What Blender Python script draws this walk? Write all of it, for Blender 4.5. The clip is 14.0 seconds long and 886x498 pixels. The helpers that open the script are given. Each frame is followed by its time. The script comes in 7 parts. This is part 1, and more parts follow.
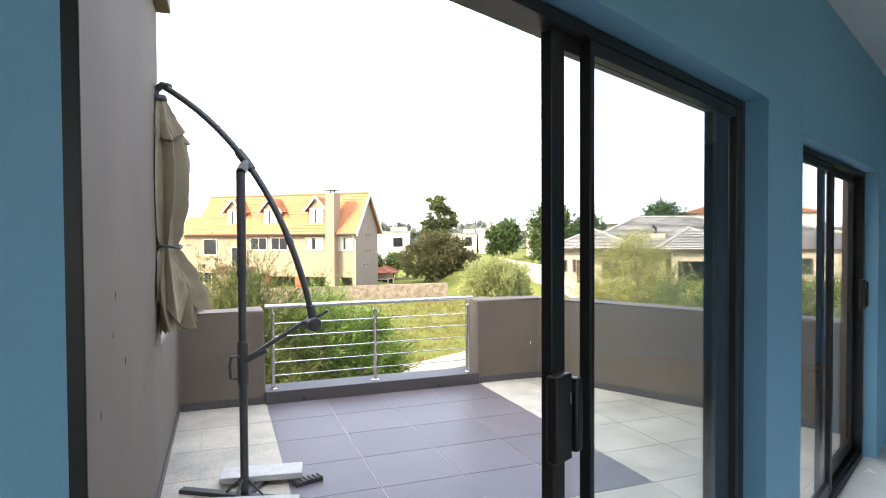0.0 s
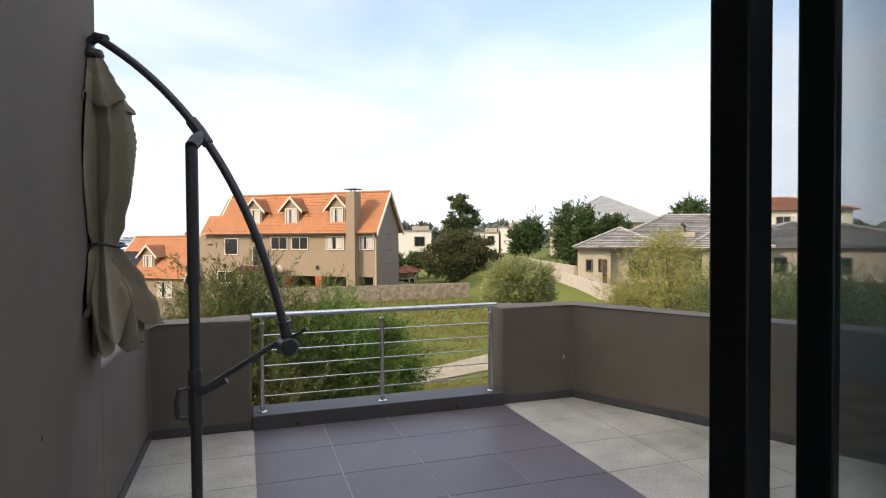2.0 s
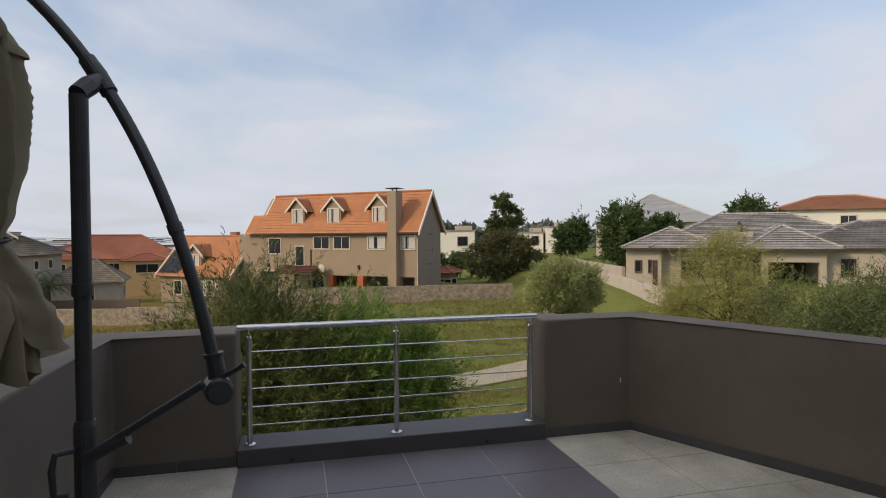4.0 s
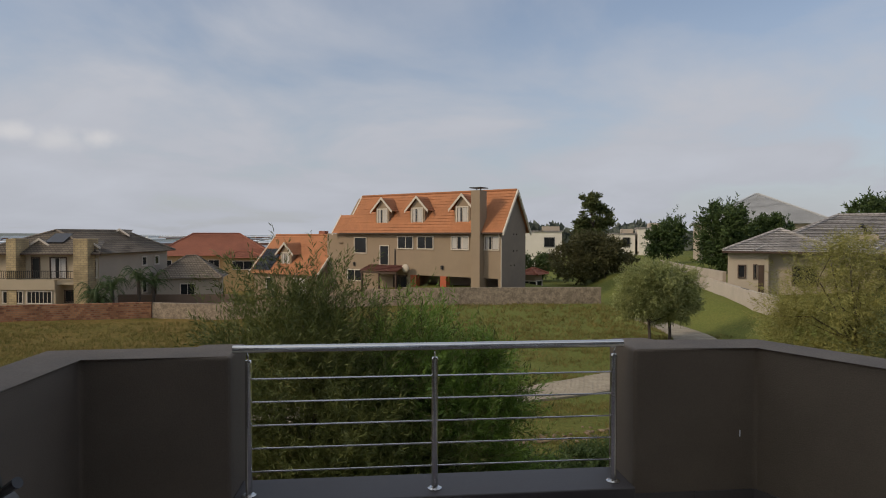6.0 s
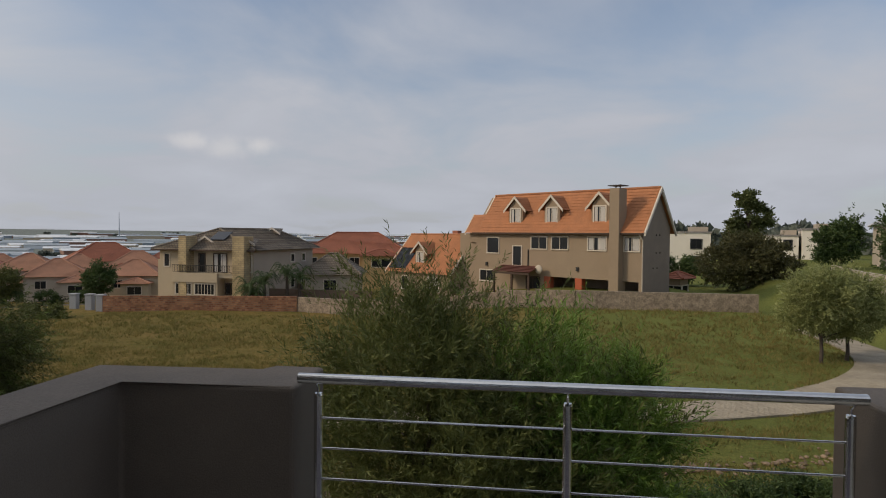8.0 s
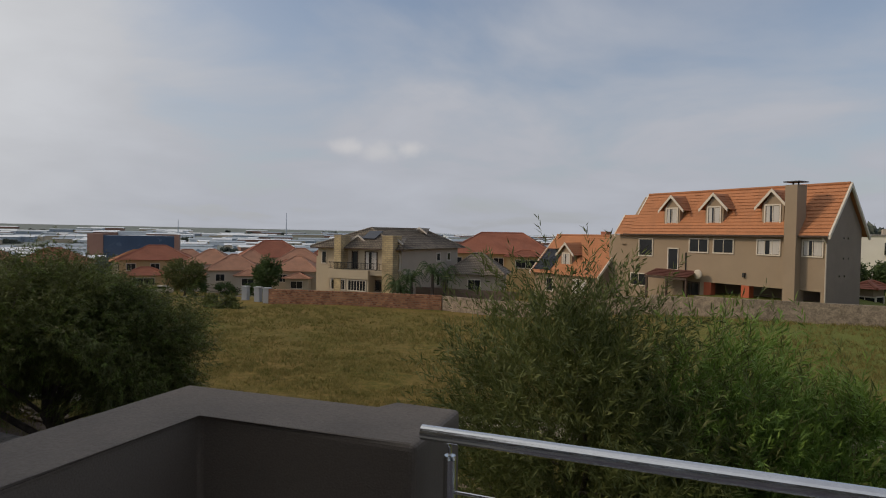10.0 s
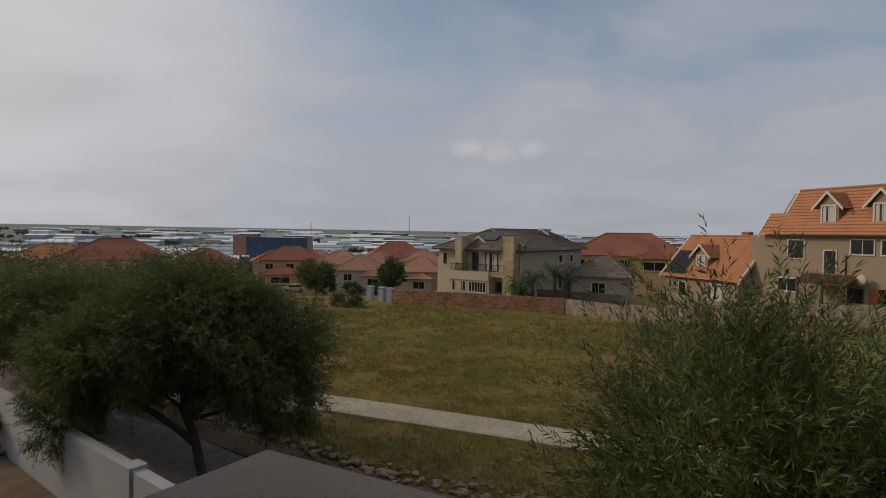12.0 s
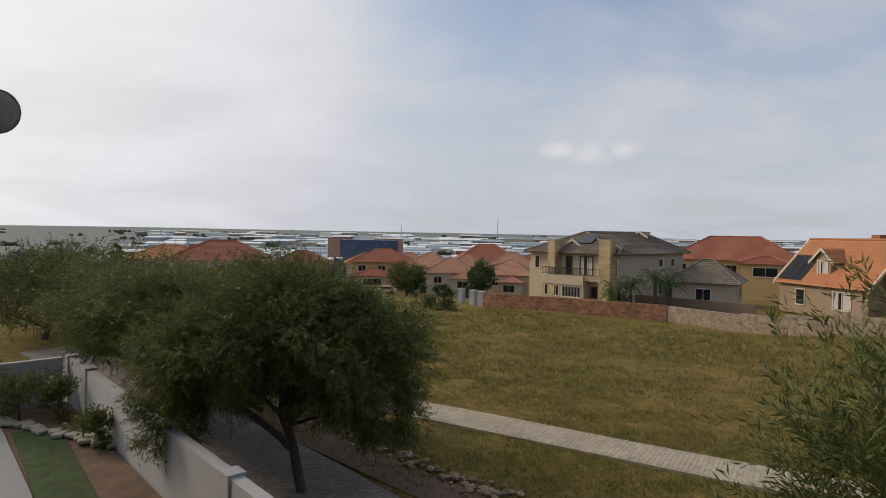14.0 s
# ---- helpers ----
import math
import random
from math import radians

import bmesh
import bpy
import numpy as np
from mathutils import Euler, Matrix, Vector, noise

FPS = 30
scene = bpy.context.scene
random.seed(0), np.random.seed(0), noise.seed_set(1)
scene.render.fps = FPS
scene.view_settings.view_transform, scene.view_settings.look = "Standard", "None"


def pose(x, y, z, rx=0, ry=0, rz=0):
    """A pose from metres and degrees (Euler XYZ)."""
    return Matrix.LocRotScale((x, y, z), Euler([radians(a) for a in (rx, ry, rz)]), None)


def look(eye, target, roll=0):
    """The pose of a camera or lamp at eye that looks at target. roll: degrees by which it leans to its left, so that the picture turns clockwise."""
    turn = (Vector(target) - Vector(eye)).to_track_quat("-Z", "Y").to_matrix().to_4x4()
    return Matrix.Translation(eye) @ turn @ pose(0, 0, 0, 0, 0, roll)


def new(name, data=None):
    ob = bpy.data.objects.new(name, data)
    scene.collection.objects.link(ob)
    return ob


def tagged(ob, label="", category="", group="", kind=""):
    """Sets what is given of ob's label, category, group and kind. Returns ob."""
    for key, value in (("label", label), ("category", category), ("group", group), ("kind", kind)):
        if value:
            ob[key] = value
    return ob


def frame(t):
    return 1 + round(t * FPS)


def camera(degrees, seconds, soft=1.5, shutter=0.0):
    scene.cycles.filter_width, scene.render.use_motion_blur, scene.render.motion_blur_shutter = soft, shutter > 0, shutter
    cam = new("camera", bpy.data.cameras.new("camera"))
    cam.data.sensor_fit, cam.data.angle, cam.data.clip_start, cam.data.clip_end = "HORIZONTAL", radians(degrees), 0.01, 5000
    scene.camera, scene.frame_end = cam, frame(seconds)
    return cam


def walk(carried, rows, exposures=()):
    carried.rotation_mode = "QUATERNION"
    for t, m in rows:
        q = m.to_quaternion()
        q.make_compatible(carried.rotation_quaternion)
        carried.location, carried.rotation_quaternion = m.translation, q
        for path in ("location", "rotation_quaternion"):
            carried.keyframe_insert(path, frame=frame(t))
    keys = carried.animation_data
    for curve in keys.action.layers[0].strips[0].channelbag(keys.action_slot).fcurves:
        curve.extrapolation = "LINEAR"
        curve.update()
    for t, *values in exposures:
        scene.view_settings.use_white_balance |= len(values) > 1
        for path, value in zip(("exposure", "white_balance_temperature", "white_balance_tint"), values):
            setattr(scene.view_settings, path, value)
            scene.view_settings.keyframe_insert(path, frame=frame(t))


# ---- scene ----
cam = camera(73.0, 14.0, 1.05)
PATH = [
    (0, (0.204, -0.043, 1.69), (0.898, 1.832, 1.645), -0.3),
    (0.5, (0.286, 0.156, 1.677), (0.971, 2.034, 1.631), -0.4),
    (1, (0.386, 0.378, 1.665), (1.056, 2.261, 1.619), -0.4),
    (1.5, (0.482, 0.608, 1.664), (1.132, 2.499, 1.618), -0.4),
    (2, (0.571, 0.848, 1.664), (1.195, 2.747, 1.617), -0.4),
    (2.2, (0.621, 0.95, 1.656), (1.229, 2.855, 1.611), -0.5),
    (4.5, (1.117, 2.031, 1.626), (1.547, 3.984, 1.579), -0.2),
    (5, (1.237, 2.293, 1.621), (1.597, 4.26, 1.575), -0.1),
    (5.5, (1.355, 2.536, 1.619), (1.642, 4.515, 1.574), 0.0),
    (6, (1.453, 2.786, 1.622), (1.652, 4.776, 1.578), 0.1),
    (6.5, (1.501, 3.047, 1.618), (1.607, 5.044, 1.573), 0.2),
    (7, (1.534, 3.299, 1.613), (1.53, 5.298, 1.568), 0.3),
    (7.5, (1.551, 3.535, 1.61), (1.428, 5.531, 1.565), 0.3),
    (8, (1.539, 3.772, 1.601), (1.294, 5.756, 1.555), 0.5),
    (8.2, (1.526, 3.863, 1.6), (1.231, 5.841, 1.552), 0.7),
    (10.5, (1.204, 4.794, 1.565), (0.394, 6.622, 1.515), 1.0),
    (11, (1.116, 4.968, 1.577), (0.213, 6.752, 1.525), 1.1),
    (11.5, (0.991, 5.162, 1.569), (0.007, 6.903, 1.517), 1.0),
    (12, (0.868, 5.275, 1.595), (-0.197, 6.966, 1.542), 0.8),
    (12.5, (0.711, 5.47, 1.58), (-0.44, 7.105, 1.527), 0.9),
    (13, (0.477, 5.598, 1.526), (-0.741, 7.183, 1.475), 0.9),
    (13.5, (0.237, 5.742, 1.504), (-1.027, 7.291, 1.456), 0.9),
    (14, (0.041, 5.832, 1.526), (-1.261, 7.349, 1.479), 0.9),
]
EXPOSURES = [(0.0, 2.82), (0.5, 2.54), (1.0, 2.06), (1.5, 1.62), (2.0, 1.32), (3.0, 0.85), (4.5, 0.42), (5.5, 0.16), (8.0, 0.05), (10.5, -0.07), (11.5, -0.15), (12.5, -0.28), (13.0, -0.28), (13.5, 0.08), (14.0, 0.29)]
walk(cam, [(t, look(eye, target, roll)) for t, eye, target, roll in PATH], EXPOSURES)

# ---- world, sun ----
SUN_AZ, SUN_EL = radians(-108), radians(30)   # azimuth from +y towards +x
SUN_DIR = Vector((math.sin(SUN_AZ) * math.cos(SUN_EL), math.cos(SUN_AZ) * math.cos(SUN_EL), math.sin(SUN_EL)))


def build_world():
    w = bpy.data.worlds.new("hazy_sky")
    scene.world = w
    w.use_nodes = True
    nt = w.node_tree
    nt.nodes.clear()
    N, Lk = nt.nodes.new, nt.links.new
    out, bg = N("ShaderNodeOutputWorld"), N("ShaderNodeBackground")
    sky = N("ShaderNodeTexSky")
    sky.sky_type = "NISHITA"
    sky.sun_disc = False
    sky.sun_elevation, sky.sun_rotation = SUN_EL, SUN_AZ
    sky.air_density, sky.dust_density, sky.ozone_density = 1.0, 1.2, 1.5
    sky_gain = N("ShaderNodeVectorMath"); sky_gain.operation = "SCALE"; sky_gain.inputs["Scale"].default_value = 1.35
    Lk(sky.outputs[0], sky_gain.inputs[0])
    tc = N("ShaderNodeTexCoord")
    sep = N("ShaderNodeSeparateXYZ")
    Lk(tc.outputs["Generated"], sep.inputs[0])
    # thin high cloud: noise laid on a flat sheet overhead
    zc = N("ShaderNodeMath"); zc.operation = "MAXIMUM"; zc.inputs[1].default_value = 0.0
    Lk(sep.outputs[2], zc.inputs[0])
    za = N("ShaderNodeMath"); za.operation = "ADD"; za.inputs[1].default_value = 0.22
    Lk(zc.outputs[0], za.inputs[0])
    dx, dy = N("ShaderNodeMath"), N("ShaderNodeMath")
    for d, k in ((dx, 0), (dy, 1)):
        d.operation = "DIVIDE"
        Lk(sep.outputs[k], d.inputs[0]); Lk(za.outputs[0], d.inputs[1])
    comb = N("ShaderNodeCombineXYZ")
    Lk(dx.outputs[0], comb.inputs[0]); Lk(dy.outputs[0], comb.inputs[1])
    n1 = N("ShaderNodeTexNoise"); n1.inputs["Scale"].default_value = 1.15; n1.inputs["Detail"].default_value = 9; n1.inputs["Roughness"].default_value = 0.52
    n1.inputs["Distortion"].default_value = 0.35
    Lk(comb.outputs[0], n1.inputs["Vector"])
    ramp = N("ShaderNodeValToRGB")
    ramp.color_ramp.elements[0].position, ramp.color_ramp.elements[1].position = 0.40, 0.68
    Lk(n1.outputs["Fac"], ramp.inputs[0])
    # haze thickens towards the horizon
    hz = N("ShaderNodeMapRange"); hz.inputs["From Min"].default_value = 0.0; hz.inputs["From Max"].default_value = 0.4
    hz.inputs["To Min"].default_value = 0.92; hz.inputs["To Max"].default_value = 0.2
    Lk(zc.outputs[0], hz.inputs["Value"])
    # and is bright and even again overhead, as under any thin overcast
    top = N("ShaderNodeMapRange"); top.interpolation_type = "SMOOTHSTEP"
    top.inputs["From Min"].default_value, top.inputs["From Max"].default_value = 0.4, 0.95
    top.inputs["To Min"].default_value, top.inputs["To Max"].default_value = 0.0, 0.42
    Lk(zc.outputs[0], top.inputs["Value"])
    hz_top = N("ShaderNodeMath"); hz_top.operation = "ADD"
    Lk(hz.outputs[0], hz_top.inputs[0]); Lk(top.outputs[0], hz_top.inputs[1])
    mx = N("ShaderNodeMath"); mx.operation = "MULTIPLY"; mx.inputs[1].default_value = 0.62
    Lk(ramp.outputs[0], mx.inputs[0])
    ad = N("ShaderNodeMath"); ad.operation = "ADD"; ad.use_clamp = True
    Lk(hz_top.outputs[0], ad.inputs[0]); Lk(mx.outputs[0], ad.inputs[1])
    ad2 = N("ShaderNodeMath"); ad2.operation = "MULTIPLY_ADD"; ad2.use_clamp = True; ad2.inputs[1].default_value = 0.9
    Lk(ad.outputs[0], ad2.inputs[2])
    # the cloud veil glows towards the sun
    dot = N("ShaderNodeVectorMath"); dot.operation = "DOT_PRODUCT"; dot.inputs[1].default_value = SUN_DIR
    Lk(tc.outputs["Generated"], dot.inputs[0])
    glow = N("ShaderNodeMapRange"); glow.interpolation_type = "SMOOTHSTEP"
    glow.inputs["From Min"].default_value = 0.3; glow.inputs["From Max"].default_value = 1.0
    glow.inputs["To Min"].default_value = 0.0; glow.inputs["To Max"].default_value = 1.0
    Lk(dot.outputs["Value"], glow.inputs["Value"])
    Lk(glow.outputs[0], ad2.inputs[0])
    veil = N("ShaderNodeMix"); veil.data_type = "RGBA"
    veil.inputs["A"].default_value = (4.9, 5.1, 5.65, 1); veil.inputs["B"].default_value = (8.2, 8.2, 8.2, 1)
    Lk(glow.outputs[0], veil.inputs["Factor"])
    # thicker and thinner patches in the veil
    patch = N("ShaderNodeMapRange"); patch.inputs["From Min"].default_value = 0.32; patch.inputs["From Max"].default_value = 0.68
    patch.inputs["To Min"].default_value = 0.95; patch.inputs["To Max"].default_value = 1.12
    Lk(n1.outputs["Fac"], patch.inputs["Value"])
    patched = N("ShaderNodeVectorMath"); patched.operation = "SCALE"
    Lk(veil.outputs["Result"], patched.inputs[0]); Lk(patch.outputs[0], patched.inputs["Scale"])
    mix = N("ShaderNodeMix"); mix.data_type = "RGBA"
    Lk(ad2.outputs[0], mix.inputs["Factor"]); Lk(sky_gain.outputs[0], mix.inputs["A"]); Lk(patched.outputs[0], mix.inputs["B"])
    Lk(mix.outputs["Result"], bg.inputs["Color"])
    # one small bright cloud low over the plain: two lobes with ragged edges
    fine = N("ShaderNodeTexNoise"); fine.inputs["Scale"].default_value = 26; fine.inputs["Detail"].default_value = 7
    Lk(tc.outputs["Generated"], fine.inputs["Vector"])
    last = None
    for centre, wide in (((-0.4925, 0.8593, 0.1384), 0.040), ((-0.4040, 0.9045, 0.1385), 0.040), ((-0.4490, 0.8840, 0.1335), 0.050)):
        df = N("ShaderNodeVectorMath"); df.operation = "SUBTRACT"; df.inputs[1].default_value = centre
        Lk(tc.outputs["Generated"], df.inputs[0])
        st = N("ShaderNodeVectorMath"); st.operation = "MULTIPLY"; st.inputs[1].default_value = (1, 1, 2.2)
        Lk(df.outputs[0], st.inputs[0])
        ln = N("ShaderNodeVectorMath"); ln.operation = "LENGTH"
        Lk(st.outputs[0], ln.inputs[0])
        pu = N("ShaderNodeMath"); pu.operation = "MULTIPLY_ADD"; pu.inputs[1].default_value = 0.055; 
        Lk(fine.outputs["Fac"], pu.inputs[0]); Lk(ln.outputs["Value"], pu.inputs[2])
        lo = N("ShaderNodeMapRange"); lo.interpolation_type = "SMOOTHSTEP"
        lo.inputs["From Min"].default_value, lo.inputs["From Max"].default_value = 0.02 + wide * 0.2, 0.03 + wide
        lo.inputs["To Min"].default_value, lo.inputs["To Max"].default_value = 0.42 if wide < 0.045 else 0.34, 0.0
        Lk(pu.outputs[0], lo.inputs["Value"])
        if last:
            mm = N("ShaderNodeMath"); mm.operation = "MAXIMUM"
            Lk(last, mm.inputs[0]); Lk(lo.outputs[0], mm.inputs[1])
            last = mm.outputs[0]
        else:
            last = lo.outputs[0]
    cl = N("ShaderNodeMix"); cl.data_type = "RGBA"; cl.inputs["B"].default_value = (8.6, 8.2, 7.9, 1)
    Lk(last, cl.inputs["Factor"]); Lk(mix.outputs["Result"], cl.inputs["A"]); Lk(cl.outputs["Result"], bg.inputs["Color"])
    bg.inputs["Strength"].default_value = 0.085
    Lk(bg.outputs[0], out.inputs[0])


build_world()
sun = bpy.data.lights.new("sun", "SUN")
sun.energy, sun.angle, sun.color = 1.6, radians(10), (1.0, 0.8, 0.56)
sun_ob = new("sun", sun)
sun_ob.matrix_world = look((0, 0, 60), Vector((0, 0, 60)) - SUN_DIR)

# ---- materials ----
def base_nodes(name):
    m = bpy.data.materials.new(name)
    m.use_nodes = True
    nt = m.node_tree
    b = nt.nodes["Principled BSDF"]
    return m, nt, b, nt.nodes.new, nt.links.new


def mat(name, col, rough=0.7, var=0.18, scale=6.0, bump=0.15, metal=0.0, fine=60.0, tint=None, piece=0.0, island=0.0, stretch=(1, 1, 1), spec=0.5):
    """A surface with colour variation at two scales and fine relief, in world metres."""
    m, nt, b, N, Lk = base_nodes(name)
    geo = N("ShaderNodeNewGeometry")
    mp = N("ShaderNodeMapping"); mp.inputs["Scale"].default_value = stretch
    Lk(geo.outputs["Position"], mp.inputs["Vector"])
    n1, n2 = N("ShaderNodeTexNoise"), N("ShaderNodeTexNoise")
    for n, s in ((n1, scale), (n2, fine)):
        n.inputs["Scale"].default_value = s; n.inputs["Detail"].default_value = 6
        n.inputs["Roughness"].default_value = 0.62
        Lk(mp.outputs[0], n.inputs["Vector"])
    t = tint or tuple(min(1, c * (1 + var)) for c in col)
    d = tuple(c * (1 - var) for c in col)
    r = N("ShaderNodeValToRGB")
    r.color_ramp.elements[0].position, r.color_ramp.elements[1].position = 0.3, 0.72
    r.color_ramp.elements[0].color, r.color_ramp.elements[1].color = (*d, 1), (*t, 1)
    Lk(n1.outputs["Fac"], r.inputs[0])
    v = N("ShaderNodeMapRange"); v.inputs["To Min"].default_value = 1 - var * 0.9; v.inputs["To Max"].default_value = 1 + var * 0.9
    v.inputs["From Min"].default_value, v.inputs["From Max"].default_value = 0.25, 0.75
    Lk(n2.outputs["Fac"], v.inputs["Value"])
    last = v.outputs[0]
    for amount, node, socket in ((piece, "ShaderNodeObjectInfo", "Random"), (island, "ShaderNodeNewGeometry", "Random Per Island")):
        if amount:
            o = N(node)
            k = N("ShaderNodeMapRange"); k.inputs["To Min"].default_value = 1 - amount; k.inputs["To Max"].default_value = 1 + amount
            Lk(o.outputs[socket], k.inputs["Value"])
            mu = N("ShaderNodeMath"); mu.operation = "MULTIPLY"
            Lk(last, mu.inputs[0]); Lk(k.outputs[0], mu.inputs[1])
            last = mu.outputs[0]
    sc = N("ShaderNodeVectorMath"); sc.operation = "SCALE"
    Lk(r.outputs[0], sc.inputs[0]); Lk(last, sc.inputs["Scale"])
    Lk(sc.outputs[0], b.inputs["Base Color"])
    rr = N("ShaderNodeMapRange"); rr.inputs["To Min"].default_value = max(0.03, rough - 0.1); rr.inputs["To Max"].default_value = min(1, rough + 0.1)
    Lk(n1.outputs["Fac"], rr.inputs["Value"])
    Lk(rr.outputs[0], b.inputs["Roughness"])
    b.inputs["Metallic"].default_value = metal
    b.inputs["Specular IOR Level"].default_value = spec
    if bump:
        bp = N("ShaderNodeBump"); bp.inputs["Strength"].default_value = bump; bp.inputs["Distance"].default_value = 0.01
        Lk(n2.outputs["Fac"], bp.inputs["Height"])
        Lk(bp.outputs[0], b.inputs["Normal"])
    return m


def mat_brick(name, c1, c2, mortar, w, h, gap=0.012, rough=0.9, axes="xz", bump=0.5, offset=0.5, turn=45.0):
    """Small bricks or pavers, too small to be pieces, with recessed joints, in world metres."""
    m, nt, b, N, Lk = base_nodes(name)
    geo = N("ShaderNodeNewGeometry")
    sep, comb = N("ShaderNodeSeparateXYZ"), N("ShaderNodeCombineXYZ")
    Lk(geo.outputs["Position"], sep.inputs[0])
    if axes == "xz":
        a = N("ShaderNodeVectorMath"); a.operation = "DOT_PRODUCT"
        k = radians(turn)
        a.inputs[1].default_value = (1, 1, 0) if turn == 45.0 else (math.cos(k) - math.sin(k), math.sin(k) + math.cos(k), 0)
        Lk(geo.outputs["Position"], a.inputs[0])
        Lk(a.outputs["Value"], comb.inputs[0]); Lk(sep.outputs[2], comb.inputs[1])
    else:
        Lk(sep.outputs[0], comb.inputs[0]); Lk(sep.outputs[1], comb.inputs[1])
    t = N("ShaderNodeTexBrick")
    t.inputs["Color1"].default_value, t.inputs["Color2"].default_value, t.inputs["Mortar"].default_value = (*c1, 1), (*c2, 1), (*mortar, 1)
    t.inputs["Scale"].default_value = 1.0
    t.inputs["Brick Width"].default_value, t.inputs["Row Height"].default_value = w, h
    t.inputs["Mortar Size"].default_value = gap
    t.offset = offset
    Lk(comb.outputs[0], t.inputs["Vector"])
    n = N("ShaderNodeTexNoise"); n.inputs["Scale"].default_value = 0.9; n.inputs["Detail"].default_value = 8
    Lk(geo.outputs["Position"], n.inputs["Vector"])
    v = N("ShaderNodeMapRange"); v.inputs["From Min"].default_value, v.inputs["From Max"].default_value = 0.3, 0.7
    v.inputs["To Min"].default_value, v.inputs["To Max"].default_value = 0.7, 1.25
    Lk(n.outputs["Fac"], v.inputs["Value"])
    sc = N("ShaderNodeVectorMath"); sc.operation = "SCALE"
    Lk(t.outputs["Color"], sc.inputs[0]); Lk(v.outputs[0], sc.inputs["Scale"])
    Lk(sc.outputs[0], b.inputs["Base Color"])
    b.inputs["Roughness"].default_value = rough
    bp = N("ShaderNodeBump"); bp.inputs["Strength"].default_value = bump; bp.inputs["Distance"].default_value = 0.02; bp.invert = True
    Lk(t.outputs["Fac"], bp.inputs["Height"])
    Lk(bp.outputs[0], b.inputs["Normal"])
    return m


def mat_grass():
    m, nt, b, N, Lk = base_nodes("grass_ground")
    geo = N("ShaderNodeNewGeometry")
    cols = [((0.115, 0.11, 0.025), (0.215, 0.148, 0.05), 0.22), ((0.093, 0.085, 0.02), (0.285, 0.192, 0.068), 2.6)]
    outs = []
    for c1, c2, s in cols:
        n = N("ShaderNodeTexNoise"); n.inputs["Scale"].default_value = s; n.inputs["Detail"].default_value = 9; n.inputs["Roughness"].default_value = 0.65
        Lk(geo.outputs["Position"], n.inputs["Vector"])
        r = N("ShaderNodeValToRGB")
        r.color_ramp.elements[0].position, r.color_ramp.elements[1].position = 0.4, 0.62
        r.color_ramp.elements[0].color, r.color_ramp.elements[1].color = (*c1, 1), (*c2, 1)
        Lk(n.outputs["Fac"], r.inputs[0])
        outs.append(r)
    mx = N("ShaderNodeMix"); mx.data_type = "RGBA"; mx.inputs["Factor"].default_value = 0.45
    Lk(outs[0].outputs[0], mx.inputs["A"]); Lk(outs[1].outputs[0], mx.inputs["B"])
    # mown lawn is greener to the east, parched field to the west
    sep = N("ShaderNodeSeparateXYZ")
    Lk(geo.outputs["Position"], sep.inputs[0])
    wob = N("ShaderNodeTexNoise"); wob.inputs["Scale"].default_value = 0.12; wob.inputs["Detail"].default_value = 5
    Lk(geo.outputs["Position"], wob.inputs["Vector"])
    sh = N("ShaderNodeMath"); sh.operation = "MULTIPLY_ADD"; sh.inputs[1].default_value = 14.0
    Lk(wob.outputs["Fac"], sh.inputs[0]); Lk(sep.outputs[0], sh.inputs[2])
    mr = N("ShaderNodeMapRange"); mr.inputs["From Min"].default_value, mr.inputs["From Max"].default_value = 2.0, 15.0
    Lk(sh.outputs[0], mr.inputs["Value"])
    gr = N("ShaderNodeMix"); gr.data_type = "RGBA"; gr.inputs["B"].default_value = (0.15, 0.185, 0.05, 1)
    k = N("ShaderNodeMath"); k.operation = "MULTIPLY"; k.inputs[1].default_value = 0.78
    Lk(mr.outputs[0], k.inputs[0]); Lk(k.outputs[0], gr.inputs["Factor"])
    Lk(mx.outputs["Result"], gr.inputs["A"])
    # built-up land on the far plain, the haze of distance put into its colour
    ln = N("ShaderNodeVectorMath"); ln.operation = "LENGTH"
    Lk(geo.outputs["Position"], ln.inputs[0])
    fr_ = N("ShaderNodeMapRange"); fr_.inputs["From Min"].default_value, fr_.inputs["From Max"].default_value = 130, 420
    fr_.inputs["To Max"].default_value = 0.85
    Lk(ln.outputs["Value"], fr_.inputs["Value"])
    far_haze = N("ShaderNodeMix"); far_haze.data_type = "RGBA"; far_haze.inputs["B"].default_value = (0.19, 0.225, 0.225, 1)
    Lk(fr_.outputs[0], far_haze.inputs["Factor"]); Lk(gr.outputs["Result"], far_haze.inputs["A"])
    gr = far_haze
    n2 = N("ShaderNodeTexNoise"); n2.inputs["Scale"].default_value = 9; n2.inputs["Detail"].default_value = 8; n2.inputs["Roughness"].default_value = 0.75
    Lk(geo.outputs["Position"], n2.inputs["Vector"])
    v = N("ShaderNodeMapRange"); v.inputs["From Min"].default_value, v.inputs["From Max"].default_value = 0.3, 0.7
    v.inputs["To Min"].default_value, v.inputs["To Max"].default_value = 0.62, 1.32
    Lk(n2.outputs["Fac"], v.inputs["Value"])
    sc = N("ShaderNodeVectorMath"); sc.operation = "SCALE"
    Lk(gr.outputs["Result"], sc.inputs[0]); Lk(v.outputs[0], sc.inputs["Scale"])
    Lk(sc.outputs[0], b.inputs["Base Color"])
    b.inputs["Roughness"].default_value = 1.0
    b.inputs["Specular IOR Level"].default_value = 0.1
    bp = N("ShaderNodeBump"); bp.inputs["Strength"].default_value = 0.9; bp.inputs["Distance"].default_value = 0.08
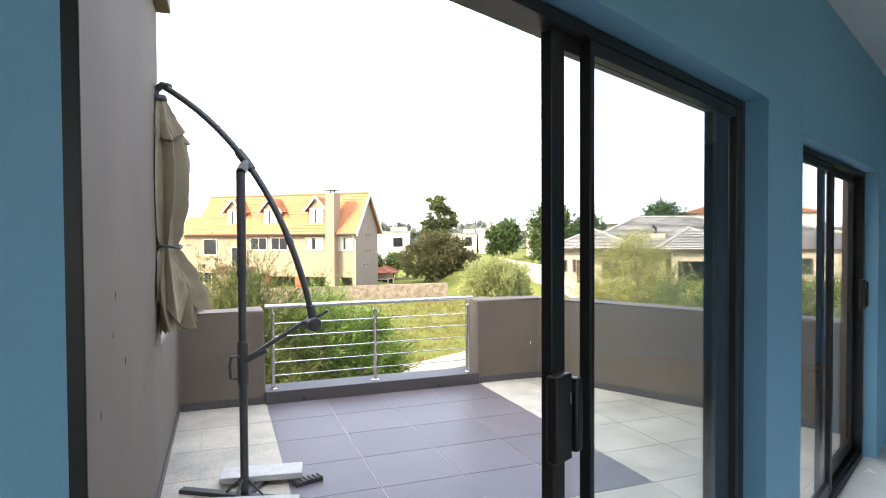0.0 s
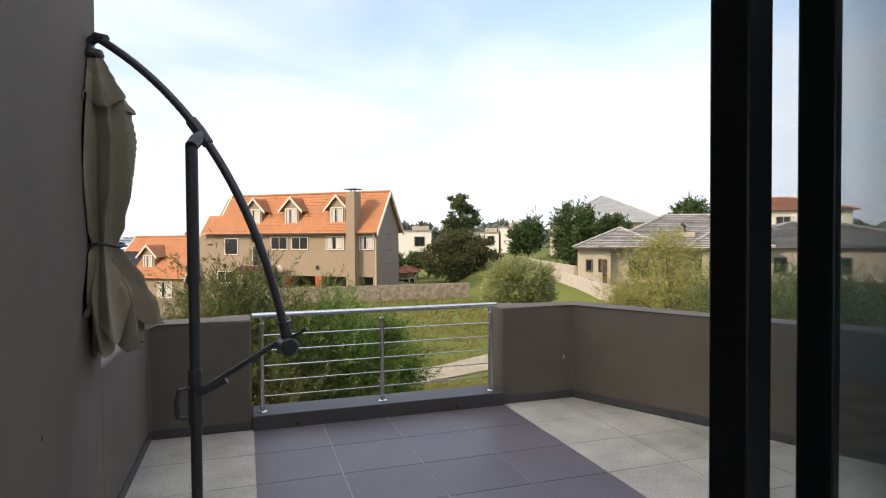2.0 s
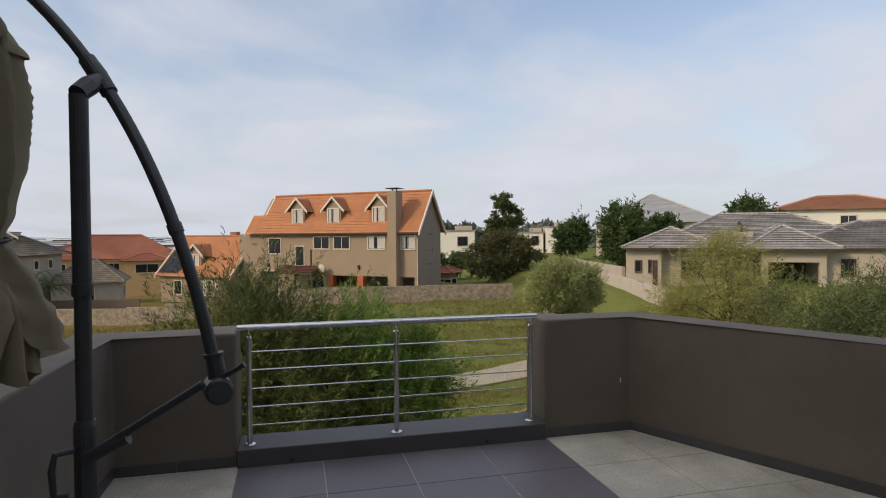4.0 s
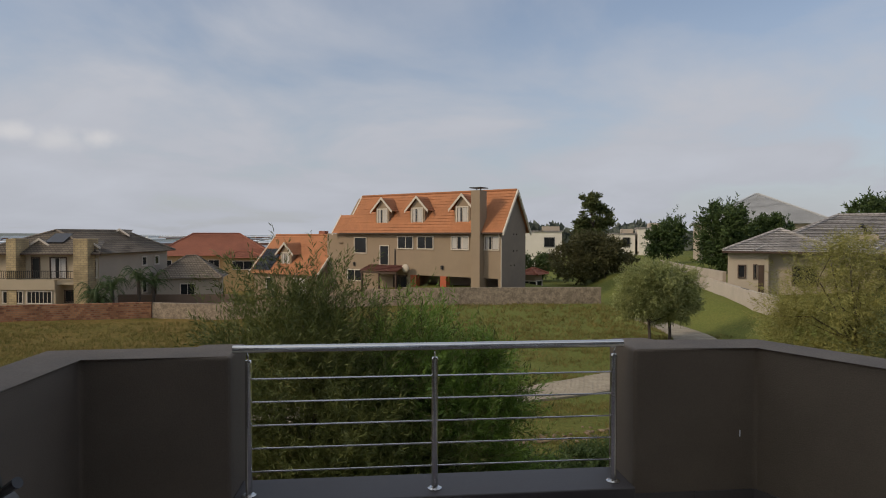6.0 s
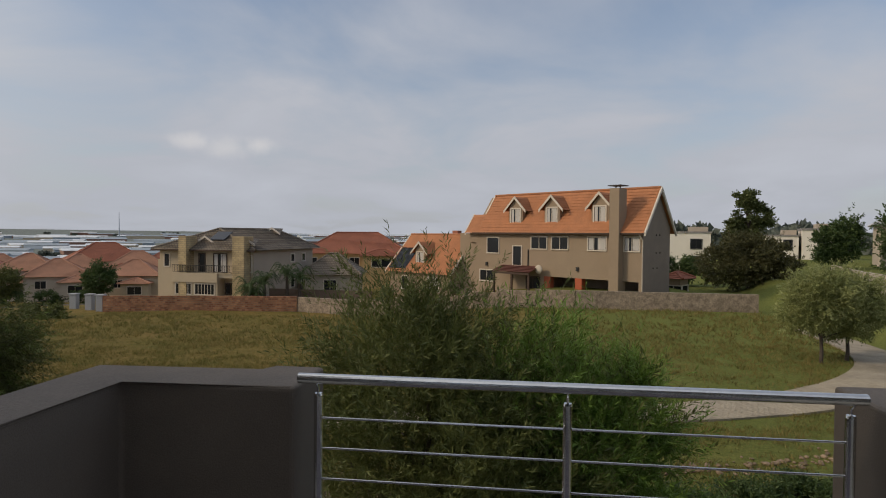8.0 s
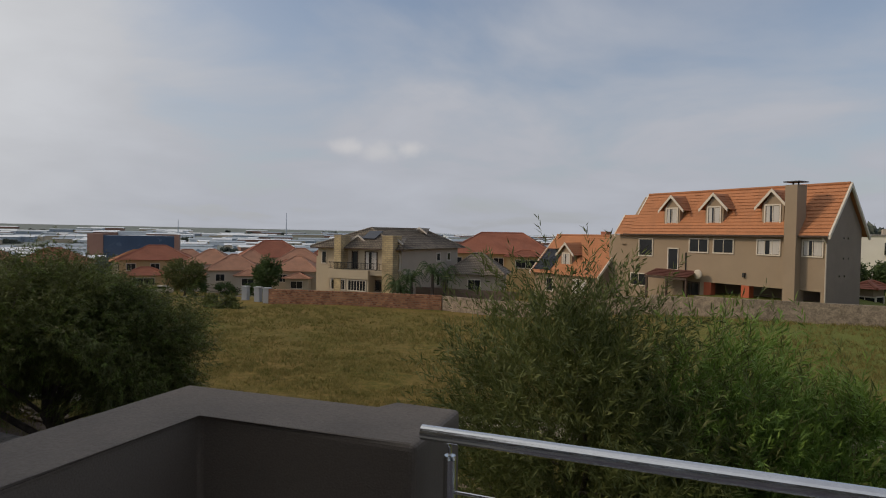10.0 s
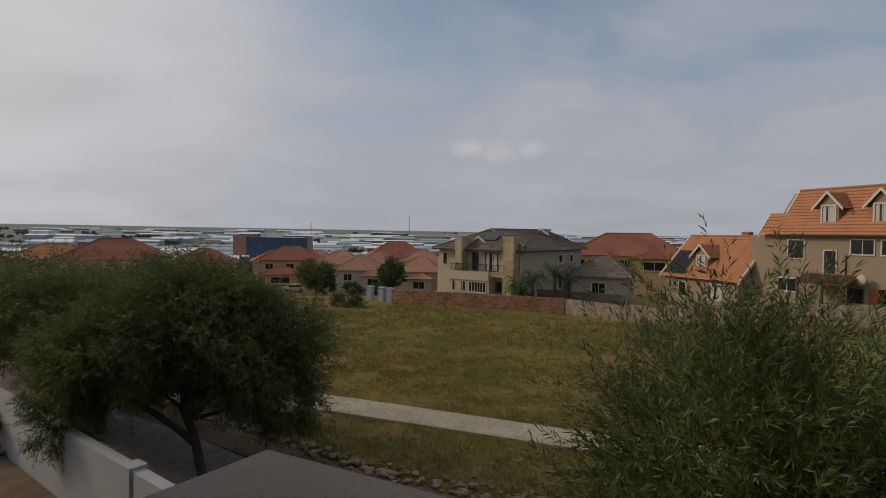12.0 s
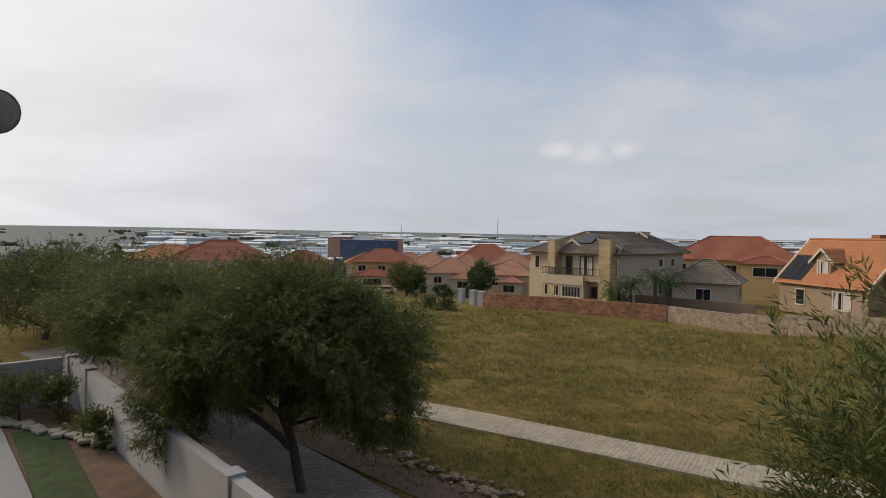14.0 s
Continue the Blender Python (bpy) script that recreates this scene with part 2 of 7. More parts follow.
    Lk(n2.outputs["Fac"], bp.inputs["Height"]); Lk(bp.outputs[0], b.inputs["Normal"])
    return m


def mat_glass(name, tint=(0.97, 0.985, 0.985)):
    m = bpy.data.materials.new(name)
    m.use_nodes = True
    nt = m.node_tree
    nt.nodes.clear()
    out, mix = nt.nodes.new("ShaderNodeOutputMaterial"), nt.nodes.new("ShaderNodeMixShader")
    tr, gl, lw = nt.nodes.new("ShaderNodeBsdfTransparent"), nt.nodes.new("ShaderNodeBsdfGlossy"), nt.nodes.new("ShaderNodeLayerWeight")
    fr, sc = nt.nodes.new("ShaderNodeMath"), nt.nodes.new("ShaderNodeMath")
    tr.inputs["Color"].default_value = (*tint, 1)
    gl.inputs["Roughness"].default_value = 0.01
    fr.operation, sc.operation = "POWER", "MULTIPLY_ADD"
    fr.inputs[1].default_value, sc.inputs[1].default_value, sc.inputs[2].default_value = 4.0, 0.5, 0.03
    nt.links.new(lw.outputs["Facing"], fr.inputs[0]); nt.links.new(fr.outputs[0], sc.inputs[0])
    nt.links.new(sc.outputs[0], mix.inputs[0]); nt.links.new(tr.outputs[0], mix.inputs[1]); nt.links.new(gl.outputs[0], mix.inputs[2])
    nt.links.new(mix.outputs[0], out.inputs[0])
    return m


def mat_leaf(name, c1, c2, rough=0.55):
    m, nt, b, N, Lk = base_nodes(name)
    geo = N("ShaderNodeNewGeometry")
    r = N("ShaderNodeValToRGB")
    r.color_ramp.elements[0].color, r.color_ramp.elements[1].color = (*c1, 1), (*c2, 1)
    n = N("ShaderNodeTexNoise"); n.inputs["Scale"].default_value = 1.1; n.inputs["Detail"].default_value = 3
    Lk(geo.outputs["Position"], n.inputs["Vector"])
    a = N("ShaderNodeMath"); a.operation = "MULTIPLY_ADD"; a.inputs[1].default_value = 0.6
    Lk(geo.outputs["Random Per Island"], a.inputs[0])
    s = N("ShaderNodeMath"); s.operation = "MULTIPLY_ADD"; s.inputs[1].default_value = 1.6; s.inputs[2].default_value = -0.6
    Lk(n.outputs["Fac"], s.inputs[0]); Lk(s.outputs[0], a.inputs[2])
    Lk(a.outputs[0], r.inputs[0])
    Lk(r.outputs[0], b.inputs["Base Color"])
    b.inputs["Roughness"].default_value = rough
    b.inputs["Specular IOR Level"].default_value = 0.3
    tl = N("ShaderNodeBsdfTranslucent")
    Lk(r.outputs[0], tl.inputs["Color"])
    mx = N("ShaderNodeMixShader"); mx.inputs[0].default_value = 0.25
    out = nt.nodes["Material Output"]
    Lk(b.outputs[0], mx.inputs[1]); Lk(tl.outputs[0], mx.inputs[2]); Lk(mx.outputs[0], out.inputs["Surface"])
    return m


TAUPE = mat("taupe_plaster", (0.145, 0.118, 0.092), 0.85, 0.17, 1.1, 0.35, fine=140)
TAUPE_TOP_LIT = mat("taupe_top_lit", (0.165, 0.138, 0.114), 0.85, 0.22, 2.4, 0.5, fine=70)
BLUE = mat("blue_wall_paint", (0.2, 0.42, 0.6), 0.6, 0.04, 1.2, 0.12, fine=160)
WHITE = mat("white_ceiling_paint", (0.72, 0.75, 0.78), 0.8, 0.03, 1.0, 0.08, fine=150)
FLOOR_IN = mat("glazed_indoor_tile", (0.62, 0.62, 0.6), 0.25, 0.05, 2.0, 0.02, piece=0.04)
GROUT = mat("pale_grout", (0.45, 0.42, 0.37), 0.9, 0.35, 2.5, 0.2)
TILE_DARK = mat("slate_porcelain_tile", (0.145, 0.126, 0.142), 0.42, 0.14, 2.4, 0.12, piece=0.07)
TILE_LIGHT = mat("pale_cement_tile", (0.46, 0.425, 0.36), 0.7, 0.3, 1.8, 0.2, piece=0.06)
TILE_SKIRT = mat("dark_skirting_tile", (0.07, 0.064, 0.066), 0.5, 0.1, 3.0, 0.1, piece=0.08)
FRAME_BLACK = mat("black_powder_coat", (0.012, 0.012, 0.013), 0.38, 0.15, 8.0, 0.03)
STEEL = mat("brushed_stainless_steel", (0.72, 0.72, 0.71), 0.22, 0.06, 12.0, 0.03, metal=1.0)
POLE = mat("dark_grey_pole_paint", (0.045, 0.045, 0.047), 0.42, 0.12, 9.0, 0.05)
CANVAS = mat("khaki_canvas", (0.3, 0.25, 0.17), 0.95, 0.12, 7.0, 0.35, fine=260)
PAVER_SLAB = mat("pale_concrete_slab", (0.55, 0.54, 0.52), 0.85, 0.12, 9.0, 0.3)
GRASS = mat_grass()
GLASS = mat_glass("clear_door_glass")
PAVE = mat_brick("interlocking_pavers", (0.36, 0.31, 0.235), (0.31, 0.27, 0.205), (0.27, 0.235, 0.18), 0.2, 0.1, 0.006, axes="xy", bump=0.4)
PAVER_PALE = mat("pale_concrete_paver", (0.37, 0.32, 0.24), 0.9, 0.16, 0.9, 0.4, fine=60, piece=0.1, island=0.1)
PAVER_DULL = mat("dull_grey_paver", (0.22, 0.19, 0.165), 0.9, 0.18, 0.9, 0.4, fine=60, piece=0.16, island=0.16)
GRASS_BLADE = mat_leaf("dry_grass_blades", (0.11, 0.122, 0.03), (0.305, 0.238, 0.088), 0.9)
# distant leaves greyed and paled, haze put into their colour
LEAF_FAR = mat_leaf("hazed_distant_leaves", (0.1, 0.12, 0.1), (0.17, 0.19, 0.16), 0.9)
PAVE_GREY = mat_brick("grey_pavers", (0.21, 0.185, 0.16), (0.18, 0.16, 0.14), (0.12, 0.105, 0.09), 0.22, 0.11, 0.01, axes="xy", bump=0.5)
BRICK = mat_brick("clinker_brick", (0.2, 0.07, 0.036), (0.42, 0.2, 0.1), (0.25, 0.17, 0.115), 0.34, 0.17, 0.02, axes="xz", bump=0.9)
STONE = mat("rubble_masonry", (0.29, 0.23, 0.17), 0.95, 0.45, 2.6, 0.9, fine=9)
WALL_WHITE = mat("white_boundary_plaster", (0.36, 0.37, 0.385), 0.85, 0.1, 1.2, 0.25, stretch=(1, 1, 0.35))
BARK = mat("rough_bark", (0.075, 0.06, 0.05), 0.95, 0.35, 14.0, 0.8, stretch=(1, 1, 0.3))
SOIL = mat("bare_red_soil", (0.125, 0.082, 0.055), 1.0, 0.3, 2.4, 0.8, fine=22)
ROCK = mat("field_stone", (0.19, 0.138, 0.09), 0.95, 0.3, 5.0, 0.6, piece=0.3, island=0.3)
LEAF_OLIVE = mat_leaf("narrow_olive_leaves", (0.05, 0.068, 0.019), (0.178, 0.203, 0.063))
LEAF_BRIGHT = mat_leaf("fresh_green_leaves", (0.09, 0.16, 0.022), (0.23, 0.35, 0.075))
LEAF_DARK = mat_leaf("dark_evergreen_leaves", (0.034, 0.062, 0.02), (0.105, 0.155, 0.05))
LEAF_SHRUB = mat_leaf("dull_shrub_leaves", (0.045, 0.065, 0.02), (0.16, 0.185, 0.07))
LEAF_TREE = mat_leaf("grey_green_leaves", (0.042, 0.052, 0.016), (0.165, 0.185, 0.055))
LEAF_YELLOW = mat_leaf("yellowing_willow_leaves", (0.16, 0.16, 0.045), (0.4, 0.38, 0.13))
LEAF_PALE = mat_leaf("silvery_green_leaves", (0.16, 0.19, 0.065), (0.38, 0.4, 0.17))


# ---- building helpers ----
def part(name, bm, material, parent, label="", smooth=False):
    """Links a bmesh as one mesh object under a thing or a part."""
    me = bpy.data.meshes.new(name)
    bm.to_mesh(me)
    bm.free()
    me.materials.append(material)
    if smooth:
        me.polygons.foreach_set("use_smooth", [True] * len(me.polygons))
    ob = new(name, me)
    ob.parent = parent
    if label:
        tagged(ob, label)
    return ob


def thing(name, label, category, at=(0, 0, 0), rz=0.0, group="", kind=""):
    ob = new(name)
    ob.empty_display_size = 0.2
    ob.matrix_world = pose(*at, 0, 0, rz)
    return tagged(ob, label, category, group, kind)


def structure(name, bm, material, label, category):
    ob = part(name, bm, material, None)
    return tagged(ob, label, category, kind="structure")


def box(bm, x0, x1, y0, y1, z0, z1, m=None, bevel=0.0):
    vs = [bm.verts.new((x, y, z)) for x in (x0, x1) for y in (y0, y1) for z in (z0, z1)]
    fs = [bm.faces.new([vs[i] for i in f]) for f in ((0, 1, 3, 2), (4, 6, 7, 5), (0, 4, 5, 1), (2, 3, 7, 6), (0, 2, 6, 4), (1, 5, 7, 3))]
    if bevel:
        es = list({e for f in fs for e in f.edges})
        r = bmesh.ops.bevel(bm, geom=es, offset=bevel, segments=2, affect="EDGES", profile=0.5)
        vs = list({v for f in r["faces"] for v in f.verts} | {v for v in vs if v.is_valid})
    if m is not None:
        bmesh.ops.transform(bm, matrix=m, verts=vs)
    return bm


def boxed(x0, x1, y0, y1, z0, z1, m=None, bevel=0.0):
    return box(bmesh.new(), x0, x1, y0, y1, z0, z1, m, bevel)


def prism(bm, pts, z0, z1, bevel=0.0):
    """An upright block on a plan outline (anticlockwise)."""
    lo, hi = [bm.verts.new((x, y, z0)) for x, y in pts], [bm.verts.new((x, y, z1)) for x, y in pts]
    n = len(pts)
    fs = [bm.faces.new(lo[::-1]), bm.faces.new(hi)]
    fs += [bm.faces.new((lo[i], lo[(i + 1) % n], hi[(i + 1) % n], hi[i])) for i in range(n)]
    if bevel:
        bmesh.ops.bevel(bm, geom=list({e for f in fs for e in f.edges}), offset=bevel, segments=3, affect="EDGES", profile=0.5)
    return bm


def tube(bm, pts, radii, sides=12, caps=True):
    """A round bar along a line of points, with a radius at each."""
    pts = [Vector(p) for p in pts]
    if isinstance(radii, (int, float)):
        radii = [radii] * len(pts)
    rings = []
    side = None
    for i, p in enumerate(pts):
        d = (pts[min(i + 1, len(pts) - 1)] - pts[max(i - 1, 0)]).normalized()
        if side is None:
            side = d.orthogonal().normalized()
        side = (side - d * side.dot(d)).normalized()
        up = d.cross(side)
        rings.append([bm.verts.new(p + (side * math.cos(a) + up * math.sin(a)) * radii[i]) for a in (2 * math.pi * k / sides for k in range(sides))])
    for a, b in zip(rings, rings[1:]):
        for k in range(sides):
            bm.faces.new((a[k], a[(k + 1) % sides], b[(k + 1) % sides], b[k]))
    if caps:
        bm.faces.new(rings[0][::-1])
        bm.faces.new(rings[-1])
    return bm


def tubed(pts, radii, sides=12):
    return tube(bmesh.new(), pts, radii, sides)

# ---- terrain ----
def smooth(a, b, t):
    k = min(1.0, max(0.0, (t - a) / (b - a)))
    return k * k * (3 - 2 * k)


def ground_z(x, y):
    z = -3.8
    z -= 1.65 * smooth(18, 54, y) * smooth(6, -14, x)
    z += 0.6 * smooth(50.5, 54, y) * smooth(-8, 6, x) * smooth(19, 16, x)
    z += 1.3 * smooth(19.6, 22.6, x - 0.12 * max(0.0, y - 36)) * smooth(22, 30, y)
    z += 0.8 * smooth(24, 36, x) * smooth(12, 28, y)
    r = math.hypot(x, y)
    z -= 4.2 * smooth(60, 120, r) * smooth(10, -50, x)
    z -= 16.0 * smooth(110, 420, r) * smooth(60, -60, x)
    z += 26.0 * smooth(500, 2900, r)
    z += 14.0 * smooth(1500, 3200, r) * smooth(-900, -2600, x)
    return z


def axis_steps(lo, hi, fine_lo, fine_hi, step):
    a = [fine_lo + i * step for i in range(int((fine_hi - fine_lo) / step) + 1)]
    d, v = step, a[-1]
    while v < hi:
        d *= 1.22
        v = min(hi, v + d)
        a.append(v)
    d, v = step, a[0]
    while v > lo:
        d *= 1.22
        v = max(lo, v - d)
        a.insert(0, v)
    return a


def build_ground():
    xs, ys = axis_steps(-3600, 3600, -45, 45, 1.0), axis_steps(-3000, 3600, -6, 75, 1.0)
    verts = []
    for y in ys:
        for x in xs:
            r = math.hypot(x, y)
            n = noise.noise((x * 0.13, y * 0.13, 0)) * 0.12 + noise.noise((x * 0.5, y * 0.5, 3)) * 0.04
            n += noise.noise((x * 0.004, y * 0.004, 7)) * 5.0 * smooth(300, 1200, r)
            verts.append((x, y, ground_z(x, y) + n))
    w = len(xs)
    faces = [(j * w + i, j * w + i + 1, (j + 1) * w + i + 1, (j + 1) * w + i) for j in range(len(ys) - 1) for i in range(w - 1)]
    me = bpy.data.meshes.new("ground")
    me.from_pydata(verts, [], faces)
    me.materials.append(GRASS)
    me.polygons.foreach_set("use_smooth", [True] * len(me.polygons))
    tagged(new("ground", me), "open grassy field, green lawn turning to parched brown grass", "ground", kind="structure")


build_ground()

# ---- balcony ----
LX, FY = -0.20, 6.22           # inner faces of the side wall and of the front parapet
RC = Vector((3.72, 6.22))      # front corner of the slanting side parapet
DD, DN = Vector((0.895, 0.446)), Vector((-0.446, 0.895))   # along the glazed wall, and out of it
DP = Vector((1.05, 1.24))      # a point of the door frames' middle line
PR = Vector((0.448, -0.894))   # along the slanting parapet, towards the house
PW = 0.945                     # parapet height


def at_door(s, n):
    p = DP + DD * s + DN * n
    return (p.x, p.y)


def door_box(bm, s0, s1, n0, n1, z0, z1, bevel=0.0):
    pts = [at_door(s0, n0), at_door(s1, n0), at_door(s1, n1), at_door(s0, n1)]
    return prism(bm, pts, z0, z1, bevel)


def build_balcony():
    # slab
    far = RC + PR * 3.1
    slab = [(-0.52, 0.35), at_door(-1.42, -0.02), at_door(4.7, -0.02), (far.x + 0.25, far.y + 0.1), (RC.x + 0.3, RC.y + 0.2), (RC.x, FY + 0.285), (-0.515, FY + 0.285)]
    structure("balcony_slab", prism(bmesh.new(), slab, -0.35, -0.003), GROUT, "concrete balcony slab with grey tile grout", "floor")
    # side wall of the house
    wall = prism(bmesh.new(), [(-0.5, 0.2), (LX, 0.45), (LX, 4.57), (-0.5, 4.57)], 0.0, 3.6)
    structure("wall_house_side", wall, TAUPE, "tall taupe plastered house wall beside the balcony", "wall")
    # parapets
    y0, y1, y2 = FY, FY + 0.29, FY + 0.41
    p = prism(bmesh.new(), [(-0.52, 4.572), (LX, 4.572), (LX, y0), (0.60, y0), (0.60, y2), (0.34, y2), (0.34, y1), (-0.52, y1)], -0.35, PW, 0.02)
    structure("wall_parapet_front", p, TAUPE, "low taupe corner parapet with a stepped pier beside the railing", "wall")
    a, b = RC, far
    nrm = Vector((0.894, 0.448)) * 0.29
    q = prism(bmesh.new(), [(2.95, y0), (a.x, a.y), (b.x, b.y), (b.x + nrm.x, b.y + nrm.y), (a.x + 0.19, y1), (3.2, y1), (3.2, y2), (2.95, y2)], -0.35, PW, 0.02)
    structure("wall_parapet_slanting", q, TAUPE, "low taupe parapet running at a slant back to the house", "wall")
    # tops paler than the faces: light from above put into the colour
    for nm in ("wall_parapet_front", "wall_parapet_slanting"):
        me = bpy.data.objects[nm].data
        me.materials.append(TAUPE_TOP_LIT)
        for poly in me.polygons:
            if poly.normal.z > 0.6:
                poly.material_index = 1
    pl = prism(bmesh.new(), [(0.602, FY - 0.035), (2.948, FY - 0.035), (2.948, FY + 0.3), (0.602, FY + 0.3)], -0.35, 0.125, 0.008)
    structure("railing_plinth", pl, TILE_SKIRT, "low dark tiled kerb under the steel railing", "kerb")
    # the rest of the house, out of sight
    mass = bmesh.new()
    prism(mass, [(-14, -9), (-3.7, -9), (-3.7, 4.56), (-14, 4.56)], -4.4, 3.6)
    prism(mass, [at_door(-5.1, 0.16), at_door(-1.66, 0.16), (-0.502, 4.56), (-3.698, 4.56)], -4.4, 3.59)
    # unseen upper block, added to keep the sun off the balcony
    prism(mass, [(-13, -8), (-0.6, -8), (-0.6, 4.5), (-13, 4.5)], 3.61, 5.4)
    structure("wall_house_mass", mass, TAUPE, "unseen taupe house bulk, its upper block added to shade the balcony", "wall")
    under = bmesh.new()
    prism(under, [(-3.6, -4.7), (8.3, -4.7), at_door(8.2, 0), at_door(-5.0, 0)], -4.4, -0.38)
    prism(under, [at_door(-1.2, 0.01), at_door(4.5, 0.01), (RC.x - 0.1, RC.y - 0.1), (-0.3, FY - 0.1), (-0.3, 0.75)], -4.4, -0.37)
    structure("wall_ground_floor", under, TAUPE, "taupe plastered ground floor under the balcony", "wall")
    # floor of the room and its shell
    room = [(-3.4, -4.6), (8.2, -4.6), at_door(8.1, -0.022), at_door(-4.95, -0.022)]
    structure("floor_indoor", prism(bmesh.new(), room, -0.36, -0.003), GROUT, "indoor floor bed with light grout", "floor")
    structure("ceiling", prism(bmesh.new(), [(-3.5, -4.7), (8.3, -4.7), at_door(8.3, 0.1), at_door(-5.2, 0.1)], 2.9, 3.1), WHITE, "flat white plastered ceiling", "ceiling")
    walls = bmesh.new()
    for a_, b_, z0, z1 in ((-3.6, -2.0, 0, 2.9), (6.5, 8.4, 0, 2.9), (-2.0, 6.5, 0, 0.4), (-2.0, 6.5, 2.5, 2.9)):
        prism(walls, [(a_, -4.8), (b_, -4.8), (b_, -4.6), (a_, -4.6)], z0, z1)
    prism(walls, [(-3.6, -4.598), (-3.4, -4.598), (-3.4, -0.9), (-3.6, -0.9)], 0, 2.9)
    prism(walls, [(8.2, -4.598), (8.4, -4.598), (8.4, 5.2), (8.2, 5.2)], 0, 2.9)
    structure("wall_room", walls, BLUE, "plain blue painted walls closing the room", "wall")
    # glazed wall: piers and lintel, blue inside, taupe outside
    for nm, n0, n1, m_, lab in (("wall_glazed_inside", -0.084, 0.048, BLUE, "blue painted wall round the sliding doors"), ("wall_glazed_outside", 0.05, 0.145, TAUPE, "taupe plastered outer face round the sliding doors")):
        first = structure(nm, door_box(bmesh.new(), -5.2 if n0 < 0 else -1.34, -1.152, n0, n1, 0, 2.9), m_, lab, "wall")
        for s0, s1 in ((1.285, 1.84), (4.14, 8.35)):
            part("pier", door_box(bmesh.new(), s0, s1, n0, n1, 0, 2.9), m_, first)
        for s0, s1, zh in ((-1.151, 1.284, 2.225), (1.841, 4.139, 2.15)):
            part("lintel", door_box(bmesh.new(), s0, s1, n0, n1, zh, 2.9), m_, first)
    ev = prism(bmesh.new(), [at_door(-1.3, 0.147), at_door(6.5, 0.147), at_door(6.5, 0.25), at_door(-1.2, 0.25)], 2.9, 3.1)
    structure("trim_eave", ev, TAUPE, "plain taupe eave band over the doors", "trim")


build_balcony()


def clip_poly(pts, poly):
    """Clips a convex outline by a convex anticlockwise polygon."""
    for (x0, y0), (x1, y1) in zip(poly, poly[1:] + poly[:1]):
        res = []
        for i, p in enumerate(pts):
            q = pts[(i + 1) % len(pts)]
            sp = (x1 - x0) * (p[1] - y0) - (y1 - y0) * (p[0] - x0)
            sq = (x1 - x0) * (q[1] - y0) - (y1 - y0) * (q[0] - x0)
            if sp >= 0:
                res.append(p)
            if sp * sq < 0:
                k = sp / (sp - sq)
                res.append((p[0] + (q[0] - p[0]) * k, p[1] + (q[1] - p[1]) * k))
        pts = res
        if len(pts) < 3:
            return []
    out = []
    for p in pts:
        if not out or math.hypot(p[0] - out[-1][0], p[1] - out[-1][1]) > 1e-3:
            out.append(p)
    return out if len(out) > 2 else []

DARK_SCUFF = mat("bare_dark_render", (0.05, 0.045, 0.04), 0.95, 0.2, 30.0)


# ---- things on the balcony ----
def sliding_door(name, s0, s1, top, panels, lock_s, label, lock_n=0.0):
    """Black aluminium sliding door in the glazed wall: outer frame, then panels as (first, last, track)."""
    d = thing(name, label, "door", kind="structure")
    f = bmesh.new()
    door_box(f, s0, s0 + 0.04, 0.0, 0.1, 0.0, top, 0.003)
    door_box(f, s1 - 0.05, s1, 0.0, 0.1, 0.0, top, 0.003)
    door_box(f, s0 + 0.041, s1 - 0.051, 0.0, 0.1, top - 0.032, top, 0.003)
    door_box(f, s0 + 0.041, s1 - 0.051, -0.002, 0.102, -0.005, 0.035, 0.003)
    for k in (0.025, 0.075):
        door_box(f, s0 + 0.056, s1 - 0.056, k - 0.004, k + 0.004, 0.035, 0.05)
    part("door_frame", f, FRAME_BLACK, d)
    for a, b, n, wl, wr in panels:
        p = bmesh.new()
        door_box(p, a, a + wl, n - 0.016, n + 0.016, 0.052, top - 0.034, 0.003)
        door_box(p, b - wr, b, n - 0.016, n + 0.016, 0.052, top - 0.034, 0.003)
        door_box(p, a + wl + 0.001, b - wr - 0.001, n - 0.015, n + 0.015, top - 0.072, top - 0.035, 0.003)
        door_box(p, a + wl + 0.001, b - wr - 0.001, n - 0.015, n + 0.015, 0.053, 0.14, 0.003)
        leaf = part("door_leaf", p, FRAME_BLACK, d)
        g = part("pane", door_box(bmesh.new(), a + wl - 0.008, b - wr + 0.008, n - 0.003, n + 0.003, 0.13, top - 0.064), GLASS, leaf, "clear glass pane")
        g.visible_shadow = False
    h = bmesh.new()
    door_box(h, lock_s - 0.06, lock_s + 0.012, lock_n - 0.03, lock_n + 0.002, 1.135, 1.35, 0.006)
    door_box(h, lock_s + 0.013, lock_s + 0.045, lock_n - 0.042, lock_n + 0.002, 1.15, 1.335, 0.008)
    part("lock", h, FRAME_BLACK, d, "boxy black door lock with a pull grip")
    k = bmesh.new()
    door_box(k, lock_s - 0.005, lock_s + 0.001, lock_n - 0.033, lock_n - 0.029, 1.275, 1.305)
    part("keyhole", k, STEEL, d)


sliding_door("door_1", -1.15, 1.283, 2.222, [(-0.085, 1.06, 0.05, 0.06, 0.05), (0.042, 1.232, 0.017, 0.024, 0.05)], -0.05, "black aluminium sliding door standing half open", 0.034)
sliding_door("door_2", 1.843, 4.137, 2.147, [(1.89, 3.08, 0.025, 0.06, 0.07), (3.0, 4.08, 0.075, 0.07, 0.06)], 4.0, "black aluminium sliding door, closed, with clear glass")


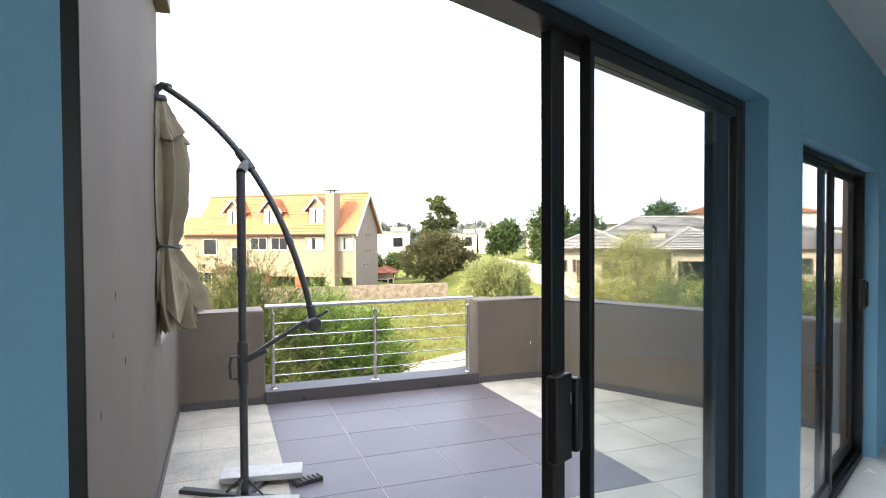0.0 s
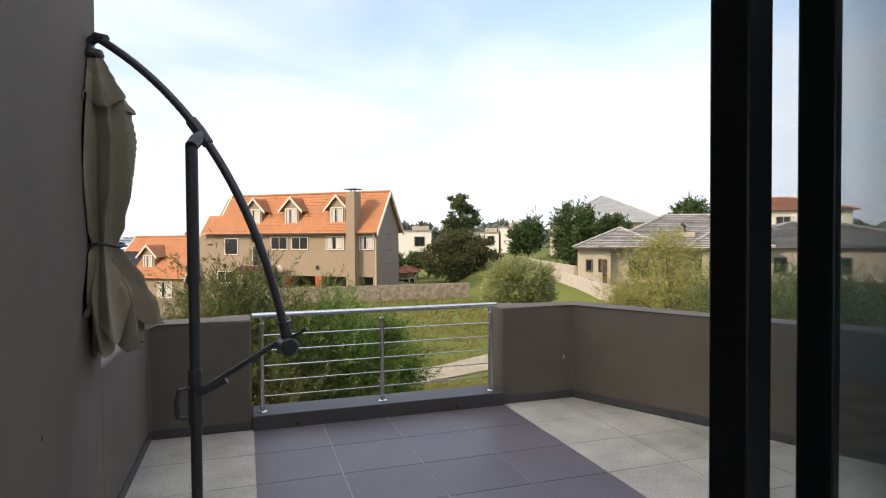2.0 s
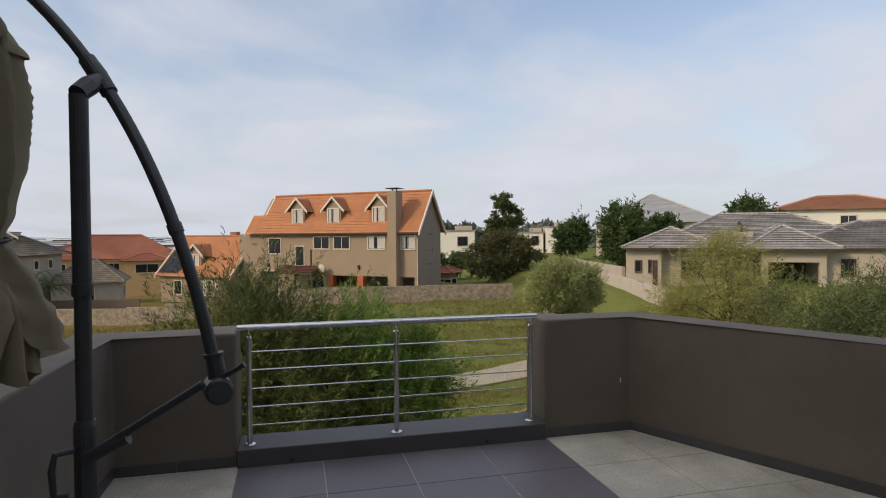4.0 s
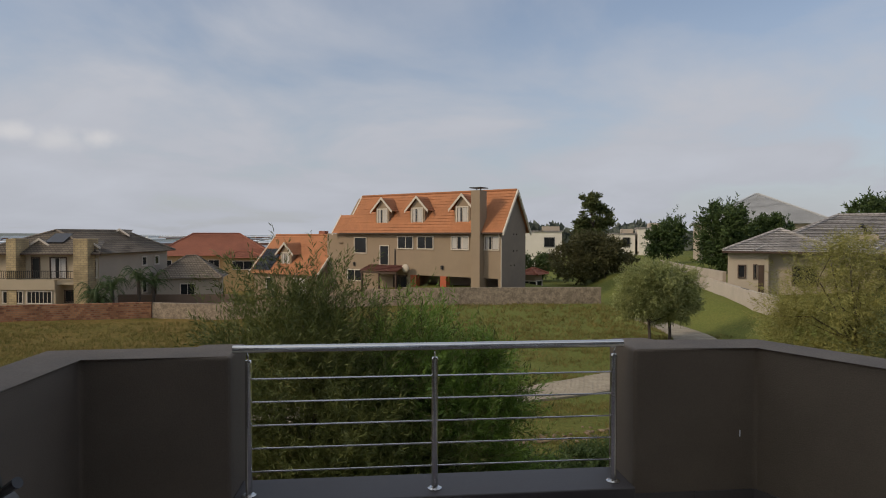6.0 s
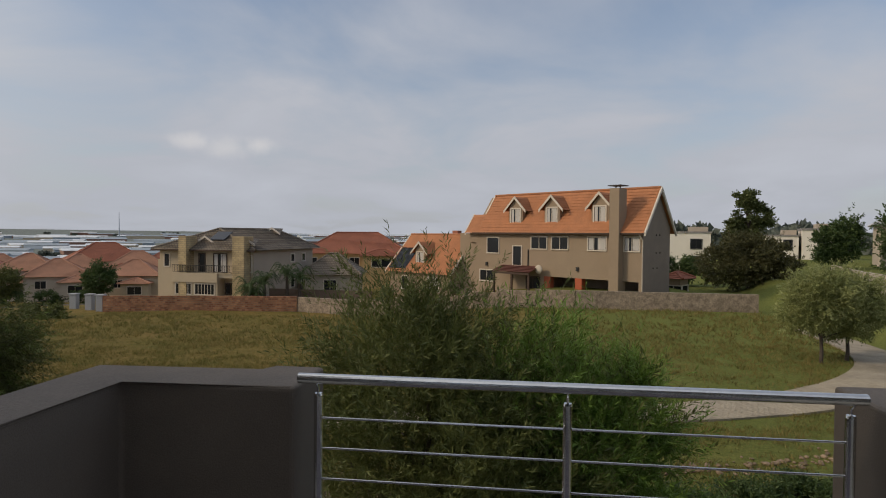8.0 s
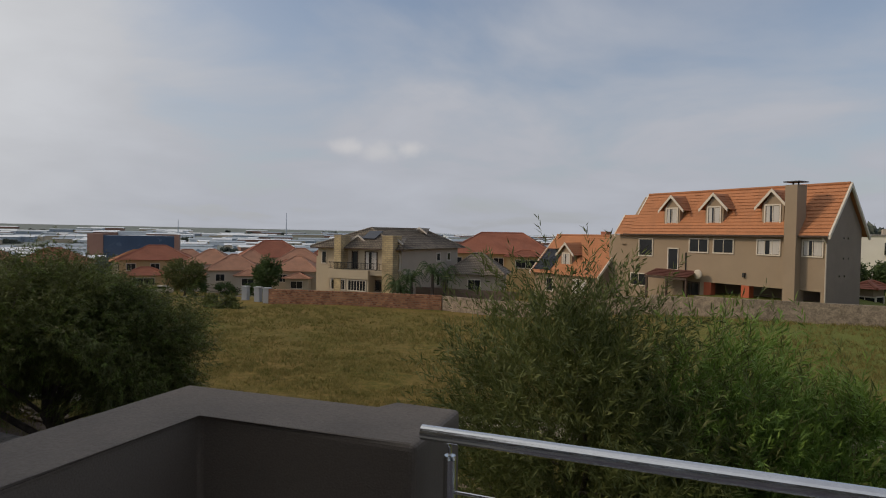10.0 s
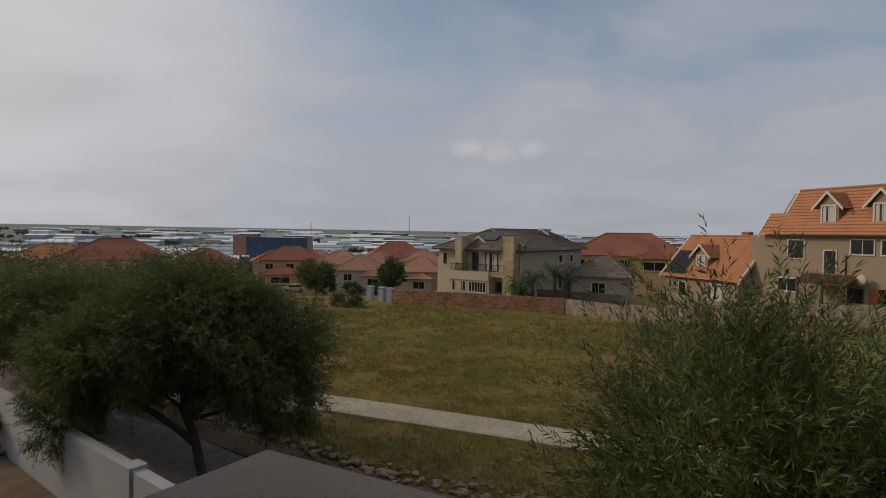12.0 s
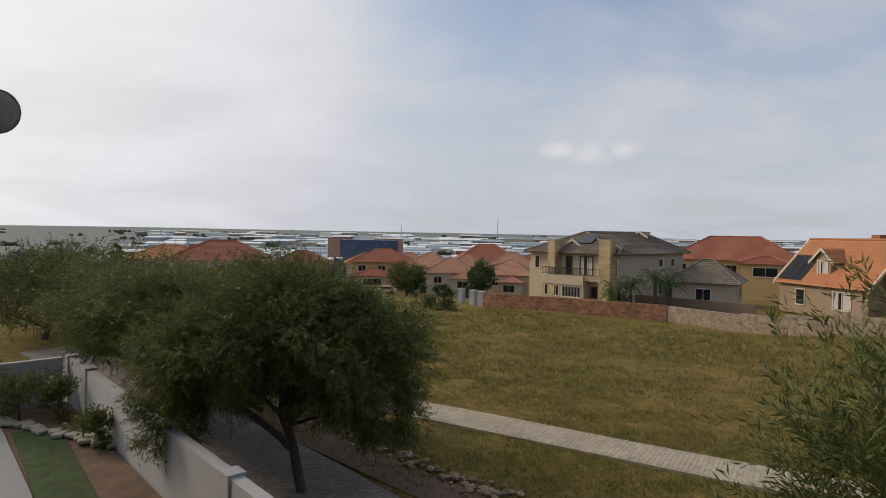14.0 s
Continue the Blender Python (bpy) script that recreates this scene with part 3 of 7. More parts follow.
def railing():
    r = thing("balcony_railing", "brushed steel balcony railing with five thin bars", "railing", (0.6, FY + 0.07, 0.125))
    posts = (0.085, 1.156, 2.25)
    top = 0.853
    part("handrail", tubed([(0.008, -0.035, top), (2.29, -0.035, top)], 0.0225, 20), STEEL, r, smooth=False)
    for x in posts:
        post = part("post", tubed([(x, 0, 0.006), (x, 0, 0.772), (x, 0, 0.782)], [0.0195, 0.0195, 0.017], 16), STEEL, r)
        fl = bmesh.new()
        tube(fl, [(x, 0, 0), (x, 0, 0.006), (x, 0, 0.012)], [0.042, 0.042, 0.03], 20)
        part("flange", fl, STEEL, post)
        part("bracket", tubed([(x, 0, 0.78), (x, -0.004, 0.81), (x, -0.03, 0.835)], 0.006, 8), STEEL, post)
    for z in (0.138, 0.272, 0.405, 0.54, 0.673):
        part("bar", tubed([(posts[0], 0.0, z), (posts[2], 0.0, z)], 0.0052, 8), STEEL, r)


railing()


def umbrella():
    u = thing("cantilever_umbrella", "folded khaki cantilever umbrella on a dark grey pole", "umbrella", (0.325, 4.0, 0))
    V = Vector
    X = lambda x, y, z: V((x - 0.325, y - 4.09, z))
    pole = part("pole", tubed([X(0.325, 4.09, 0.03), X(0.325, 4.09, 1.45), X(0.325, 4.09, 1.452), X(0.325, 4.09, 2.1)], [0.026, 0.026, 0.029, 0.029], 18), POLE, u)
    part("sleeve", tubed([X(0.325, 4.09, 0.74), X(0.325, 4.09, 0.76), X(0.325, 4.09, 1.0), X(0.325, 4.09, 1.02)], [0.03, 0.035, 0.035, 0.03], 18), POLE, pole)
    part("collar", tubed([X(0.325, 4.09, 1.435), X(0.325, 4.09, 1.475)], [0.033, 0.033], 18), POLE, pole)
    # curved arm through the pivot at the pole's head
    a, b, c = X(-0.135, 4.47, 2.69), X(0.36, 4.19, 2.185), X(0.757, 3.99, 1.145)
    pts = []
    for i in range(25):
        t = i / 24
        # quadratic through the three points
        q = 2 * (t - 0.42) * (t - 1) / (2 * (0 - 0.42) * (0 - 1)) * a + (t * (t - 1)) / (0.42 * (0.42 - 1)) * b + (t * (t - 0.42)) / (0.58) * c
        pts.append(q)
    arm = part("arm", tubed(pts, 0.021, 16), POLE, u)
    part("arm_joint", tubed([pts[9], pts[10], pts[11]], [0.029, 0.031, 0.028], 16), POLE, arm)
    part("arm_joint", tubed([pts[18] * 0.6 + pts[17] * 0.4, pts[18]], [0.025, 0.025], 16), POLE, arm)
    pv = tube(bmesh.new(), [X(0.325, 4.08, 2.1), X(0.345, 4.13, 2.14), X(0.365, 4.18, 2.18)], [0.03, 0.033, 0.02], 14)
    part("pivot", pv, POLE, u)
    # strut with crank knob
    k = X(0.757, 3.99, 1.155)
    part("strut", tubed([X(0.33, 4.06, 0.9), k + V((-0.05, 0.01, -0.02))], [0.014, 0.014], 12), POLE, u)
    part("strut_sleeve", tubed([X(0.335, 4.06, 0.9), X(0.47, 4.035, 0.965)], [0.024, 0.02], 14), POLE, u)
    kb = tube(bmesh.new(), [k + V((-0.012, 0.05, -0.035)), k + V((-0.01, 0.04, -0.035)), k + V((0.01, -0.04, -0.035)), k + V((0.012, -0.05, -0.035))], [0.034, 0.046, 0.046, 0.036], 24)
    knob = part("knob", kb, POLE, u)
    part("arm_clamp", tubed([k + V((-0.012, 0.002, 0.075)), k + V((-0.004, 0, 0.03)), k + V((0, 0, -0.02))], [0.027, 0.029, 0.03], 18), POLE, knob)
    part("clamp_ring", tubed([k + V((-0.0135, 0.002, 0.086)), k + V((-0.012, 0.002, 0.074))], [0.033, 0.033], 18), POLE, knob)
    part("lever", tubed([k + V((0, -0.02, 0)), k + V((0.06, -0.05, 0.035)), k + V((0.09, -0.06, 0.055))], [0.009, 0.008, 0.01], 10), POLE, knob)
    cl = tube(bmesh.new(), [X(0.30, 4.06, 0.93), X(0.255, 4.03, 0.93), X(0.245, 4.025, 0.88), X(0.25, 4.025, 0.8), X(0.285, 4.045, 0.79)], 0.011, 10)
    part("clamp_handle", cl, POLE, u)
    # tip and hub
    hub_top = X(-0.135, 4.47, 2.695)
    tip = tube(bmesh.new(), [hub_top + V((0.03, -0.015, -0.005)), hub_top + V((-0.02, 0.015, 0.012)), hub_top + V((-0.06, 0.03, -0.02)), hub_top + V((-0.065, 0.03, -0.09))], [0.024, 0.026, 0.026, 0.022], 14)
    part("arm_end", tip, POLE, arm)
    cx, cy = -0.135 - 0.065 - 0.325, 4.50 - 4.09
    cx += 0.02
    part("hub", tubed([(cx, cy, 2.64), (cx, cy, 2.615), (cx, cy, 2.6)], [0.05, 0.058, 0.052], 20), POLE, u)
    # folded canopy: deep pleats, tied at the waist, two hanging layers with ragged hems
    TOP, FALL, TIE = 2.605, 1.5, 0.655
    ph = [random.Random(5).uniform(0, 6.28) for _ in range(6)]

    def cloth(prof, t0, t1, rows, cols, hem, squeeze, seed):
        bm = bmesh.new()
        rings = []
        for j in range(rows + 1):
            t = t0 + (t1 - t0) * j / rows
            R = prof[-1][1]
            for (a0, r0), (a1, r1) in zip(prof, prof[1:]):
                if t <= a1:
                    R = r0 + (r1 - r0) * smooth(a0, a1, t)
                    break
            pinch = math.exp(-((t - TIE) / 0.035) ** 2)
            ring = []
            for i in range(cols):
                an = 2 * math.pi * i / cols
                wob = an + 0.22 * math.sin(2 * an + 5 * t + seed) + 0.1 * noise.noise((math.cos(an) * 2, math.sin(an) * 2, t * 4 + seed))
                fold = 0.9 - 1.8 * abs(math.sin(3.5 * wob + ph[0] + seed)) ** 0.9 + 0.25 * math.cos(9 * wob + seed)
                crease = math.sin(11 * wob + 6 * t + ph[1]) * 0.22 + noise.noise((math.cos(an) * 4, math.sin(an) * 4, t * 7 + seed)) * 0.35
                deep = (0.14 + 0.3 * smooth(t0, t0 + 0.2, t)) * (1 - 0.4 * pinch)
                r = R * squeeze * (1 + deep * fold + 0.045 * crease)
                k = smooth(t1 - 0.2, t1, t)
                z = TOP - FALL * t + hem(an) * k
                ring.append(bm.verts.new((max(LX - 0.319, cx + 0.045 * t + r * math.cos(an)), cy + r * 0.86 * math.sin(an), z)))
            rings.append(ring)
        for r0, r1 in zip(rings, rings[1:]):
            for i in range(cols):
                bm.faces.new((r0[i], r0[(i + 1) % cols], r1[(i + 1) % cols], r1[i]))
        return bm

    body = [(0.0, 0.045), (0.06, 0.07), (0.16, 0.118), (0.3, 0.14), (0.45, 0.136), (0.58, 0.1), (TIE, 0.072), (0.69, 0.1), (0.78, 0.15), (0.88, 0.2), (1.0, 0.24)]
    can = part("canopy", cloth(body, 0.0, 0.93, 70, 150, lambda an: 0.13 - 0.19 * abs(math.sin(2 * an + 0.9)) + 0.035 * math.sin(7 * an), 1.0, 0.0), CANVAS, u, "folded khaki canvas canopy tied at the waist", smooth=True)
    lining = [(0.6, 0.06), (TIE, 0.055), (0.72, 0.08), (0.85, 0.125), (1.0, 0.15)]
    part("inner_folds", cloth(lining, 0.66, 1.0, 30, 130, lambda an: 0.04 - 0.1 * abs(math.sin(4 * an + 0.4)) + 0.025 * math.sin(9 * an), 1.0, 1.7), CANVAS, can, "ragged inner folds of the canopy", smooth=True)
    flap = [(0.0, 0.05), (0.05, 0.075), (0.1, 0.105), (0.17, 0.15)]
    part("vent_flap", cloth(flap, 0.005, 0.16, 16, 110, lambda an: 0.05 - 0.09 * abs(math.sin(2 * an + 0.55)), 1.0, 0.5), CANVAS, can, smooth=True)
    zt = TOP - FALL * TIE
    tie = [(cx + 0.03 + 0.1 * math.cos(t), cy + 0.088 * math.sin(t), zt + 0.008 * math.sin(3 * t)) for t in (2 * math.pi * i / 24 for i in range(25))]
    part("tie_strap", tubed(tie, 0.009, 8), POLE, can, "dark cord tie")
    # cross foot
    for ang in (-32, 58):
        f = boxed(-0.46, 0.46, -0.03, 0.03, 0.0, 0.028, pose(0, 0, 0 if ang < 0 else 0.003, 0, 0, ang), 0.004)
        foot = part("foot", f, POLE, u, "black steel cross foot")
    for q in range(4):
        ang = radians(-32 + 90 * q)
        part("gusset", tubed([(0.02 * math.cos(ang), 0.02 * math.sin(ang), 0.13), (0.13 * math.cos(ang), 0.13 * math.sin(ang), 0.03)], 0.008, 6), POLE, u)


umbrella()


def ballast_slab(x, y, rz):
    s = thing("ballast_slab", "pale concrete paving slab weighing down the umbrella foot", "slab", (x, y, 0.032), rz, group="umbrella ballast")
    part("slab_body", boxed(-0.27, 0.27, -0.1, 0.1, 0, 0.042, None, 0.006), PAVER_SLAB, s)


ballast_slab(0.45, 4.25, -9)
ballast_slab(0.36, 3.74, -16)

# small steel trough beside the foot
tr = thing("floor_bracket", "short dark ribbed steel bracket lying on the tiles", "bracket", (0.74, 4.1, 0.0), 18)
part("bracket_body", boxed(-0.1, 0.1, -0.035, 0.035, 0, 0.03, None, 0.004), POLE, tr)
for i in range(6):
    part("rib", boxed(-0.09 + i * 0.034, -0.082 + i * 0.034, -0.036, 0.036, 0.03, 0.038), POLE, tr)


def drain_hole(x):
    d = thing("drain_outlet", "small dark drain outlet in the tiled kerb", "drain", (x, FY - 0.036, 0.025))
    part("outlet_ring", tubed([(0, 0, 0), (0, -0.006, 0)], [0.016, 0.012], 12), FRAME_BLACK, d)


drain_hole(0.98)
drain_hole(2.45)
# paint chip on the parapet
chip = thing("paint_chip", "small white paint chip on the taupe parapet", "mark", (3.62, FY - 0.0015, 0.42))
part("chip_mark", boxed(-0.004, 0.004, -0.001, 0.0005, -0.02, 0.02), WHITE, chip)

rng_m = random.Random(8)
for i in range(9):
    mk = thing("wall_scuff", "small dark scuff in the taupe plaster", "mark", (LX + 0.0012, rng_m.uniform(2.2, 4.3), rng_m.uniform(0.35, 1.5)), 0, group="scuffs on the plaster")
    sw, sh = rng_m.uniform(0.003, 0.006), rng_m.uniform(0.008, 0.02)
    part("scuff_mark", boxed(-0.0008, 0.0006, -sw, sw, -sh, sh), DARK_SCUFF, mk)

# eave over the house wall's end
ev = thing("gutter", "brown metal gutter at the roof edge over the wall", "gutter", (-0.16, 4.5, 3.26))
part("gutter_channel", boxed(-0.35, 0.05, -4.2, 0.12, 0, 0.1, None, 0.01), mat("brown_gutter", (0.08, 0.05, 0.04), 0.5), ev)


def satellite_dish():
    d = thing("satellite_dish", "grey satellite dish on a wall bracket", "dish", (-10.2, 8.1, 3.17), 62)
    bm = bmesh.new()
    rings = []
    for j in range(9):
        r = 0.3 * j / 8
        rings.append([bm.verts.new((r * math.cos(a), 0.32 * r * r / 0.09 * 0.09 / 0.3, r * 1.06 * math.sin(a))) for a in (2 * math.pi * i / 36 for i in range(36))] if j else [bm.verts.new((0, 0, 0))])
    for i in range(36):
        bm.faces.new((rings[0][0], rings[1][i], rings[1][(i + 1) % 36]))
        for a, b in zip(rings[1:], rings[2:]):
            bm.faces.new((a[i], b[i], b[(i + 1) % 36], a[(i + 1) % 36]))
    bmesh.ops.solidify(bm, geom=bm.faces[:], thickness=0.006)
    part("reflector", bm, mat("grey_dish_metal", (0.22, 0.22, 0.22), 0.5), d, smooth=True)
    part("feed_arm", tubed([(0, 0.02, -0.3), (0.0, 0.42, -0.12)], 0.01, 8), POLE, d)
    part("feed_horn", tubed([(0, 0.4, -0.14), (0, 0.46, -0.1)], [0.03, 0.02], 10), POLE, d)
    part("mast", tubed([(0, -0.03, 0), (0, -0.12, -0.02), (0, -0.12, -6.85)], 0.03, 10), POLE, d)


satellite_dish()

# ---- paths, walls and yard ----
RIBBONS = {}


def ribbon(name, pts, widths, material, label, category, lift=0.08, step=0.7):
    """A paved strip that follows the ground along a line."""
    fine, ws = [], []
    for (a, wa), (b, wb) in zip(zip(pts, widths), zip(pts[1:], widths[1:])):
        n = max(2, int(math.dist(a, b) / step))
        for i in range(n):
            k = i / n
            fine.append(Vector((a[0] + (b[0] - a[0]) * k, a[1] + (b[1] - a[1]) * k)))
            ws.append(wa + (wb - wa) * k)
    fine.append(Vector(pts[-1]))
    ws.append(widths[-1])
    for _ in range(6):
        fine = [fine[0]] + [(fine[i - 1] + fine[i] * 2 + fine[i + 1]) / 4 for i in range(1, len(fine) - 1)] + [fine[-1]]
    RIBBONS[name] = (fine, ws, lift)
    bm = bmesh.new()
    rows = []
    for i, p in enumerate(fine):
        d = (fine[min(i + 1, len(fine) - 1)] - fine[max(i - 1, 0)]).normalized()
        n = Vector((-d.y, d.x))
        row = []
        for k in (-1, -0.5, 0, 0.5, 1):
            q = p + n * k * ws[i] / 2
            z = ground_z(q.x, q.y) + noise.noise((q.x * 0.13, q.y * 0.13, 0)) * 0.12 + lift + 0.03
            row.append(bm.verts.new((q.x, q.y, z)))
        lo = [bm.verts.new((v.co.x, v.co.y, v.co.z - 0.25)) for v in (row[0], row[-1])]
        rows.append((row, lo))
    for (r0, l0), (r1, l1) in zip(rows, rows[1:]):
        for k in range(4):
            bm.faces.new((r0[k], r0[k + 1], r1[k + 1], r1[k]))
        bm.faces.new((l0[0], r0[0], r1[0], l1[0]))
        bm.faces.new((r0[4], l0[1], l1[1], r1[4]))
    bmesh.ops.recalc_face_normals(bm, faces=bm.faces[:])
    return structure(name, bm, material, label, category)


ribbon("footpath", [(-34, 17.0), (-22, 17.8), (-12.3, 18.95), (-7.9, 19.85), (-3.6, 20.5), (1.5, 21.5), (6.6, 22.6), (10.8, 24.6), (14.3, 27.2), (16.9, 30.2), (18.3, 34.2), (18.6, 38.0), (18.4, 41.0)],
       [1.5, 1.5, 1.5, 1.5, 1.5, 1.55, 1.7, 2.1, 2.35, 2.35, 2.1, 1.8, 1.6], PAVE, "winding footpath of pale interlocking pavers", "path", 0.035)
ribbon("paved_strip", [(-30, 14.4), (-20, 14.05), (-12.6, 13.75), (-8.7, 13.35), (-4.0, 12.6)], [2.1] * 5, PAVE_GREY, "grey paved strip along the white boundary wall", "pavement", 0.04)
ribbon("road", [(-120, 62), (-80, 70), (-56, 73), (-44, 70), (-38, 76), (-40, 110)], [6, 6, 6, 6, 6, 6], mat("grey_asphalt", (0.11, 0.11, 0.11), 0.95, 0.2, 1.0), "grey residential road with houses along it", "road", 0.06, 2.0)
ribbon("bare_verge", [(-26, 15.7), (-12.6, 15.35), (-8, 15.1), (-2, 15.2), (3, 16.2)], [1.0] * 5, SOIL, "strip of bare reddish soil beside the stone drain", "ground", 0.0)


def wall_run(name, pts, height, thick, material, label, z_of=None, cap=None, coping=None):
    bm = bmesh.new()
    tops = bmesh.new()
    for (x0, y0), (x1, y1) in zip(pts, pts[1:]):
        L = math.hypot(x1 - x0, y1 - y0)
        n = max(1, round(L / 3.0))
        ang = math.degrees(math.atan2(y1 - y0, x1 - x0))
        for i in range(n):
            k0, k1 = i / n, (i + 1) / n
            a, b = (x0 + (x1 - x0) * k0, y0 + (y1 - y0) * k0), (x0 + (x1 - x0) * k1, y0 + (y1 - y0) * k1)
            zz = (z_of or ground_z)((a[0] + b[0]) / 2, (a[1] + b[1]) / 2)
            top = height if z_of else zz + height
            m = pose(a[0], a[1], 0, 0, 0, ang)
            w = math.dist(a, b)
            box(bm, 0.001, w - 0.001, -thick / 2, thick / 2, zz - 0.5, top, m)
            if coping:
                box(tops, 0.0, w, -thick / 2 - 0.03, thick / 2 + 0.03, top, top + 0.06, m)
    ob = structure(name, bm, material, label, "wall")
    if coping:
        c = part("coping", tops, coping, ob)
    else:
        tops.free()
    return ob


YARD_TOP = -2.33
YARD_X = [(-17.9, 10.15), (-13.3, 9.42), (-8.2, 8.3), (-7.4, 9.2), (-12.4, 10.2), (-17.5, 11.1)]
wall_run("wall_yard", [(-20.2, 12.25), (-8.6, 10.85), (-3.0, 10.15)], YARD_TOP, 0.22, WALL_WHITE, "white plastered boundary wall with piers round the yard", lambda x, y: -3.9)
wall_run("wall_yard_side", [(-20.25, 12.0), (-20.9, 3.0)], YARD_TOP + 0.02, 0.2, WALL_WHITE, "white plastered side boundary wall of the yard", lambda x, y: -3.9)


def pier(x, y, rz):
    p = thing("wall_pier", "white plastered pier of the boundary wall", "pier", (x, y, -3.9), rz, group="boundary wall piers")
    part("shaft", boxed(-0.17, 0.17, -0.15, 0.15, -0.2, 3.9 + YARD_TOP + 0.03, None, 0.01), WALL_WHITE, p)
    part("cap", boxed(-0.175, 0.175, -0.155, 0.155, 3.9 + YARD_TOP + 0.031, 3.9 + YARD_TOP + 0.06, None, 0.01), WALL_WHITE, p)


for k in (0.0, 0.19, 1.0):
    pier(-20.2 + k * 11.6, 12.25 - k * 1.4, -6.9)

yard = prism(bmesh.new(), [(-20.6, 3.0), (-3.0, 2.0), (-3.0, 10.0), (-8.6, 10.7), (-20.1, 12.1)], -4.2, -3.66)
structure("yard_soil", yard, SOIL, "bare brown soil bed inside the yard wall", "ground")
lawn = prism(bmesh.new(), YARD_X, -4.1, -3.62)
structure("yard_lawn", lawn, mat("watered_lawn", (0.03, 0.058, 0.013), 1.0, 0.5, 4.0, 0.9, fine=40), "small green watered lawn in the yard", "lawn")
patio = prism(bmesh.new(), [(-19.6, 10.1), (-19.6, 4.0), (-8.2, 4.0), (-8.2, 8.25), (-13.32, 9.38), (-18.3, 10.05)], -4.1, -3.6)
structure("yard_patio", patio, mat("grey_patio_concrete", (0.24, 0.245, 0.25), 0.8, 0.12, 1.5), "smooth grey concrete patio slab", "patio")

wall_run("wall_brick_field", [(-35.5, 53.6), (-27.0, 54.9), (-18.3, 56.2)], 1.35, 0.3, BRICK, "rough red clinker brick wall across the field", None, None, None)
wall_run("wall_stone_field", [(-18.2, 56.3), (-6.0, 53.0), (6.0, 50.0), (18.9, 49.5)], 1.3, 0.35, STONE, "low grey rubble stone wall at the field's end")
wall_run("wall_east_low", [(29.5, 57.0), (25.4, 44.0), (22.8, 35.5), (22.2, 32.5)], 0.95, 0.25, mat("cream_boundary_plaster", (0.46, 0.41, 0.36), 0.9, 0.1, 0.8), "low cream plastered boundary wall on the slope")
wall_run("wall_east_high", [(30.5, 63.0), (27.3, 52.0), (25.3, 42.6)], -0.85, 0.25, mat("cream_boundary_plaster_tall", (0.4, 0.35, 0.3), 0.9, 0.1, 0.8), "tall cream plastered garden wall behind the low wall", lambda x, y: -3.4)


wall_run("wall_garden_brown", [(-25.8, 67.6), (-14.0, 67.0)], -4.5, 0.22, mat("brown_garden_plaster", (0.17, 0.12, 0.09), 0.9, 0.12, 0.8), "brown plastered garden wall between two houses", lambda x, y: -6.6)


def gate_pier(x, y):
    p = thing("gate_pier", "white gate pier at the end of the brick wall", "pier", (x, y, ground_z(x, y)), 8, group="white gate piers")
    part("shaft", boxed(-0.3, 0.3, -0.3, 0.3, -0.3, 1.35, None, 0.02), WALL_WHITE, p)
    part("cap", boxed(-0.36, 0.36, -0.36, 0.36, 1.351, 1.47, None, 0.02), WALL_WHITE, p)


for x, y in ((-36.0, 53.9), (-37.6, 54.6), (-39.8, 55.4)):
    gate_pier(x, y)


def drain_stones():
    d = thing("stone_drain", "dry drainage channel lined with loose field stones", "drain", (-8, 16, ground_z(-8, 16)))
    line = [(-20, 16.6), (-12.2, 16.05), (-7.5, 15.8), (0.0, 16.6), (4.8, 17.8), (8.0, 18.7), (12.5, 21.0)]
    rng = random.Random(11)
    shapes = []
    for k in range(6):
        bm = bmesh.new()
        bmesh.ops.create_icosphere(bm, subdivisions=1, radius=1.0)
        for v in bm.verts:
            v.co *= 1 + 0.3 * noise.noise(v.co * 1.7 + Vector((k * 5, 0, 0)))
            v.co.z *= 0.62
        me = bpy.data.meshes.new("stone")
        bm.to_mesh(me)
        bm.free()
        me.materials.append(ROCK)
        shapes.append(me)
    inv = Matrix.Translation(d.matrix_world.translation).inverted()
    for (x0, y0), (x1, y1) in zip(line, line[1:]):
        L = math.hypot(x1 - x0, y1 - y0)
        n = int(L * 22.0)
        for i in range(n):
            k = rng.random()
            off = rng.gauss(0, 0.24)
            x, y = x0 + (x1 - x0) * k - (y1 - y0) / L * off, y0 + (y1 - y0) * k + (x1 - x0) / L * off
            s = rng.uniform(0.035, 0.095) * (1.25 if abs(off) < 0.3 else 0.8) * (1.0 if x < -2 else 0.75)
            ob = new("stone", shapes[rng.randrange(6)])
            ob.parent = d
            ob.matrix_basis = inv @ Matrix.LocRotScale((x, y, ground_z(x, y) + 0.05 + s * 0.2), Euler((rng.uniform(-0.3, 0.3), rng.uniform(-0.3, 0.3), rng.uniform(0, 6.28))), (s * rng.uniform(0.8, 1.4), s, s * rng.uniform(0.7, 1.1)))


drain_stones()

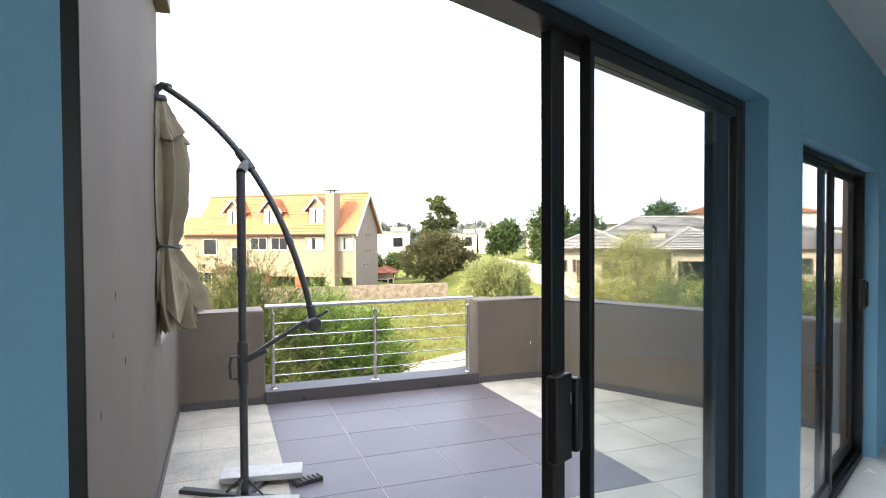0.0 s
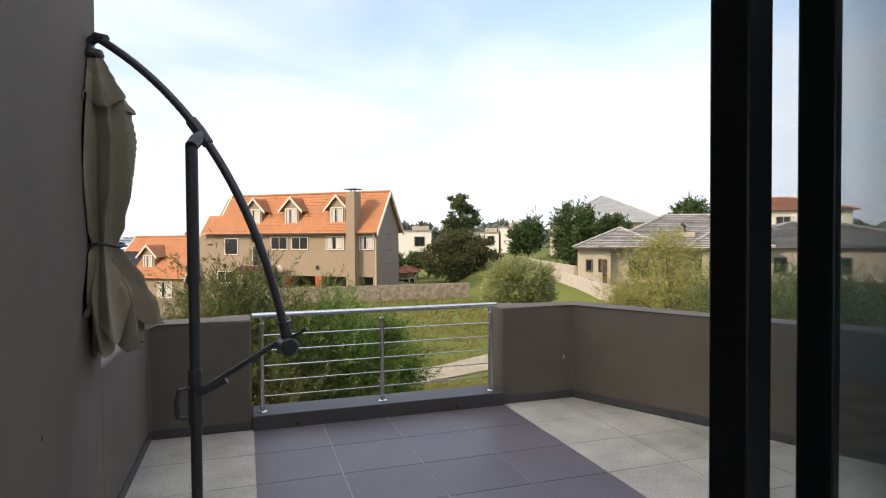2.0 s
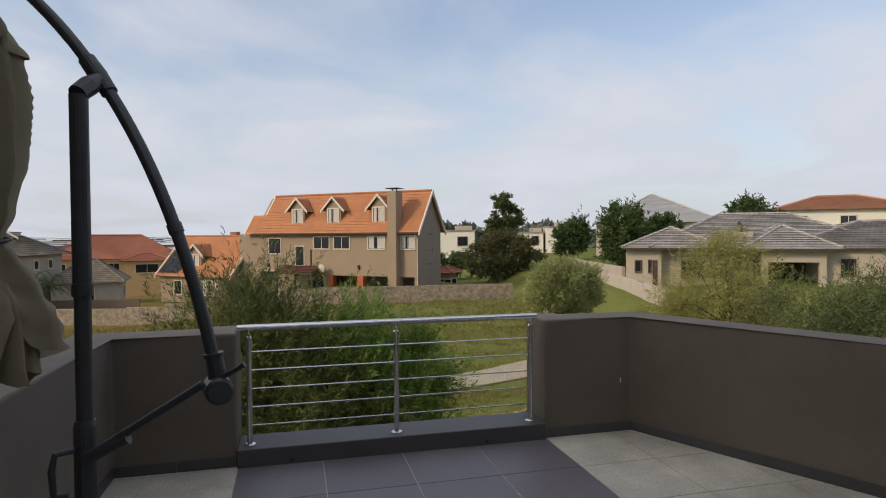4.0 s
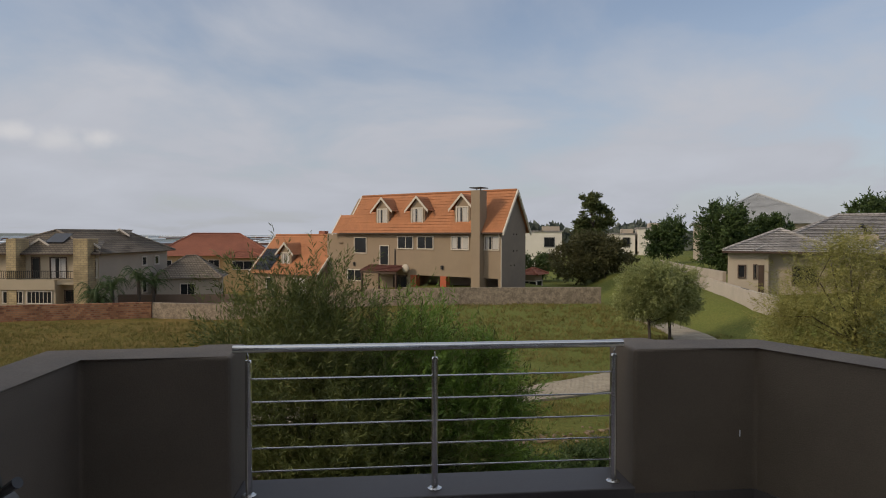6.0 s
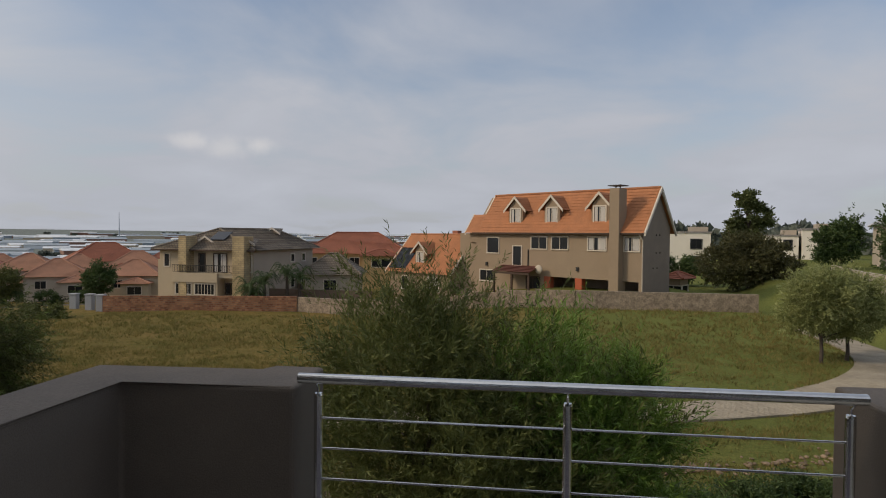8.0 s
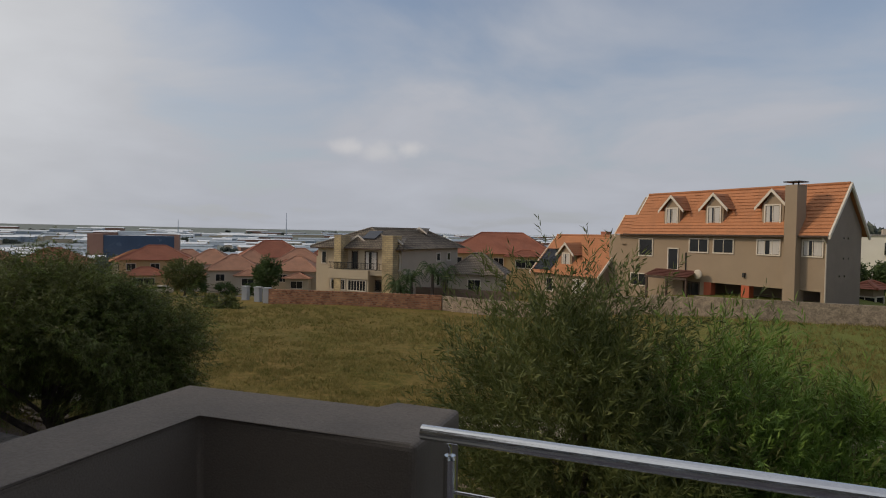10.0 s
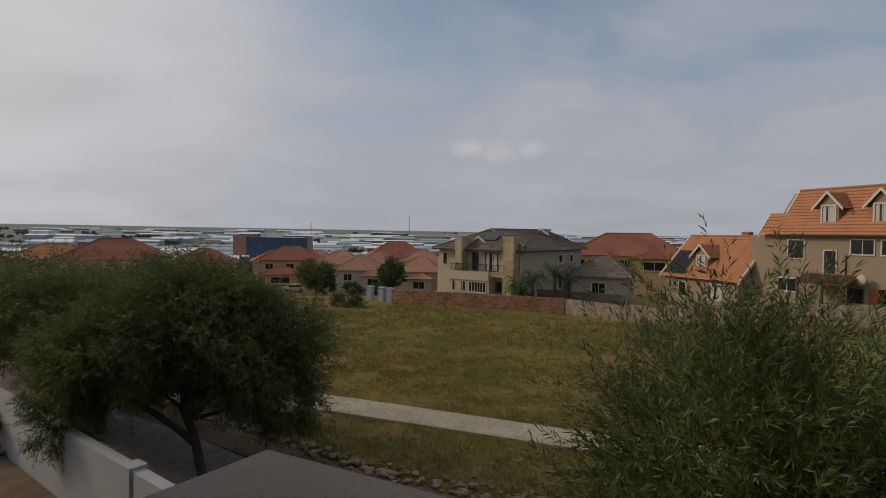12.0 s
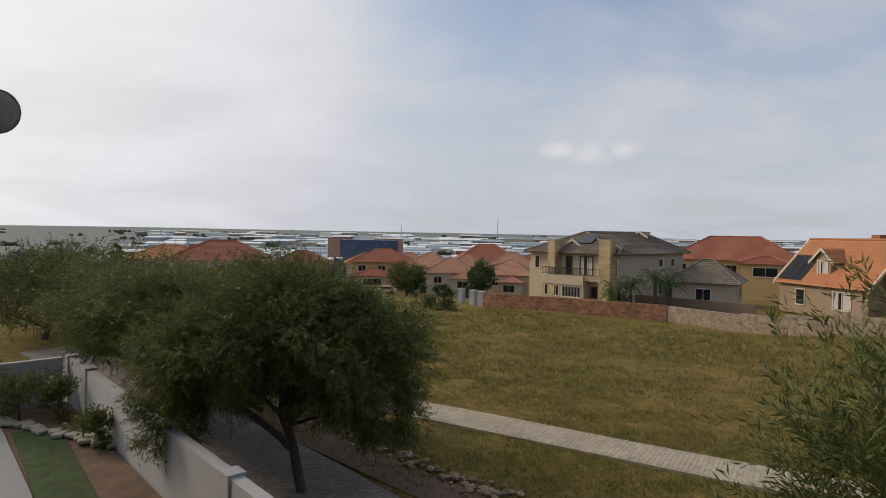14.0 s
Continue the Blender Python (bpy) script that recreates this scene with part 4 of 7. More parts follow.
# ---- houses ----
PL_TAN = mat("tan_house_plaster", (0.3, 0.23, 0.162), 0.9, 0.06, 0.6, 0.2)
# the tan plaster again, darkened: shade put into its colour
PL_TAN_SHADED = mat("shaded_tan_plaster", (0.24, 0.195, 0.16), 0.9, 0.1, 0.8, 0.2)
PL_CREAM = mat("cream_house_plaster", (0.47, 0.39, 0.28), 0.9, 0.06, 0.5, 0.2)
PL_WHITE = mat("white_house_plaster", (0.5, 0.44, 0.365), 0.9, 0.05, 0.5, 0.2)
PL_BRIGHT = mat("bright_white_render", (0.74, 0.7, 0.63), 0.9, 0.05, 0.5, 0.2)
PL_GREIGE = mat("greige_house_plaster", (0.42, 0.36, 0.29), 0.9, 0.06, 0.5, 0.2)
PL_YELLOW = mat("ochre_house_plaster", (0.48, 0.33, 0.16), 0.9, 0.06, 0.5, 0.2)
PL_RED = mat("red_painted_pillar", (0.42, 0.1, 0.045), 0.8, 0.1, 1.0, 0.2)
ROOF_ORANGE = mat("orange_concrete_roof_tile", (0.39, 0.165, 0.075), 0.85, 0.14, 0.9, 0.35, fine=7, island=0.12)
ROOF_RED = mat("red_clay_roof_tile", (0.31, 0.115, 0.07), 0.85, 0.16, 0.7, 0.35, fine=6, island=0.12)
ROOF_SALMON = mat("faded_salmon_roof_tile", (0.4, 0.21, 0.135), 0.85, 0.14, 0.7, 0.35, fine=6, island=0.12)
ROOF_GREY = mat_brick("weathered_grey_roof_tile", (0.4, 0.38, 0.37), (0.34, 0.325, 0.315), (0.19, 0.18, 0.175), 0.36, 0.15, 0.03, 0.85, bump=1.0, offset=0.0, turn=-33)
# grey tile of a farther roof, paled by haze put into its colour
ROOF_HAZED = mat("hazed_grey_roof_tile", (0.39, 0.4, 0.41), 0.85, 0.1, 0.6, 0.3, fine=6, island=0.06)
ROOF_BROWN = mat_brick("grey_brown_roof_tile", (0.27, 0.225, 0.17), (0.22, 0.18, 0.14), (0.12, 0.1, 0.08), 0.36, 0.2, 0.035, 0.85, bump=1.0, offset=0.0, turn=-7)
TRIM_WHITE = mat("white_barge_board", (0.62, 0.56, 0.48), 0.7, 0.06, 2.0, 0.05)
SANDSTONE = mat_brick("sandstone_cladding", (0.5, 0.39, 0.22), (0.4, 0.31, 0.18), (0.3, 0.24, 0.15), 0.5, 0.22, 0.02, axes="xz", bump=0.6)
WIN_GLASS = mat("dark_window_glass", (0.02, 0.022, 0.026), 0.08, 0.1, 0.5, 0.0)
CURTAIN = mat("pale_curtain", (0.5, 0.48, 0.46), 0.95, 0.15, 6.0, 0.1, stretch=(6, 6, 0.2))
DARK_WOOD = mat("dark_timber", (0.06, 0.035, 0.025), 0.7, 0.2, 3.0, 0.2)
IRON = mat("black_iron", (0.02, 0.02, 0.02), 0.5)
SOLAR = mat("dark_solar_panel", (0.012, 0.015, 0.025), 0.2, 0.2, 1.0, 0.0)


def slope(bm, e0, e1, r1, r0, row=0.36, lift=0.06):
    """A tiled roof slope from the eave e0-e1 up to r0-r1, in stepped courses."""
    e0, e1, r0, r1 = Vector(e0), Vector(e1), Vector(r0), Vector(r1)
    length = max((r0 - e0).length, (r1 - e1).length)
    n = max(2, int(length / row))
    nrm = (e1 - e0).cross((r0 + r1) / 2 - e0).normalized()
    if nrm.z < 0:
        nrm = -nrm
    prev = None
    nose = (e0 - r0 + e1 - r1).normalized() * 0.07
    for i in range(n):
        a, b = i / n, (i + 1) / n
        lo = [e0.lerp(r0, a), e1.lerp(r1, a)]
        hi = [e0.lerp(r0, b), e1.lerp(r1, b)]
        prev = prev or [bm.verts.new(c - nrm * 0.02) for c in lo]
        v = [bm.verts.new(c + nrm * lift + nose) for c in lo]
        bm.faces.new((prev[0], prev[1], v[1], v[0]))
        if (hi[1] - hi[0]).length < 1e-3:
            w = bm.verts.new(hi[0])
            bm.faces.new((v[0], v[1], w))
            break
        w = [bm.verts.new(c) for c in hi]
        bm.faces.new((v[0], v[1], w[1], w[0]))
        prev = w


def hip_roof(bm, x0, x1, y0, y1, ze, zr, over=0.5, ridge_in=None):
    x0, x1, y0, y1 = x0 - over, x1 + over, y0 - over, y1 + over
    along_x = (x1 - x0) >= (y1 - y0)
    h = min(x1 - x0, y1 - y0) / 2 if ridge_in is None else ridge_in
    if along_x:
        a, b = (x0 + h, (y0 + y1) / 2, zr), (x1 - h, (y0 + y1) / 2, zr)
        slope(bm, (x0, y0, ze), (x1, y0, ze), b, a)
        slope(bm, (x1, y1, ze), (x0, y1, ze), a, b)
        slope(bm, (x0, y1, ze), (x0, y0, ze), a, a)
        slope(bm, (x1, y0, ze), (x1, y1, ze), b, b)
    else:
        a, b = ((x0 + x1) / 2, y0 + h, zr), ((x0 + x1) / 2, y1 - h, zr)
        slope(bm, (x0, y0, ze), (x1, y0, ze), a, a)
        slope(bm, (x1, y1, ze), (x0, y1, ze), b, b)
        slope(bm, (x0, y1, ze), (x0, y0, ze), a, b)
        slope(bm, (x1, y0, ze), (x1, y1, ze), b, a)
    # ridge and hip caps
    for p in ((a, b), (a, (x0, y0, ze)), (a, (x0, y1, ze) if along_x else (x1, y0, ze)), (b, (x1, y1, ze)), (b, (x1, y0, ze) if along_x else (x0, y1, ze))):
        if math.dist(*p) > 0.2:
            up = Vector((0, 0, 0.05))
            tube(bm, [Vector(p[0]) + up, Vector(p[1]) + up], 0.13, 6)
    # soffit
    vs = [bm.verts.new(c) for c in ((x0, y0, ze - 0.03), (x0, y1, ze - 0.03), (x1, y1, ze - 0.03), (x1, y0, ze - 0.03))]
    bm.faces.new(vs)


def window(parent, x0, x1, z0, z1, y, side="front", panes=2, frame=None, fw=0.09, glass=None, curtain=False):
    """A framed window on a face: front/back faces run along x at y, left/right faces along y at x = y."""
    frame = frame or TRIM_WHITE
    sgn = -1 if side in ("front", "left") else 1

    def bx(bm, a, b, c, d, o0, o1):
        lo, hi = sorted((y + sgn * o0, y + sgn * o1))
        if side in ("front", "back"):
            box(bm, a, b, lo, hi, c, d)
        else:
            box(bm, lo, hi, a, b, c, d)
    f = bmesh.new()
    bx(f, x0 - fw, x1 + fw, z1, z1 + fw, -0.05, 0.07)
    bx(f, x0 - fw, x1 + fw, z0 - fw, z0, -0.05, 0.09)
    bx(f, x0 - fw, x0, z0 + 0.001, z1 - 0.001, -0.05, 0.07)
    bx(f, x1, x1 + fw, z0 + 0.001, z1 - 0.001, -0.05, 0.07)
    w = part("window", f, frame, parent)
    step = (x1 - x0) / panes
    for i in range(panes):
        g = bmesh.new()
        bx(g, x0 + i * step + 0.025, x0 + (i + 1) * step - 0.025, z0 + 0.02, z1 - 0.02, -0.02, 0.012)
        part("pane", g, glass or WIN_GLASS, w)
        if i:
            b = bmesh.new()
            bx(b, x0 + i * step - 0.024, x0 + i * step + 0.024, z0, z1, -0.02, 0.04)
            part("mullion", b, frame, w)
    if curtain:
        for a, b in ((x0 + 0.05, x0 + (x1 - x0) * 0.3), (x1 - (x1 - x0) * 0.45, x1 - 0.05)):
            c = bmesh.new()
            bx(c, a, b, z0 + 0.04, z1 - 0.03, 0.014, 0.02)
            part("curtain", c, CURTAIN, w)
    return w


def dormer(parent, x, y, zb, ze, za, half, depth, hood=0.35, win=(0.55, 1.5)):
    """A gabled roof dormer whose front stands at y."""
    b = bmesh.new()
    w = half * 0.62
    vs = [(x - w, zb), (x + w, zb), (x + w, ze), (x, za - 0.12), (x - w, ze)]
    f0, f1 = [b.verts.new((px, y, pz)) for px, pz in vs], [b.verts.new((px, y + depth, pz)) for px, pz in vs]
    b.faces.new(f0)
    b.faces.new(f1[::-1])
    for i in range(5):
        b.faces.new((f0[i], f1[i], f1[(i + 1) % 5], f0[(i + 1) % 5]))
    bmesh.ops.recalc_face_normals(b, faces=b.faces[:])
    d = part("dormer", b, PL_TAN, parent, "gabled dormer with white barge boards")
    r = bmesh.new()
    slope(r, (x - half, y - hood, ze - 0.25), (x - half, y + depth, ze - 0.25), (x, y + depth, za), (x, y - hood, za), 0.3)
    slope(r, (x + half, y + depth, ze - 0.25), (x + half, y - hood, ze - 0.25), (x, y - hood, za), (x, y + depth, za), 0.3)
    part("dormer_roof", r, ROOF_ORANGE, d)
    for sg in (-1, 1):
        t = bmesh.new()
        q = [(x, za - 0.2), (x, za + 0.06), (x + sg * half, ze - 0.2), (x + sg * half, ze - 0.46)]
        a = [t.verts.new((px, y - hood - 0.06, pz)) for px, pz in q]
        c = [t.verts.new((px, y - hood, pz)) for px, pz in q]
        t.faces.new(a); t.faces.new(c[::-1])
        for i in range(4):
            t.faces.new((a[i], a[(i + 1) % 4], c[(i + 1) % 4], c[i]))
        bmesh.ops.recalc_face_normals(t, faces=t.faces[:])
        part("barge_board", t, TRIM_WHITE, d)
    window(parent, x - win[0], x + win[0], zb + 0.12, zb + win[1], y, "front", 2, fw=0.12, curtain=True)


def gable_board(parent, p0, p1, y0=None, thick=0.14, drop=0.24, axis="x"):
    """A barge board along a verge from p0 to p1."""
    p0, p1 = Vector(p0), Vector(p1)
    bm = bmesh.new()
    off = Vector((thick, 0, 0)) if axis == "x" else Vector((0, thick, 0))
    dn, up = Vector((0, 0, -drop)), Vector((0, 0, 0.08))
    a = [bm.verts.new(v) for v in (p0 + up, p1 + up, p1 + dn, p0 + dn)]
    b = [bm.verts.new(v + off) for v in (p0 + up, p1 + up, p1 + dn, p0 + dn)]
    bm.faces.new(a); bm.faces.new(b[::-1])
    for i in range(4):
        bm.faces.new((a[i], a[(i + 1) % 4], b[(i + 1) % 4], b[i]))
    bmesh.ops.recalc_face_normals(bm, faces=bm.faces[:])
    part("barge_board", bm, TRIM_WHITE, parent)


def gable_body(x0, x1, y0, y1, zb, ze, yr, zr, pts_extra=None):
    bm = bmesh.new()
    prof = [(y0, zb), (y1, zb), (y1, ze), (yr, zr), (y0, ze)]
    a, b = [bm.verts.new((x0, y, z)) for y, z in prof], [bm.verts.new((x1, y, z)) for y, z in prof]
    bm.faces.new(a); bm.faces.new(b[::-1])
    for i in range(5):
        bm.faces.new((a[i], a[(i + 1) % 5], b[(i + 1) % 5], b[i]))
    bmesh.ops.recalc_face_normals(bm, faces=bm.faces[:])
    return bm


def main_house():
    h = thing("house", "tan double-storey house with steep orange roof, dormers and tall chimney", "house", (-3.81, 66.82, 0), -38.6)
    W, ZR, ez = 4.82, 5.77, 1.91
    XL, XR, ey = 2.0, 20.23, -0.45
    yr = W / 2
    k = (ZR - ez) / (yr - ey)
    ZE = ez - ey * k
    part("wall", gable_body(1.5, 19.9, 0, W, -2.15, ZE - 0.08, yr, ZR - 0.16), PL_TAN, h)
    part("wall", boxed(1.5, 10.1, 0.0, W, -4.5, -2.151), PL_TAN, h)
    part("wall", boxed(10.101, 19.9, 3.0, W, -4.5, -2.151), PL_TAN_SHADED, h, "lower storey set back under the house")
    for x0, x1 in ((10.1, 10.77), (13.51, 14.19), (16.84, 17.75)):
        part("pillar", boxed(x0, x1, -0.02, 0.6, -4.5, -2.152), PL_RED, h, "red painted pillar")
    part("pillar", boxed(19.6, 19.9, 0.0, 0.6, -4.5, -2.152), PL_TAN, h)
    for x0, x1 in ((10.8, 13.5), (14.2, 16.83), (17.76, 19.59)):
        part("terrace_wall", boxed(x0, x1, 0.1, 0.25, -4.5, -3.35), PL_TAN_SHADED, h)
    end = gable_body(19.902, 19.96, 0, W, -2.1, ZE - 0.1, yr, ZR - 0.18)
    part("gable_wall", end, PL_TAN_SHADED, h, "gable end in shade-darkened tan plaster with small square vents")
    part("gable_wall", boxed(19.902, 19.96, 0.0, W, -4.5, -2.101), PL_TAN_SHADED, h)
    for yy, zz in ((1.5, 3.2), (2.2, 1.7), (2.8, 1.7), (2.2, 0.2), (2.9, 0.2), (1.7, -1.1), (2.4, -1.1)):
        part("vent", boxed(19.96, 19.97, yy, yy + 0.16, zz, zz + 0.14), WIN_GLASS, h)
    # roof
    r = bmesh.new()
    slope(r, (XL, ey, ez), (XR, ey, ez), (XR, yr, ZR), (XL, yr, ZR), 0.34)
    slope(r, (XR, W - ey, ez), (XL, W - ey, ez), (XL, yr, ZR), (XR, yr, ZR), 0.34)
    sy = 0.95
    sz = ez + (sy - ey) * k
    slope(r, (0.35, ey, ez), (XL, ey, ez), (XL, sy, sz), (0.35, sy, sz), 0.34)
    tube(r, [(XL, yr, ZR + 0.03), (XR, yr, ZR + 0.03)], 0.12, 8)
    part("roof", r, ROOF_ORANGE, h, "steep orange tiled roof")
    part("roof_step", boxed(0.5, 1.499, 0.1, 2.0, 0.9, ez + 0.5, None), PL_TAN, h)
    gable_board(h, (XR + 0.01, ey, ez), (XR + 0.01, yr, ZR))
    gable_board(h, (XR + 0.01, W - ey, ez), (XR + 0.01, yr, ZR))
    gable_board(h, (XL - 0.12, yr, ZR), (XL - 0.12, sy, sz))
    gable_board(h, (0.22, ey, ez), (0.22, sy, sz))
    part("gutter", boxed(1.4, XR - 0.05, ey - 0.1, ey, ez - 0.12, ez + 0.02), DARK_WOOD, h)
    part("downpipe", tubed([(19.75, ey + 0.05, ez - 0.05), (19.95, -0.08, ez - 0.6), (19.95, -0.08, -4.2)], 0.055, 8), PL_WHITE, h)
    # chimney
    c = part("chimney", boxed(17.26, 18.15, -0.75, 0.5, -4.5, 5.66), PL_TAN, h, "broad plastered chimney stack")
    part("chimney_cap", boxed(17.1, 18.3, -0.8, 0.5, 5.86, 5.93), IRON, c)
    for px in (17.5, 17.9):
        part("cap_leg", boxed(px - 0.03, px + 0.03, -0.2, -0.1, 5.66, 5.86), IRON, c)
    for x, z in ((6.42, 5.42), (10.7, 5.42), (15.75, 5.48)):
        dormer(h, x, 0.3, 2.72, 4.3, z, 1.36, 1.9, 0.22)
    # windows
    window(h, 3.05, 4.55, -0.1, 1.4, 0, panes=1)
    window(h, 8.62, 10.38, 0.42, 1.5, 0, panes=2)
    window(h, 10.97, 12.7, 0.42, 1.5, 0, panes=2)
    window(h, 14.8, 16.55, 0.42, 1.52, 0, panes=3, curtain=True)
    window(h, 18.3, 19.65, 0.42, 1.55, 0, panes=2, curtain=True)
    window(h, 2.1, 3.9, -2.95, -1.9, 0, panes=2)
    window(h, 6.4, 7.4, -1.25, 0.6, 0, panes=1)
    part("downpipe", tubed([(8.25, -0.06, 0.3), (8.25, -0.06, -1.3)], 0.05, 8), IRON, h)
    # canopy over the terrace
    r2 = bmesh.new()
    slope(r2, (5.55, -2.2, -1.75), (10.1, -2.2, -1.75), (9.6, 0.0, -1.25), (5.1, 0.0, -1.25), 0.4)
    cn = part("canopy", r2, mat("dark_red_sheet_roof", (0.13, 0.045, 0.035), 0.6), h, "dark red lean-to canopy")
    part("canopy_beam", boxed(5.6, 10.0, -2.2, -2.1, -1.98, -1.8), DARK_WOOD, cn)
    for px in (5.75, 7.9, 9.9):
        part("canopy_post", boxed(px - 0.08, px + 0.08, -2.15, -2.0, -4.5, -1.981), DARK_WOOD, cn)
    window(h, 8.1, 9.6, -4.3, -2.3, 0, panes=2, frame=DARK_WOOD)
    dd = bmesh.new()
    bmesh.ops.create_uvsphere(dd, u_segments=16, v_segments=10, radius=0.42, matrix=Matrix.Translation((9.98, -0.7, -1.5)) @ Matrix.Diagonal((1, 0.3, 1, 1)))
    part("satellite_dish", dd, PL_WHITE, h, "small white satellite dish", smooth=True)
    for px, pz in ((13.75, -1.5), (3.0, -1.45)):
        part("wall_lamp", boxed(px - 0.1, px + 0.1, -0.16, -0.01, pz, pz + 0.36), IRON, h)
    # west wing
    y1, zr, ze, ye = 2.4, 1.66, -2.57, -1.61
    x0, x1 = -11.39, -0.83
    kk = (zr - ze) / (y1 - ye)
    wing = part("wing", gable_body(x0 + 0.35, x1 - 0.3, ye + 0.4, 6.0, -5.4, ze + 0.4 * kk - 0.1, y1, zr - 0.16), PL_TAN, h, "lower wing with an orange tiled roof")
    r3 = bmesh.new()
    slope(r3, (x0, ye, ze), (x1, ye, ze), (x1, y1, zr), (x0, y1, zr), 0.34)
    slope(r3, (x1, 6.41, ze), (x0, 6.41, ze), (x0, y1, zr), (x1, y1, zr), 0.34)
    tube(r3, [(x0, y1, zr + 0.03), (x1, y1, zr + 0.03)], 0.12, 8)
    part("wing_roof", r3, ROOF_ORANGE, wing)
    part("link_wall", boxed(x1 - 0.29, 1.499, 0.3, 4.6, -4.8, 1.85), PL_TAN, h)
    gable_board(h, (x1 + 0.01, ye, ze), (x1 + 0.01, y1, zr))
    gable_board(h, (x0 - 0.14, ye, ze), (x0 - 0.14, y1, zr))
    for i in range(3):
        sp = bmesh.new()
        a = x0 + 0.25 + i * 0.98
        v = [sp.verts.new(c) for c in ((a, ye + 0.2, ze + 0.2 * kk + 0.14), (a + 0.94, ye + 0.2, ze + 0.2 * kk + 0.14), (a + 0.94, ye + 2.4, ze + 2.4 * kk + 0.14), (a, ye + 2.4, ze + 2.4 * kk + 0.14))]
        sp.faces.new(v)
        bmesh.ops.solidify(sp, geom=sp.faces[:], thickness=0.05)
        part("solar_panel", sp, SOLAR, wing, "dark solar panel on the roof")
    dormer(h, -6.5, -0.6, -1.75, -0.2, 0.84, 1.42, 2.4, 0.25, win=(0.5, 1.4))
    window(h, -4.6, -2.8, -4.5, -3.0, ye + 0.4, panes=2, curtain=True)
    window(h, -8.9, -7.9, -4.5, -3.1, ye + 0.4, panes=1)
    for px in (-5.4, -2.6):
        part("chimney_pot", boxed(px, px + 0.9, 3.4, 4.0, 0.6, 2.15), ROOF_RED, h)


main_house()


def stone_house():
    h = thing("house", "cream double-storey house with sandstone pillars and grey-brown hipped roof", "house", (-38.6, 66.6, 0), -7)
    part("wall", boxed(0.36, 12.1, 0, 14.0, -6.5, -0.22), PL_CREAM, h)
    part("side_wall", boxed(12.102, 12.14, 0.02, 13.98, -6.5, -0.22), PL_GREIGE, h, "greige plastered side wall")
    part("lean_to", boxed(-0.7, 0.358, 1.0, 5.0, -6.5, -1.4), PL_CREAM, h)
    r = bmesh.new()
    x0, x1, y0, y1, ze, zr = -0.2, 12.8, -0.7, 14.7, -0.2, 2.08
    a, b = (5.5, 3.6, zr), (8.8, 10.6, zr)
    slope(r, (x0, y0, ze), (x1, y0, ze), a, a)
    slope(r, (x1, y1, ze), (x0, y1, ze), b, b)
    slope(r, (x0, y1, ze), (x0, y0, ze), a, b)
    slope(r, (x1, y0, ze), (x1, y1, ze), b, a)
    for p, q in ((a, b), (a, (x0, y0, ze)), (a, (x1, y0, ze)), (b, (x1, y1, ze)), (b, (x0, y1, ze))):
        tube(r, [Vector(p) + Vector((0, 0, 0.06)), Vector(q) + Vector((0, 0, 0.06))], 0.14, 6)
    r.faces.new([r.verts.new(c) for c in ((x0, y0, ze - 0.03), (x0, y1, ze - 0.03), (x1, y1, ze - 0.03), (x1, y0, ze - 0.03))])
    part("roof", r, ROOF_BROWN, h, "grey-brown tiled hipped roof")
    part("gutter", boxed(x0, x1, y0 - 0.1, y0 - 0.002, ze - 0.12, ze + 0.02), DARK_WOOD, h)
    for a0, a1, zt in ((3.79, 4.75, 1.26), (10.41, 11.8, 1.29)):
        part("stone_pillar", boxed(a0, a1, -1.3, 0.5, -6.5, zt), SANDSTONE, h, "sandstone clad pillar")
    part("wall_return", boxed(2.95, 3.78, -1.2, -0.002, -6.5, -2.75), PL_CREAM, h)
    b = part("balcony", boxed(3.0, 8.6, -1.4, -0.003, -3.7, -2.7), PL_CREAM, h, "projecting balcony with an iron rail")
    part("balcony_floor", boxed(8.601, 10.4, -1.1, -0.003, -3.2, -2.72), PL_CREAM, b)
    part("balcony_base", boxed(3.05, 8.55, -1.2, -0.003, -6.5, -3.701), PL_CREAM, h)
    rl = bmesh.new()
    box(rl, 3.05, 10.38, -1.36, -1.3, -1.9, -1.84)
    box(rl, 3.05, 10.38, -1.36, -1.3, -2.6, -2.56)
    part("balcony_rail", rl, IRON, b)
    for i in range(36):
        x = 3.1 + i * 0.2
        part("baluster", boxed(x, x + 0.03, -1.35, -1.32, -2.559, -1.901), IRON, b)
    window(h, 1.0, 1.6, -2.1, -0.75, 0, panes=1)
    window(h, 5.45, 6.15, -2.65, -0.65, 0, panes=1, frame=DARK_WOOD)
    window(h, 7.3, 8.85, -2.65, -0.65, 0, panes=3, frame=DARK_WOOD, curtain=True)
    window(h, 11.38, 11.86, -2.5, -0.85, 0, panes=1, fw=0.16)
    window(h, 11.38, 11.86, -4.7, -3.9, 0, panes=1, fw=0.16)
    for y, z0, z1 in ((8.2, -1.7, -0.85), (11.0, -1.7, -0.85), (8.2, -4.8, -3.6), (11.0, -4.7, -3.7)):
        window(h, y, y + 0.8, z0, z1, 12.14, "right", 1, fw=0.14)
    window(h, 3.4, 5.3, -5.0, -3.9, -1.2, panes=5)
    window(h, 5.8, 8.15, -5.0, -3.9, -1.2, panes=6)
    window(h, 8.75, 9.9, -5.0, -3.9, 0, panes=2, frame=DARK_WOOD)
